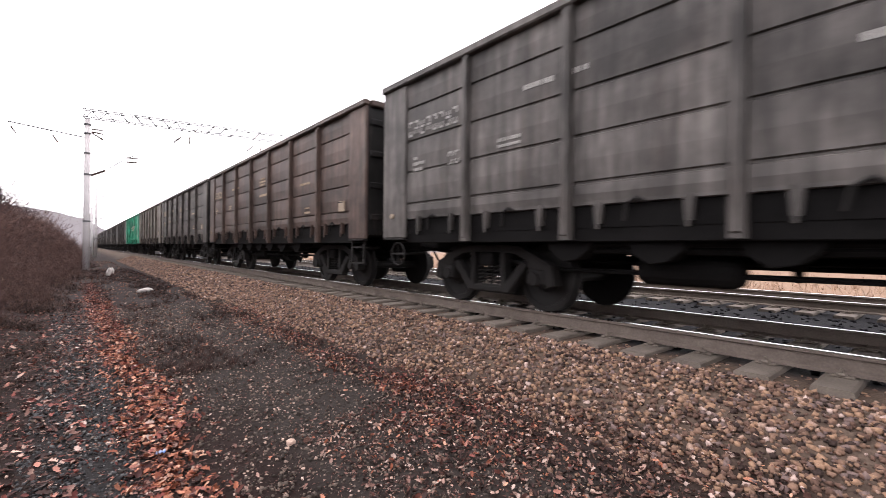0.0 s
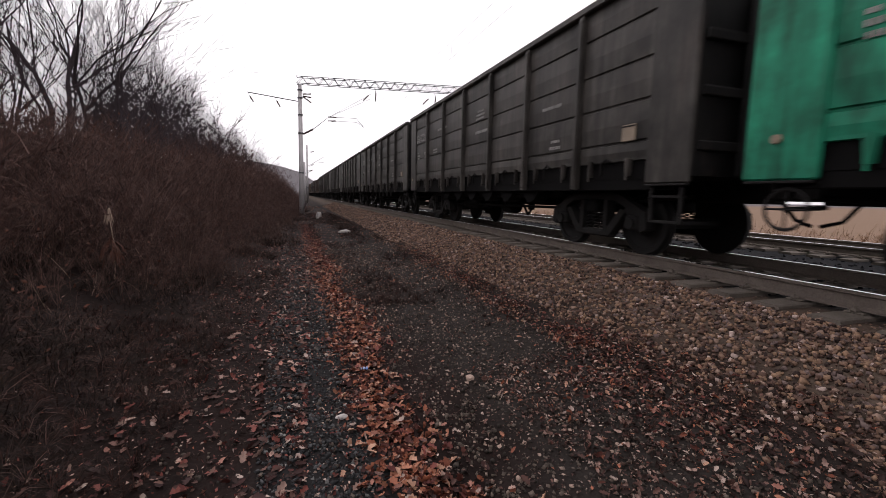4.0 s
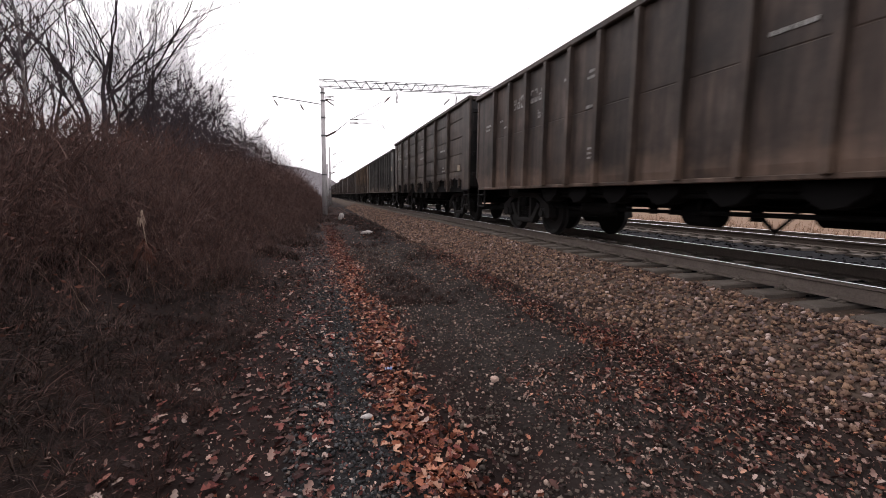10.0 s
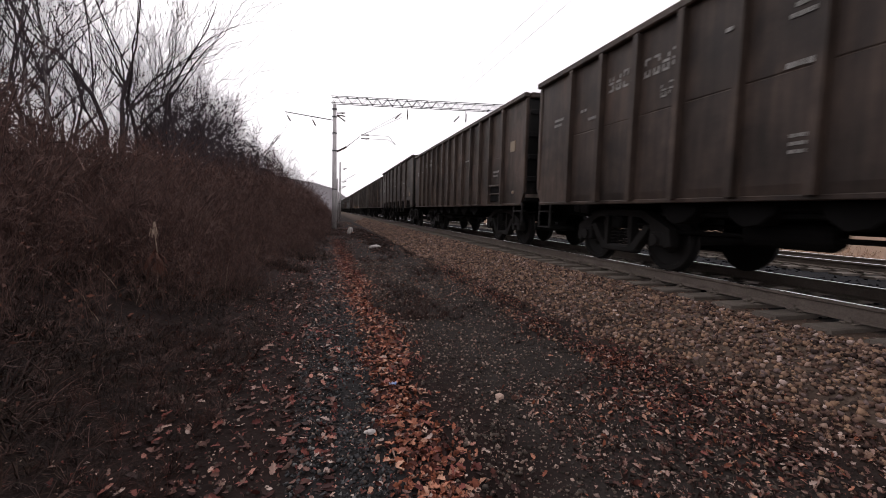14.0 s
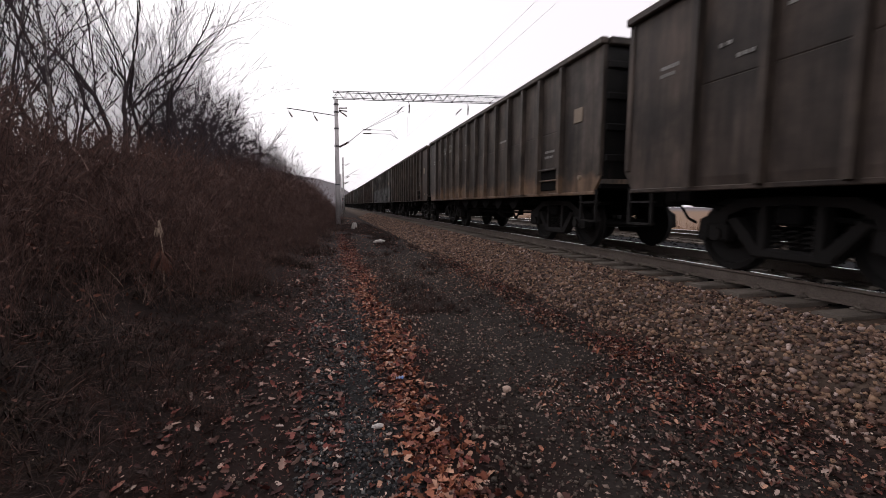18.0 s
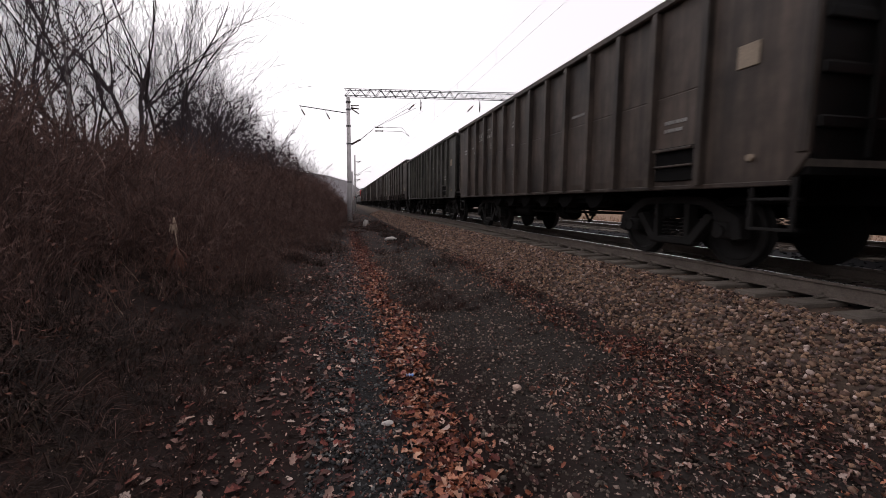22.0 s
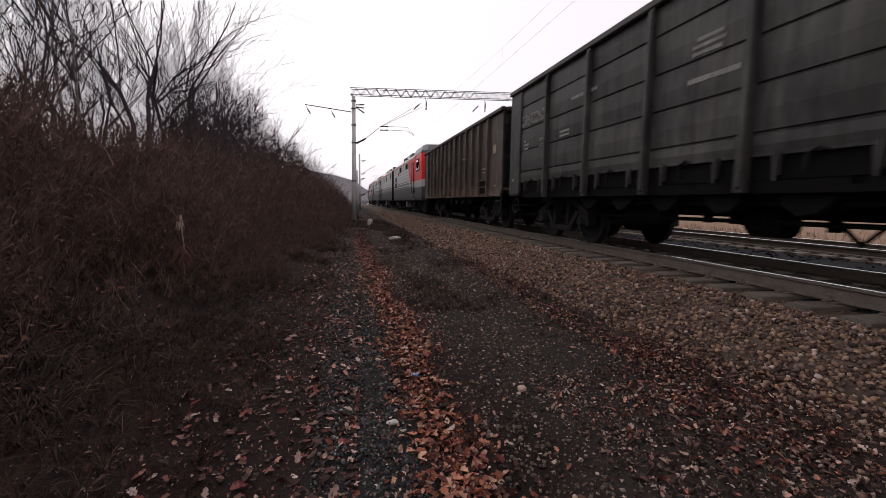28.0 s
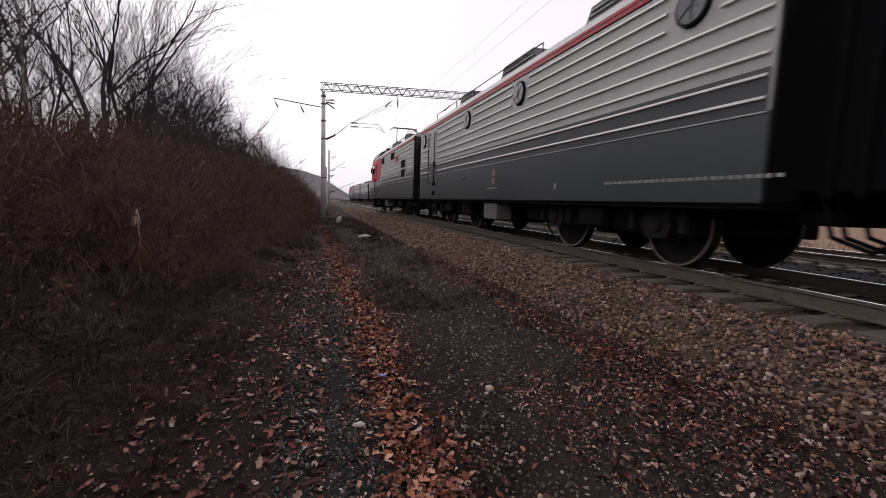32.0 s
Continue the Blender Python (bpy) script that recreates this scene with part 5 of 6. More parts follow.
def scatter(name, models, spots, mats, label, category, picks=None):
    """Many small pieces in one mesh. models: (points, faces, material number); spots: rows of x, y, z, turn, lean, lean direction, size."""
    spots = np.asarray(spots, float)
    which = rng.integers(0, len(models), len(spots)) if picks is None else np.asarray(picks)
    verts, loops, starts, slots, base, at = [], [], [], [], 0, 0
    for k, (p, faces, slot) in enumerate(models):
        s = spots[which == k]
        if not len(s):
            continue
        p = np.asarray(p, float)
        c, sn = np.cos(s[:, 3]), np.sin(s[:, 3])
        x = p[None, :, 0] * c[:, None] - p[None, :, 1] * sn[:, None]
        y = p[None, :, 0] * sn[:, None] + p[None, :, 1] * c[:, None]
        z = np.repeat(p[None, :, 2], len(s), 0)
        ax, ay = np.cos(s[:, 5])[:, None], np.sin(s[:, 5])[:, None]
        ct, st = np.cos(s[:, 4])[:, None], np.sin(s[:, 4])[:, None]
        u, w = x * ax + y * ay, -x * ay + y * ax
        u, z = u * ct + z * st, -u * st + z * ct
        x, y = u * ax - w * ay, u * ay + w * ax
        q = np.stack([x, y, z], -1) * s[:, 6][:, None, None] + s[:, None, :3]
        verts.append(q.reshape(-1, 3))
        flat = np.concatenate([np.array(f) for f in faces])
        size = np.array([len(f) for f in faces])
        off = base + np.arange(len(s)) * len(p)
        loops.append((flat[None] + off[:, None]).ravel())
        starts.append(np.tile(size, len(s)))
        sl = np.array(slot) if hasattr(slot, "__len__") else np.full(len(faces), slot)
        slots.append(np.tile(sl, len(s)))
        base += len(p) * len(s)
    verts, loops, sizes, slots = np.concatenate(verts), np.concatenate(loops), np.concatenate(starts), np.concatenate(slots)
    me = bpy.data.meshes.new(name)
    me.vertices.add(len(verts))
    me.vertices.foreach_set("co", verts.ravel().astype(np.float32))
    me.loops.add(len(loops))
    me.loops.foreach_set("vertex_index", loops.astype(np.int32))
    me.polygons.add(len(sizes))
    me.polygons.foreach_set("loop_start", np.concatenate([[0], np.cumsum(sizes)[:-1]]).astype(np.int32))
    for m in mats:
        me.materials.append(m)
    me.polygons.foreach_set("material_index", slots.astype(np.int32))
    me.update(calc_edges=True)
    me.validate()
    return tagged(new(name, me), label, category, kind="stuff")


PHI = (1 + 5 ** 0.5) / 2
ICO_V = np.array([(-1, PHI, 0), (1, PHI, 0), (-1, -PHI, 0), (1, -PHI, 0), (0, -1, PHI), (0, 1, PHI), (0, -1, -PHI), (0, 1, -PHI), (PHI, 0, -1), (PHI, 0, 1), (-PHI, 0, -1), (-PHI, 0, 1)]) / 1.9
ICO_F = [(0, 11, 5), (0, 5, 1), (0, 1, 7), (0, 7, 10), (0, 10, 11), (1, 5, 9), (5, 11, 4), (11, 10, 2), (10, 7, 6), (7, 1, 8), (3, 9, 4), (3, 4, 2), (3, 2, 6), (3, 6, 8), (3, 8, 9), (4, 9, 5), (2, 4, 11), (6, 2, 10), (8, 6, 7), (9, 8, 1)]


def stone_models(slot, n=8):
    """Broken stones with flat faces and sharp corners."""
    box = np.array([(x, y, z) for x in (-1, 1) for y in (-1, 1) for z in (-1, 1)], float) * 0.72
    tri = [(0, 1, 3), (0, 3, 2), (4, 6, 7), (4, 7, 5), (0, 4, 5), (0, 5, 1), (2, 3, 7), (2, 7, 6), (0, 2, 6), (0, 6, 4), (1, 5, 7), (1, 7, 3)]
    out = []
    for _ in range(n):
        q = box * rng.uniform(0.45, 1.3, (8, 3)) * np.array([1.0, rng.uniform(0.65, 1.0), rng.uniform(0.5, 0.85)])
        out.append((q, tri, slot))
    return out


def scrap_models(slot, n=6):
    """Broken and rolled leaf scraps, one unit long."""
    out = []
    for _ in range(n):
        c, w, h = rng.uniform(-0.3, 0.4), rng.uniform(0.16, 0.34), rng.uniform(0.05, 0.3)
        p = [(-0.5, 0, 0), (-0.1, -w, h), (0.1, 0, c * 0.3), (0.0, w, h * 0.8), (0.5, rng.uniform(-0.1, 0.1), c)]
        out.append((np.array(p), [(0, 1, 2), (0, 2, 3), (1, 4, 2), (2, 4, 3)], slot))
    return out


def leaf_models(slot, n=6):
    """Curled lobed leaves, one unit long."""
    out = []
    for _ in range(n):
        ts = (0.0, 0.18, 0.34, 0.5, 0.66, 0.82, 1.0)
        ws = (0.03, 0.20, 0.14, 0.30, 0.18, 0.24, 0.02)
        curl, twist, cup = rng.uniform(-0.5, 0.9), rng.uniform(-0.5, 0.5), rng.uniform(0.2, 1.1)
        p = []
        for t, w in zip(ts, ws):
            z0 = curl * (t - 0.5) ** 2
            w *= rng.uniform(0.85, 1.25)
            for e in (-1, 0, 1):
                p.append((t - 0.5 + (0.05 * e * e), e * w, z0 + cup * w * e * e * 0.8 + twist * e * w * (t - 0.5)))
        f = []
        for i in range(6):
            f += [(3 * i, 3 * i + 1, 3 * i + 4, 3 * i + 3), (3 * i + 1, 3 * i + 2, 3 * i + 5, 3 * i + 4)]
        out.append((np.array(p), f, slot))
    return out


def spread(n, x0, x1, y0, y1, near=True, size=(0.03, 0.06), lean=0.4, lift=0.0, bias=1.0):
    """Random spots on the ground, denser towards y0."""
    u = rng.random(n) ** (bias if near else 1.0)
    ys = y0 + (y1 - y0) * u
    xs = rng.uniform(x0, x1, n)
    if x0 > 2.5:
        xs = xs + SKEW * (ys - 4.0)
    return [(x, y, ground_z(x, y) + lift, rng.uniform(0, 6.28), rng.normal(0, lean), rng.uniform(0, 6.28), size[0] + (size[1] - size[0]) * rng.random() ** 1.6) for x, y in zip(xs, ys)]


def ballast():
    """Broken stone on the shoulder of the near track, and between the sleepers."""
    s = spread(17000, 3.38, 4.72, -2.0, 14, size=(0.012, 0.037), lean=0.7, lift=0.008, bias=1.3)
    s += spread(7500, 3.2, 4.72, 14, 55, size=(0.03, 0.052), lean=0.5, lift=0.012, bias=1.5)
    s += spread(3000, 2.85, 3.5, -1.0, 18, size=(0.01, 0.028), lean=0.6, lift=0.005, bias=1.2)
    s += spread(5200, 4.68, 5.25, -2.0, 40, size=(0.012, 0.026), lean=0.5, lift=-0.008, bias=1.3)
    s += spread(6500, 3.38, 5.2, -14, -2.0, size=(0.018, 0.05), lean=0.6, lift=0.01)
    scatter("ballast_stones", stone_models(0), s, [M_STONE], "pale brown broken ballast stones along the track", "ballast")
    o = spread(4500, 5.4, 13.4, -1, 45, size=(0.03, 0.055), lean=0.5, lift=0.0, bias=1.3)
    scatter("track_bed_stones", stone_models(0), o, [M_SHADE_STONE], "ballast between and beyond the rails, shade put into its near-black colour", "ballast")
    d = spread(8000, -0.2, 0.5, 1.5, 16, size=(0.006, 0.024), lean=0.6, lift=0.003, bias=1.8)
    scatter("path_edge_gravel", stone_models(0), d, [M_STONE_NIGHT], "blue-black gravel beside the strip of leaves", "gravel")
    g = spread(12000, 1.0, 2.9, 0.6, 15, size=(0.006, 0.022), lean=0.6, lift=0.003, bias=1.4)
    g += spread(2600, -0.9, 3.0, 1.0, 12, size=(0.01, 0.024), lift=0.004, bias=1.5)
    g += spread(2500, -0.3, 3.2, -10, 1.2, size=(0.014, 0.036), lift=0.004)
    scatter("path_gravel", stone_models(0), g, [M_STONE_DARK], "dark grey gravel of the trodden path", "gravel")


ballast()


def strip_x(y):
    return 0.74 + 0.004 * y + 0.06 * math.sin(y * 1.3)


def fallen_leaves():
    s, pk = [], []
    def put(x, y, kind, big=1.0, lean=0.55):
        s.append((x, y, ground_z(x, y) + rng.uniform(0.008, 0.03), rng.uniform(0, 6.28), rng.normal(0, lean), rng.uniform(0, 6.28), big * rng.uniform(0.04, 0.095)))
        pk.append(rng.integers(0, 6) + 6 * int(kind) + (18 if big < 0.5 else 0))
    for _ in range(7500):
        y = 1.5 + 24 * rng.random() ** 1.7
        put(strip_x(y) + rng.normal(0, 0.125 + 0.05 * abs(math.sin(y * 0.8))), y, 2 if rng.random() < 0.22 + 0.05 * max(y - 6, 0) else int(rng.random() < 0.2), rng.uniform(0.55, 1.1), 0.75)
    for _ in range(2200):
        y = 1.6 + 16 * rng.random() ** 1.5
        put(-0.05 - 1.5 * rng.random() ** 1.5 + 0.05 * y, y, 2 if rng.random() < 0.45 else 1)
    for _ in range(1500):
        y = 0.8 + 12 * rng.random() ** 1.4
        put(rng.uniform(0.95, 4.2), y, rng.random() < 0.85, 0.6)
    for cx, cy, wide, long_, count in ((3.15, 4.0, 0.16, 0.34, 650), (3.0, 5.6, 0.2, 0.45, 330), (2.75, 3.1, 0.22, 0.3, 260), (3.2, 7.6, 0.22, 0.8, 480), (3.35, 10.5, 0.25, 1.2, 480), (2.9, 2.3, 0.3, 0.35, 240), (3.3, 2.9, 0.15, 0.25, 110)):
        for _ in range(count):
            y = cy + rng.normal(0, long_)
            put(cx + rng.normal(0, wide * 0.8), y, rng.choice((0, 1, 2, 2)), 0.65, 0.8)
    for _ in range(5200):
        y = 0.3 + 3.6 * rng.random()
        put(rng.uniform(1.9, 3.75) - 0.05 * y, y, rng.random() < 0.9, rng.choice((0.3, 0.45, 0.7)), 0.9)
    for _ in range(420):
        y = 2.2 + 8 * rng.random()
        put(brush_edge(y) - 3.6 * rng.random(), y, rng.choice((1, 1, 2)), rng.choice((0.45, 0.6, 0.8)), 0.6)
    for _ in range(1800):
        y = 14 + 45 * rng.random()
        put(rng.uniform(brush_edge(y) - 0.5, 3.4), y, rng.random() < 0.6)
    for _ in range(11000):
        y = 0.8 + 15 * rng.random() ** 1.4
        put(rng.uniform(-2.2, 3.6) + 0.03 * y, y, rng.random() < 0.88, rng.uniform(0.2, 0.42), 0.9)
    for _ in range(4500):
        y = 8 + 32 * rng.random() ** 1.5
        put(rng.uniform(-0.8, 3.6) + 0.03 * y, y, rng.random() < 0.7, 0.55, 0.8)
    for _ in range(8000):
        y = 1.3 + 13 * rng.random() ** 1.5
        put(0.35 - 1.9 * rng.random() ** 1.4 + 0.05 * y, y, 2 if rng.random() < 0.6 else 1, rng.uniform(0.25, 0.49), 0.9)
    for _ in range(7000):
        y = 0.8 + 12 * rng.random() ** 1.4
        put(rng.uniform(0.9, 3.4), y, 1, rng.uniform(0.15, 0.4), 0.9)
    for _ in range(2600):
        y = 0.8 + 14 * rng.random() ** 1.3
        put(rng.uniform(3.2, 4.7) + 0.0135 * y, y, 1, rng.uniform(0.25, 0.5), 0.7)
    for _ in range(3200):
        y = rng.uniform(-10, 1.6)
        put(strip_x(y) + rng.normal(0, 0.15) if rng.random() < 0.45 else rng.uniform(-2.5, 3.6), y, rng.random() < 0.5, 1.0)
    scatter("fallen_leaves", leaf_models(0) + leaf_models(1) + leaf_models(2) + scrap_models(0) + scrap_models(1) + scrap_models(2), s, [M_LEAF, M_LEAF_PALE, M_LEAF_RED], "curled brown and orange oak leaves strewn on the ground", "fallen leaves", pk)


fallen_leaves()

# ---- brush on the bank ----


def strip(points, w0, w1, up=(0, 0, 1)):
    """A thin three-sided stem along points."""
    p, f, n = [], [], len(points)
    for i, q in enumerate(points):
        w = w0 + (w1 - w0) * i / max(n - 1, 1)
        for j in range(3):
            a = 2.1 * j
            p.append((q[0] + w * math.cos(a), q[1] + w * math.sin(a), q[2]))
    for i in range(n - 1):
        for j in range(3):
            f.append((3 * i + j, 3 * i + (j + 1) % 3, 3 * i + 3 + (j + 1) % 3, 3 * i + 3 + j))
    return p, f


def join(pieces):
    v, f = [], []
    for p, g in pieces:
        k = len(v)
        v += p
        f += [tuple(i + k for i in q) for q in g]
    return np.array(v), f


def twig(p, d, length, w):
    """A bare twig: two long triangles set crosswise."""
    d = Vector(d).normalized()
    a = d.orthogonal().normalized() * w
    e = Vector(p) + d * length
    mid = Vector(p) + d * length * 0.5 + Vector((0, 0, 0.05 * length))
    return [tuple(Vector(p) + a), tuple(Vector(p) - a), tuple(mid - a * 0.6), tuple(mid + a * 0.6), tuple(e)], [(0, 1, 2, 3), (3, 2, 4)]


def weed_model(slot, twigs, w=0.0045, bend=0.25):
    """A dry stalk one unit tall with side twigs."""
    b, a = rng.uniform(-bend, bend, 2)
    line = [(b * t * t, a * t * t, t) for t in (0, 0.35, 0.7, 1.0)]
    pieces = [strip(line, w, w * 0.4)]
    for _ in range(twigs):
        t = rng.uniform(0.25, 0.97)
        q = (b * t * t, a * t * t, t)
        az = rng.uniform(0, 6.28)
        pieces.append(twig(q, (math.cos(az), math.sin(az), rng.uniform(0.4, 1.6)), rng.uniform(0.1, 0.32) * (1.25 - 0.6 * t), w * 0.55))
    v, f = join(pieces)
    return v, f, slot


def tuft_model(slot, n=9):
    """A tuft of flopped dry grass."""
    pieces = []
    for _ in range(n):
        az, out, h = rng.uniform(0, 6.28), rng.uniform(0.3, 1.0), rng.uniform(0.35, 0.8)
        pts = [Vector((math.cos(az) * out * t, math.sin(az) * out * t, h * (t - 0.65 * t * t) * 1.6)) for t in (0, 0.5, 1.0)]
        w = Vector((-math.sin(az), math.cos(az), 0)) * 0.012
        p = [tuple(q + w * (1 - 0.8 * i / 2)) for i, q in enumerate(pts)] + [tuple(q - w * (1 - 0.8 * i / 2)) for i, q in enumerate(pts)]
        pieces.append((p, [(i, i + 1, i + 4, i + 3) for i in range(2)]))
    v, f = join(pieces)
    return v, f, slot


def sapling_model(slot):
    """A many-stemmed shrub one unit tall, with fine twigs."""
    pieces = []
    for _ in range(4):
        b, a = rng.normal(0, 0.22, 2)
        line = [(b * t, a * t, t * rng.uniform(0.9, 1.0)) for t in (0, 0.3, 0.65, 1.0)]
        pieces.append(strip(line, 0.006, 0.0018))
        for _ in range(7):
            t = rng.uniform(0.3, 1.0)
            az = rng.uniform(0, 6.28)
            q, d, ln = (b * t, a * t, t * 0.95), (math.cos(az), math.sin(az), rng.uniform(0.6, 2.0)), rng.uniform(0.1, 0.3)
            pieces.append(twig(q, d, ln, 0.003))
            e = Vector(q) + Vector(d).normalized() * ln * 0.5
            pieces.append(twig(tuple(e), (d[0] + rng.normal(0, 0.8), d[1] + rng.normal(0, 0.8), d[2]), ln * 0.6, 0.0022))
    v, f = join(pieces)
    return v, f, slot


def thicket_model(slot, stems=3, twigs=8):
    """A tangled shrub one unit tall: splayed crooked stems, twigs at all angles."""
    pieces = []
    for _ in range(stems):
        b, a, c, e = rng.normal(0, 0.3, 4)
        x0, y0 = rng.normal(0, 0.1, 2)
        top = rng.uniform(0.6, 1.0)
        at = lambda t: (x0 + b * t + c * t * t, y0 + a * t + e * t * t, top * t)
        pieces.append(strip([at(t) for t in (0, 0.35, 0.7, 1.0)], 0.0055, 0.002))
        for _ in range(twigs):
            q = at(rng.uniform(0.15, 1.0))
            az, ln = rng.uniform(0, 6.28), rng.uniform(0.1, 0.34)
            d = (math.cos(az), math.sin(az), rng.uniform(-0.3, 1.5))
            pieces.append(twig(q, d, ln, 0.0032))
            k = Vector(q) + Vector(d).normalized() * ln * rng.uniform(0.35, 0.7)
            pieces.append(twig(tuple(k), (d[0] + rng.normal(0, 0.9), d[1] + rng.normal(0, 0.9), d[2] + rng.normal(0, 0.4)), ln * 0.6, 0.0024))
    v, f = join(pieces)
    return v, f, slot


def foot_at(y):
    """How far behind the edge of the bank the tall growth begins: near the path's start only matted grass covers its foot."""
    return 0.25 + 0.34 * min(max(9.0 - y, 0.0), 9.0)


def bank_spots(n, d0, d1, y0, y1, h0, h1, bias=1.5, lean=0.14, tall=True):
    out = []
    for _ in range(n):
        y = y0 + (y1 - y0) * rng.random() ** bias
        d = rng.uniform(d0, d1)
        if tall and d < foot_at(y) * rng.uniform(0.75, 1.25):
            continue
        x = brush_edge(y) - d + 0.25 * math.sin(y * 0.9)
        clump = noise.noise((x * 0.55, y * 0.55, 7.0)) + 0.5 * noise.noise((x * 1.6, y * 1.6, 2.0))
        if clump < rng.uniform(-0.55, 0.05):
            continue
        near = d - foot_at(y) * 0.6 if tall else d
        grow_ = min(1.0, 0.24 + 0.145 * max(near, 0)) * (1.0 + 0.45 * clump)
        out.append((x, y, ground_z(x, y) - 0.02, rng.uniform(0, 6.28), rng.normal(0, lean), rng.uniform(0, 6.28), rng.uniform(h0, h1) * grow_))
    return out


def brush():
    # growth at y < 0 is unseen, added to close the place behind the camera
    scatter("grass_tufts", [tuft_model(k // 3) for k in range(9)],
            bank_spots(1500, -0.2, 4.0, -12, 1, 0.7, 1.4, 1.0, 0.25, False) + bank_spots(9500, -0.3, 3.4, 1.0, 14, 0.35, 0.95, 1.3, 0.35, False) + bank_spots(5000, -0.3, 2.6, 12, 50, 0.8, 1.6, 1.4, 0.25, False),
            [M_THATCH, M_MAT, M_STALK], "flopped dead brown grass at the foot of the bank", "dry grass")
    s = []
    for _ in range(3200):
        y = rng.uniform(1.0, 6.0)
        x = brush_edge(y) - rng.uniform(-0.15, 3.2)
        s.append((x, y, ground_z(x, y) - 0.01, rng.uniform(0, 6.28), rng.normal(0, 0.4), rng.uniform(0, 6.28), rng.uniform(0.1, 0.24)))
    scatter("matted_grass", [tuft_model(k % 2, 12) for k in range(6)], s, [M_THATCH, M_WEED], "dark dead grass matted over the foot of the bank", "dead grass")
    s = bank_spots(7500, 0.2, 5.0, 2.5, 32, 1.3, 2.5, 1.3, 0.3) + bank_spots(7500, 0.2, 5.5, 26, 130, 2.0, 3.6, 1.3, 0.2)
    scatter("dry_weeds", [weed_model(0, 12, 0.0042, 0.5) for _ in range(8)], s, [M_STALK], "tall dead brown weeds covering the bank", "dry brush")
    s = bank_spots(4200, 0.3, 6.0, 3.0, 30, 1.2, 2.5, 1.25, 0.28) + bank_spots(1800, 0.2, 6.0, 26, 120, 2.0, 3.6, 1.3, 0.2)
    scatter("thicket", [thicket_model(0) for _ in range(8)], s, [M_STALK], "tangled dark bushes and brambles thick on the bank", "brush")
    s = bank_spots(1500, 2.0, 6.5, -12, 40, 1.7, 2.7, 1.1, 0.12) + bank_spots(420, 6.5, 13.0, 2, 40, 1.6, 2.6, 1.1, 0.12) + bank_spots(1300, 1.2, 9.0, 38, 150, 2.4, 4.2, 1.2, 0.1)
    scatter("bare_shrubs", [sapling_model(0) for _ in range(6)], s, [M_STALK], "leafless dark shrubs thick on the bank", "shrubs")
    canes = []
    for _ in range(5):
        b, h = rng.uniform(0.3, 0.8), rng.uniform(0.5, 0.9)
        canes.append((*join([strip([(b * t, 0.15 * t * t, h * 4 * t * (1 - 0.62 * t) * 0.6) for t in np.linspace(0, 1, 7)], 0.007, 0.0035)]), 0))
    canes += [weed_model(0, 2, 0.0075, 0.25) for _ in range(5)]
    scatter("pale_canes", canes, bank_spots(700, 0.3, 4.5, 4.0, 24, 0.7, 1.6, 1.2, 0.6), [M_STRAW], "pale broken canes and stalks in the brush", "canes")
    s = []
    for _ in range(7000):
        y = 2 + 45 * rng.random() ** 1.3
        d = rng.uniform(0.8, 8)
        x = brush_edge(y) - d
        s.append((x, y, ground_z(x, y) + rng.uniform(0.2, 2.6) * min(0.8, 0.2 + d / 8), rng.uniform(0, 6.28), rng.uniform(0, 3), rng.uniform(0, 6.28), rng.uniform(0.03, 0.07)))
    r_ = np.random.default_rng(17)
    for _ in range(46):
        y = 8 + 24 * r_.random()
        x = brush_edge(y) - r_.uniform(3.0, 8.5)
        z, wide = ground_z(x, y) + r_.uniform(1.4, 2.7), r_.uniform(0.35, 0.8)
        for _ in range(150):
            s.append((x + r_.normal(0, wide), y + r_.normal(0, wide), z + r_.normal(0, wide * 0.7), r_.uniform(0, 6.28), r_.uniform(0, 3), r_.uniform(0, 6.28), r_.uniform(0.04, 0.08)))
    scatter("clinging_leaves", scrap_models(0, 6), s, [M_CLING], "withered red-brown leaves still on the brush", "dead leaves")
    s = []
    for _ in range(9000):
        y = 6.5 + 32 * rng.random() ** 1.25
        x = rng.uniform(0.95, 3.35)
        patchy = noise.noise((x * 0.9, y * 0.35, 11.0)) + 0.45 * noise.noise((x * 2.5, y * 1.2, 3.0)) + 0.02 * (y - 14) + (0.25 if x > 2.4 else 0)
        if patchy > rng.uniform(0.0, 0.5):
            s.append((x, y, ground_z(x, y) - 0.01, rng.uniform(0, 6.28), rng.normal(0, 0.3), rng.uniform(0, 6.28), rng.uniform(0.1, 0.26)))
    for cx, cy, wide, long_, count in ((3.25, 3.7, 0.2, 0.5, 130), (2.95, 5.4, 0.25, 0.6, 140), (3.3, 2.2, 0.25, 0.5, 90), (3.2, 7.6, 0.25, 1.0, 160), (2.3, 2.3, 0.4, 0.5, 80)):
        for _ in range(count):
            x, y = cx + rng.normal(0, wide), cy + rng.normal(0, long_)
            s.append((x, y, ground_z(x, y) - 0.01, rng.uniform(0, 6.28), rng.normal(0, 0.3), rng.uniform(0, 6.28), rng.uniform(0.07, 0.16)))
    scatter("path_weeds", [tuft_model(k % 2, 12) for k in range(6)], s, [M_THATCH, M_WEED], "low dark red-brown weeds between path and ballast", "weeds")


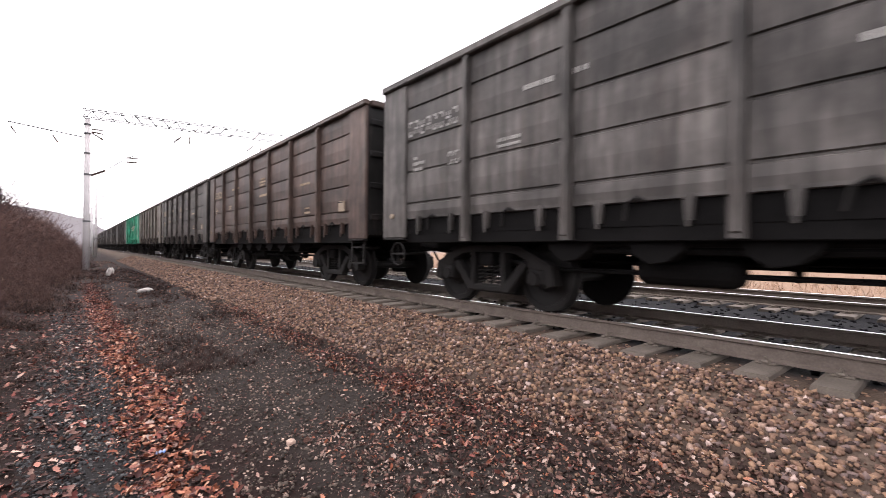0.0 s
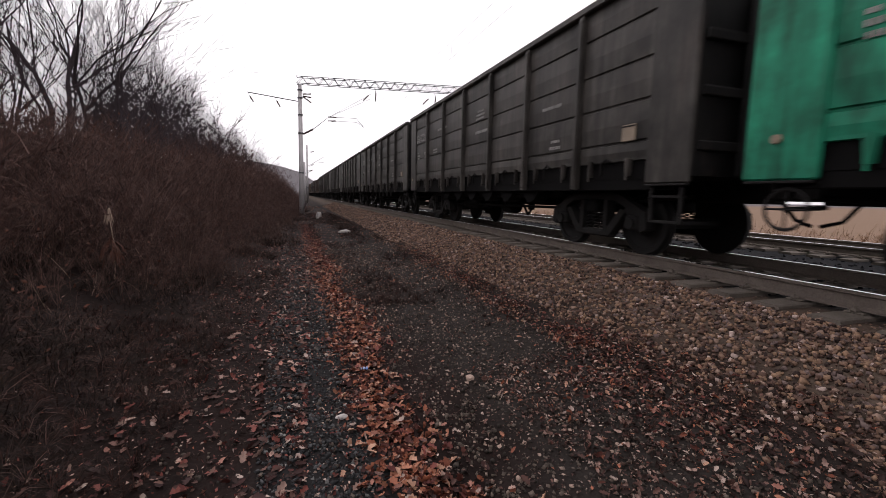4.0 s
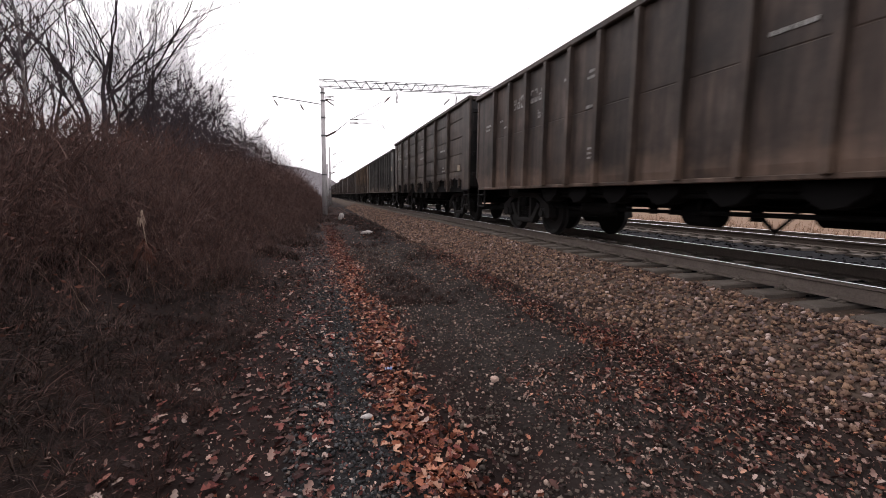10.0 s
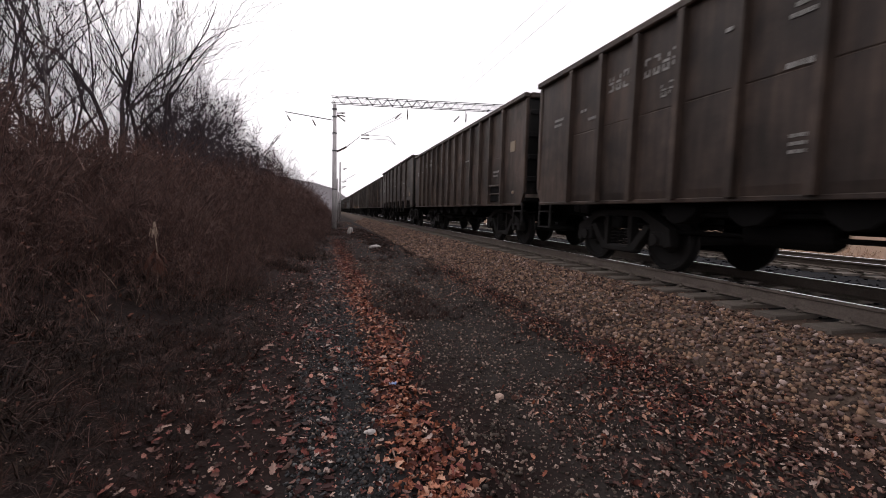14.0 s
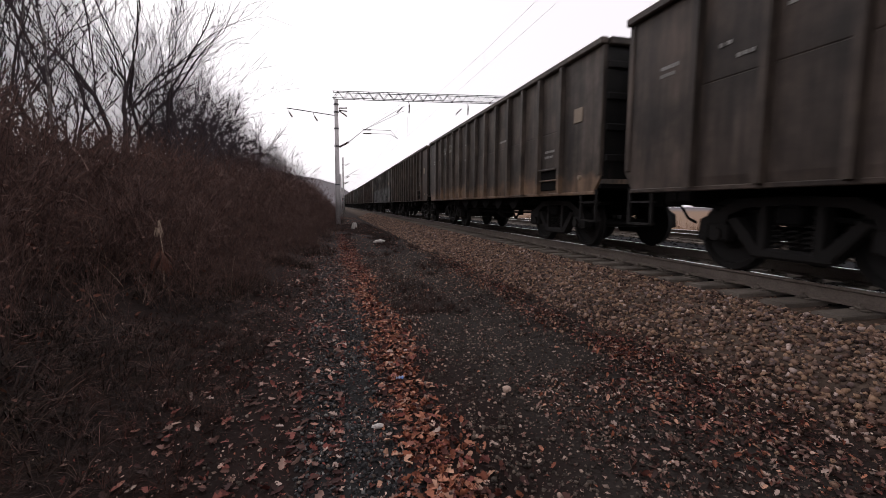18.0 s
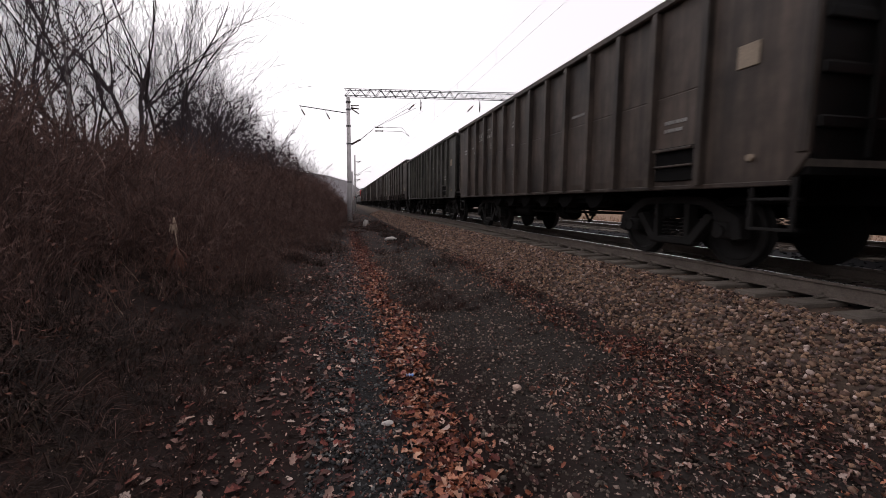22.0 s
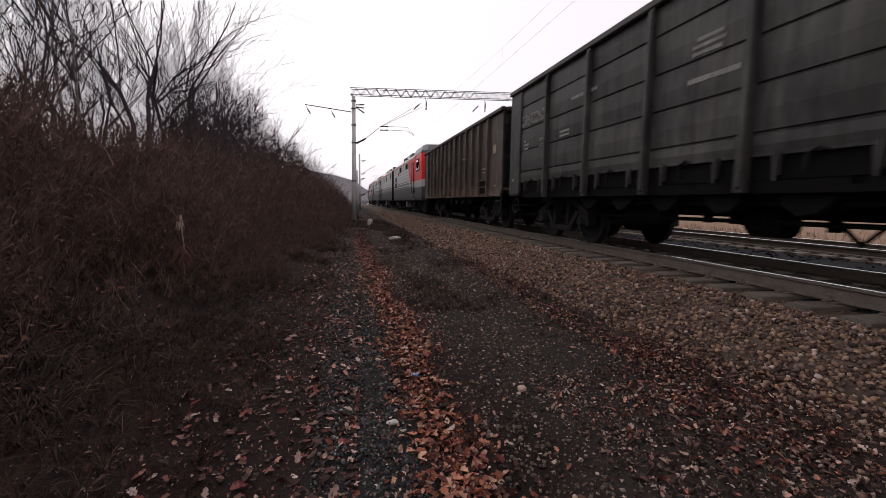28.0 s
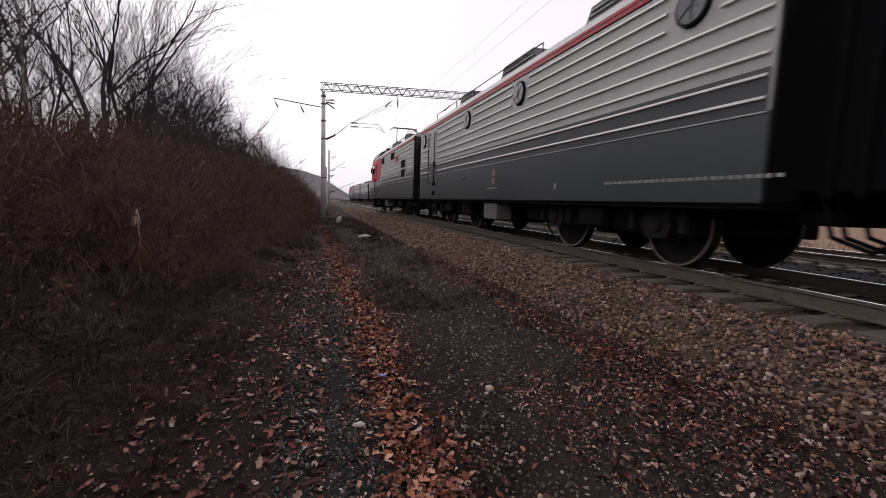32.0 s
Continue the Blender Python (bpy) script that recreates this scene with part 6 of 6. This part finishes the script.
def withered_plant(x, y):
    """One stalk with a pale seed head and a skirt of hanging brown leaves."""
    g = thing("withered_plant", "withered plant with a pale seed head and hanging brown leaves", "dead plant", at=(x, y, ground_z(x, y)))
    part("stalk", Shape().tube([(0, 0, -0.05), (0.03, 0.01, 0.5), (-0.02, 0.0, 1.02)], [0.012, 0.01, 0.006], 6), M_STRAW, g, "pale dry stalk")
    r_ = random.Random(4)
    for k in range(9):
        a, h = r_.uniform(0, 6.28), r_.uniform(0.9, 1.05)
        c, sn = math.cos(a), math.sin(a)
        part("seed_tuft", Shape().tube([(-0.02, 0, h - 0.05), (-0.02 + 0.03 * c, 0.03 * sn, h + 0.01), (-0.02 + 0.06 * c, 0.06 * sn, h - 0.12)], [0.008, 0.013, 0.004], 5), M_STRAW, g, "pale seed tuft")
    for k in range(14):
        a, h, ln = r_.uniform(0, 6.28), r_.uniform(0.45, 0.72), r_.uniform(0.22, 0.4)
        c, sn = math.cos(a), math.sin(a)
        w = 0.035
        v = [(0, 0, h), (0.1 * c - w * sn, 0.1 * sn + w * c, h - ln * 0.4), (0.1 * c + w * sn, 0.1 * sn - w * c, h - ln * 0.4), (0.13 * c, 0.13 * sn, h - ln * 0.45), (0.17 * c, 0.17 * sn, h - ln)]
        part("hanging_leaf", Shape().add(v, [(0, 1, 3), (0, 3, 2), (1, 4, 3), (3, 4, 2)]), M_CLING, g)


def reeds():
    s = []
    for _ in range(3200):
        y, x = rng.uniform(-6, 80), 15.8 + 24 * rng.random() ** 1.6
        s.append((x, y, ground_z(x, y) - 0.03, rng.uniform(0, 6.28), rng.normal(0, 0.12), rng.uniform(0, 6.28), rng.uniform(0.5, 1.3)))
    scatter("reeds", [weed_model(0, 5, 0.012, 0.3) for _ in range(3)] + [tuft_model(0, 12) for _ in range(3)], s, [M_REED], "straw-coloured dry reeds in the field beyond the tracks", "reeds")


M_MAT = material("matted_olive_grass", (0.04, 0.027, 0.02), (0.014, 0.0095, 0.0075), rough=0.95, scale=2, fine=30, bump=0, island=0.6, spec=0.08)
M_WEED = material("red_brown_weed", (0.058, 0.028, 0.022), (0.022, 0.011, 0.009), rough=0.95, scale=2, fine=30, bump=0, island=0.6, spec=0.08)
M_CLING = material("withered_leaf", (0.125, 0.05, 0.032), (0.055, 0.023, 0.016), rough=0.85, scale=8, fine=60, bump=0, island=0.6)
brush()
reeds()
withered_plant(-2.4, 7.5)

# ---- trees ----


def grow(trunk, crown, p, d, length, r, depth, r_, spread_, lift, deep, fine, forks=(6, 5, 5, 4, 3)):
    """One limb that bends and forks; the fine ends go into the crown."""
    pts, rad = [p], [r]
    n = 5 if depth < 2 else 3 if depth < 3 else 2 if depth < 4 else 1
    for i in range(n):
        d = (d + Vector((r_.gauss(0, 0.16), r_.gauss(0, 0.16), r_.gauss(0.0, 0.10) + lift))).normalized()
        p = p + d * length / n
        pts.append(p)
        rad.append(max(r * (1 - 0.5 * (i + 1) / n), fine * 0.75))
    (trunk if depth < 1 else crown).tube(pts, rad, 7 if depth == 0 else 5 if depth == 1 else 3, cap=False)
    if depth >= deep:
        return
    kids = forks[depth]
    for k in range(kids):
        t = 1.0 if k == 0 else r_.uniform(0.5 if depth == 0 else 0.25, 0.98)
        i = min(int(t * n), n - 1)
        q = pts[i].lerp(pts[i + 1], t * n - i)
        side = d.orthogonal().normalized()
        side.rotate(Matrix.Rotation(r_.uniform(0, 2 * math.pi), 3, d))
        nd = (d * r_.uniform(0.6, 1.0) + side * spread_ * 0.86 ** depth * r_.uniform(0.6, 1.2) + Vector((0, 0, 0.12))).normalized()
        if k == 0:
            nd = (d + side * 0.3).normalized()
        grow(trunk, crown, q, nd, length * r_.uniform(0.45, 0.72), max(rad[i] * r_.uniform(0.42, 0.66), fine), depth + 1, r_, spread_, lift, deep, fine, forks)


def tree(seed, height, radius, stems, spread_, lift, bark, label, first=0.44, deep=4, name="bare_tree", fine=0.0055, forks=(6, 5, 5, 4, 3)):
    r_ = random.Random(seed)
    t = thing(name, label, "tree", "bare trees behind the bank")
    crown = Shape()
    for k in range(stems):
        trunk = Shape()
        w = 0.13 if stems > 1 else 0.05
        d = Vector((r_.gauss(0, w), r_.gauss(0, w), 1)).normalized()
        grow(trunk, crown, Vector((0.2 * r_.gauss(0, 1) if stems > 1 else 0, 0.2 * r_.gauss(0, 1) if stems > 1 else 0, -0.3)), d, height * first * r_.uniform(0.9, 1.1), radius * r_.uniform(0.8, 1), 0, r_, spread_, lift, deep, fine, forks)
        part("trunk", trunk.mesh("trunk", bark, True), bark, t)
    part("crown", crown.mesh("crown", M_BARK), M_BARK, t, "leafless crown of fine twigs")
    return t


def woods():
    kinds = [tree(21, 13.5, 0.115, 2, 0.58, 0.05, M_BARK, "bare many-stemmed dark oak behind the bank", fine=0.007, forks=(5, 4, 4, 3)),
             tree(22, 13.0, 0.11, 2, 0.62, 0.04, M_BARK, "bare spreading dark tree behind the bank", fine=0.007, forks=(5, 4, 4, 3)),
             tree(23, 13.0, 0.085, 1, 0.5, 0.06, M_BARK_PALE, "slim bare birch with pale bark", 0.55, fine=0.006, forks=(7, 4, 3, 3)),
             tree(24, 10.5, 0.07, 1, 0.55, 0.05, M_BARK, "slim bare young tree with dark bark", 0.55, fine=0.0065, forks=(7, 4, 3, 3)),
             tree(25, 8.5, 0.11, 3, 0.9, 0.02, M_BARK, "low bare tree with a rounded crown", fine=0.011, forks=(5, 5, 4, 3)),
             tree(26, 5.5, 0.035, 1, 0.6, 0.06, M_BARK, "thin bare sapling at the wood's edge", 0.6, 3, "bare_sapling"),
             tree(27, 8.5, 0.11, 3, 1.1, 0.0, M_BARK, "dense bare tree with a rounded crown of twigs", deep=3, fine=0.014, forks=(7, 6, 5))]
    spots = [(0, -7.4, 19.0, 0.2, 1.0), (1, -6.4, 20.8, 1.4, 1.05), (2, -8.8, 18.2, 0.5, 1.0), (2, -10.4, 19.5, 2.5, 0.95), (3, -8.6, 17.2, 3.0, 1.0), (3, -9.8, 21.5, 1.0, 1.05), (3, -11.2, 20.0, 2.0, 1.0)]
    r_ = random.Random(5)
    for i in range(9):
        a, dist = radians(-34 + 19 * i / 8 + r_.uniform(-0.8, 0.8)), r_.uniform(18, 36)
        spots.append((r_.choice((2, 3, 3, 3, 4)) if i < 5 else 3, dist * math.sin(a), dist * math.cos(a), r_.uniform(0, 6.28), r_.uniform(0.75, 1.05)))
    for i in range(20):
        y = 24 + 34 * (i / 24) ** 1.1 + r_.uniform(-1.5, 1.5)
        x = brush_edge(y) - r_.uniform(5.5, 8.0) - r_.uniform(0, 8)
        spots.append((r_.choice((0, 1, 3, 4, 4, 3)), x, y, r_.uniform(0, 6.28), r_.uniform(0.72, 0.98)))
    for i in range(46):
        y = 9 + 50 * (i / 46) ** 1.3 + r_.uniform(-1, 1)
        x = brush_edge(y) - r_.uniform(4.2, 9.0)
        spots.append((5, x, y, r_.uniform(0, 6.28), r_.uniform(0.6, 1.1)))
    spots += [(6, -8.6, 41.0, 0.3, 1.5), (6, -8.0, 45.0, 2.1, 1.5), (6, -7.4, 50.5, 4.0, 1.4), (6, -6.8, 57.0, 1.1, 1.25), (6, -6.2, 64.0, 5.0, 1.1), (6, -10.0, 38.0, 3.3, 1.4)]
    # unseen trees behind the camera, added to block light from the near-facing ends
    for i in range(12):
        spots.append((r_.choice((0, 1, 4, 3)), r_.uniform(-14, 1.5), -9 - 2.2 * i, r_.uniform(0, 6.28), r_.uniform(0.8, 1.0)))
    used = set()
    for k, x, y, a, s in spots:
        m = pose(x, y, ground_z(x, y), 0, 0, math.degrees(a))
        ob = copy_thing(kinds[k], m) if k in used else kinds[k]
        used.add(k)
        ob.matrix_basis = m @ Matrix.Scale(s, 4)


woods()

# ---- portal, masts and wires ----


def insulator(path):
    s = Shape()
    a, b = Vector(path[0]), Vector(path[1])
    n = 7
    pts = [a.lerp(b, i / (2 * n)) for i in range(2 * n + 1)]
    return s.tube(pts, [0.03 if i % 2 == 0 else 0.075 for i in range(2 * n + 1)], 8)


def portal():
    py, mx = 37.0, 1.08
    ax, ay = math.cos(radians(-9.5)), math.sin(radians(-9.5))
    g = thing("catenary_portal", "concrete and lattice steel portal carrying the overhead wires", "overhead line portal")
    part("mast", Shape().tube([(mx, py, -1.3), (mx, py, 3.0), (mx, py, 9.2)], [0.21, 0.185, 0.14], 14), M_CONCRETE, g, "tapered concrete mast", True)
    for z in (2.4, 5.5, 6.9, 8.2, 8.8):
        part("clamp_band", Shape().tube([(mx, py, z), (mx, py, z + 0.09)], 0.205, 14), M_GALV, g)
    ex, ey = mx + 26 * ax, py + 26 * ay
    part("far_mast", Shape().tube([(ex, ey, -2.0), (ex, ey, 9.2)], [0.21, 0.14], 12), M_CONCRETE, g, "tapered concrete mast", True)
    at = lambda u, v, z: (mx + u * ax - v * ay, py + u * ay + v * ax, z)
    for v in (-0.25, 0.25):
        for z in (9.30, 9.82):
            part("chord", Shape().tube([at(-0.25, v, z), at(26.2, v, z)], 0.032, 4), M_GALV, g)
    i, u = 0, -0.2
    while u < 26:
        for v in (-0.25, 0.25):
            z0, z1 = (9.30, 9.82) if i % 2 == 0 else (9.82, 9.30)
            part("lattice_bar", Shape().tube([at(u, v, z0), at(u + 0.4, v, z1)], 0.028, 4), M_GALV, g)
        for z in (9.30, 9.82):
            part("cross_bar", Shape().tube([at(u, -0.25, z), at(u, 0.25, z)], 0.02, 4), M_GALV, g)
        u += 0.4
        i += 1
    part("feeder_arm", Shape().tube([(mx, py, 7.95), (-2.7, py, 8.33)], 0.035, 6), M_GALV, g, "steel arm for the feeder wires")
    for x, z in ((-2.62, 8.30), (-0.72, 8.10)):
        part("hanger", Shape().tube([(x, py, z), (x + 0.1, py, z - 0.28)], 0.02, 5), M_WIRE, g)
        part("insulator", insulator(((x + 0.1, py, z - 0.26), (x + 0.33, py, z - 0.66))), M_INSUL, g)
    for z, dz in ((8.55, 0.06), (8.40, -0.06), (8.36, -0.42)):
        part("insulator", insulator(((mx + 0.2, py, z), (mx + 0.85, py, z + dz))), M_INSUL, g)
    for z, e in ((5.52, 0.0), (5.46, 0.06)):
        part("insulator", insulator(((mx + 0.2, py, z), (mx + 0.95, py, z + 0.42))), M_INSUL, g)
        part("stay_tube", Shape().tube([(mx + 0.95, py, z + 0.42), (3.2, py, 6.9), (6.65, py, 9.05 - e * 6)], 0.014, 5), M_GALV, g)
    part("stay_wire", Shape().tube([(3.0, py, 6.95), (6.55, py, 9.35)], 0.007, 4), M_WIRE, g)
    for z in (6.98, 6.68):
        part("insulator", insulator(((3.2, py, z - 0.03), (3.85, py, z))), M_INSUL, g)
        part("steady_arm", Shape().tube([(3.85, py, z), (5.45, py, z + 0.02), (6.05, py, 6.35)], 0.016, 5), M_GALV, g)
    for u in (5.75, 10.6):
        part("hanger", Shape().tube([at(u, 0, 9.3), at(u + 0.12, 0, 8.98)], 0.025, 5), M_WIRE, g)
        part("insulator", insulator((at(u + 0.12, 0, 8.98), at(u + 0.1, 0, 8.3))), M_INSUL, g)
        part("insulator", insulator((at(u - 0.9, 0, 8.3), at(u - 0.45, 0, 8.75))), M_INSUL, g)


portal()


def mast(x, y, h):
    g = thing("catenary_mast", "concrete mast with insulator brackets beside the line", "overhead line mast")
    part("pole", Shape().tube([(x, y, -1.2), (x, y, h)], [0.2, 0.13], 12), M_CONCRETE, g, "", True)
    for z in (h - 1.2, h - 3.4):
        part("bracket", Shape().tube([(x, y, z), (x + 1.0, y, z + 0.15)], 0.03, 5), M_GALV, g)
        part("insulator", insulator(((x + 0.4, y, z - 0.2), (x + 1.1, y, z + 0.2))), M_INSUL, g)
    part("cantilever", Shape().tube([(x, y, h - 3.6), (6.0, y, h - 1.9)], 0.03, 5), M_GALV, g)
    part("steady_arm", Shape().tube([(x + 1.6, y, h - 2.9), (6.0, y, h - 2.8)], 0.02, 5), M_GALV, g)


mast(3.25, 79, 9.0)
mast(2.2, 62, 5.0)
mast(3.4, 132, 9.0)


def wires():
    for x, where in ((TRACK, "near"),):
        w = thing("overhead_wire", "dark contact and messenger wires above the %s track" % where, "overhead wire")
        part("contact_wire", Shape().tube([(x + beside(-60), -60, 6.3), (x + beside(300), 300, 6.3)], 0.0034, 5), M_WIRE, w)
        pts = []
        for k in range(-2, 5):
            for j in range(10):
                u = j / 10
                pts.append((x + beside(37 + 50 * (k + u)), 37 + 50 * (k + u), 6.88 + 1.1 * (2 * u - 1) ** 2))
        part("messenger_wire", Shape().tube(pts, 0.0034, 5), M_WIRE, w)
        for k in range(-8, 26):
            y = -13 + 6.0 * k
            u = ((y - 37) / 50) % 1
            part("dropper", Shape().tube([(x + beside(y), y, 6.3), (x + beside(y), y, 6.88 + 1.1 * (2 * u - 1) ** 2)], 0.003, 4), M_WIRE, w)


wires()

# ---- small things on the ground ----


def lump(name, at, size, mat, label, category, seed, flat=0.6):
    r_ = np.random.default_rng(seed)
    bm = bmesh.new()
    bmesh.ops.create_icosphere(bm, subdivisions=2, radius=1.0)
    for v in bm.verts:
        k = 1 + 0.28 * noise.noise(v.co * 1.7 + Vector((seed, 0, 0)))
        v.co = Vector((v.co.x * size[0] * k, v.co.y * size[1] * k, v.co.z * size[2] * k))
    me = bpy.data.meshes.new(name)
    bm.to_mesh(me)
    bm.free()
    me.materials.append(mat)
    ob = new(name, me)
    ob.location = (at[0], at[1], ground_z(*at) + size[2] * flat)
    ob.rotation_euler = (0.1, 0.15, r_.uniform(0, 3))
    tagged(ob, label, category)


lump("stone", (1.62, 3.62), (0.05, 0.038, 0.03), M_STONE_DARK, "grey stone lying on the gravel path", "stone", 3)
lump("stone", (0.38, 3.22), (0.045, 0.03, 0.022), M_CHALK, "small pale stone lying on the path", "stone", 4)
lump("white_rock", (2.35, 19.6), (0.3, 0.16, 0.11), M_CHALK, "white rock lying beside the path", "rock", 5)
lump("white_rock", (1.9, 30.5), (0.16, 0.12, 0.28), M_CHALK, "white marker stone near the mast foot", "marker stone", 8, 0.8)
lump("white_rock", (2.2, 33.0), (0.12, 0.10, 0.22), M_CHALK, "white marker stone near the mast foot", "marker stone", 9, 0.8)


def wrapper():
    s = Shape()
    n = 8
    p = [(0.07 * (i / n - 0.5), e * 0.022, 0.012 * math.sin(i * 1.9 + e)) for i in range(n + 1) for e in (-1, 1)]
    p += [(a, b, c + 0.006) for a, b, c in p]
    m = 2 * (n + 1)
    for i in range(n):
        s.f += [(2 * i, 2 * i + 1, 2 * i + 3, 2 * i + 2), (m + 2 * i, m + 2 * i + 2, m + 2 * i + 3, m + 2 * i + 1)]
    s.v = p
    ob = solid("wrapper", s, M_LITTER, "crumpled blue and white wrapper among orange leaves", "litter")
    ob.location = (0.70, 4.12, ground_z(0.70, 4.12) + 0.035)


wrapper()

# ---- motion ----
# metres by which the train lags or leads a steady roll, at each second
SWAY = [(0, -0.1), (1, 0.1), (2, 0.22), (3, 0.05), (6, -0.45), (7, -0.27), (8, -0.22), (9, -0.3), (10, -0.4), (11, -0.4), (12, -0.25), (13, -0.3), (14, -0.42), (15, -0.22), (18, 0), (20, 0),
        (21, 0.18), (22, 0.06), (23, 0.08), (24, 0.28), (25, 0.22), (28, 0.05), (29, 0.08), (30, 0), (31, -0.08), (32, -0.16)]


def spin(thing_, start, end, speed):
    """Turns the wheels of a thing while it is near."""
    start, end = max(0.0, start), min(32.0, end)
    if end <= start:
        return
    for axle in [ob for ob in thing_.children_recursive if ob.name.startswith("wheelset")]:
        at = axle.location.copy()
        step = 0.04 if at.z < 0.55 else 0.055
        times = [start + step * i for i in range(int((end - start) / step) + 1)]
        rows = [(t, pose(at.x, at.y, at.z, math.degrees(speed * (t - start) / at.z), 0, 0)) for t in times]
        if times[0] > 0.05:
            rows.insert(0, (0.0, rows[0][1]))
        if times[-1] < 31.95:
            rows.append((32.0, rows[-1][1]))
        walk(axle, rows)


def motions():
    """The freight train rolls past at a steady speed, the other locomotive passes it behind, and their wheels turn while they are near."""
    for ob, y in MOVERS:
        walk(ob, [(t, on_line(TRACK, y - SPEED * t + d)) for t, d in SWAY])
        spin(ob, (y - 34.0) / SPEED, (y + 5.0) / SPEED, SPEED)
    for ob, y in PASSING:
        walk(ob, [(t, on_line(TRACK_FAR, y + PASS_SPEED * t)) for t in (0.0, 16.0, 32.0)])
        spin(ob, (-y - 12.0) / PASS_SPEED, (-y + 45.0) / PASS_SPEED, -PASS_SPEED)


motions()
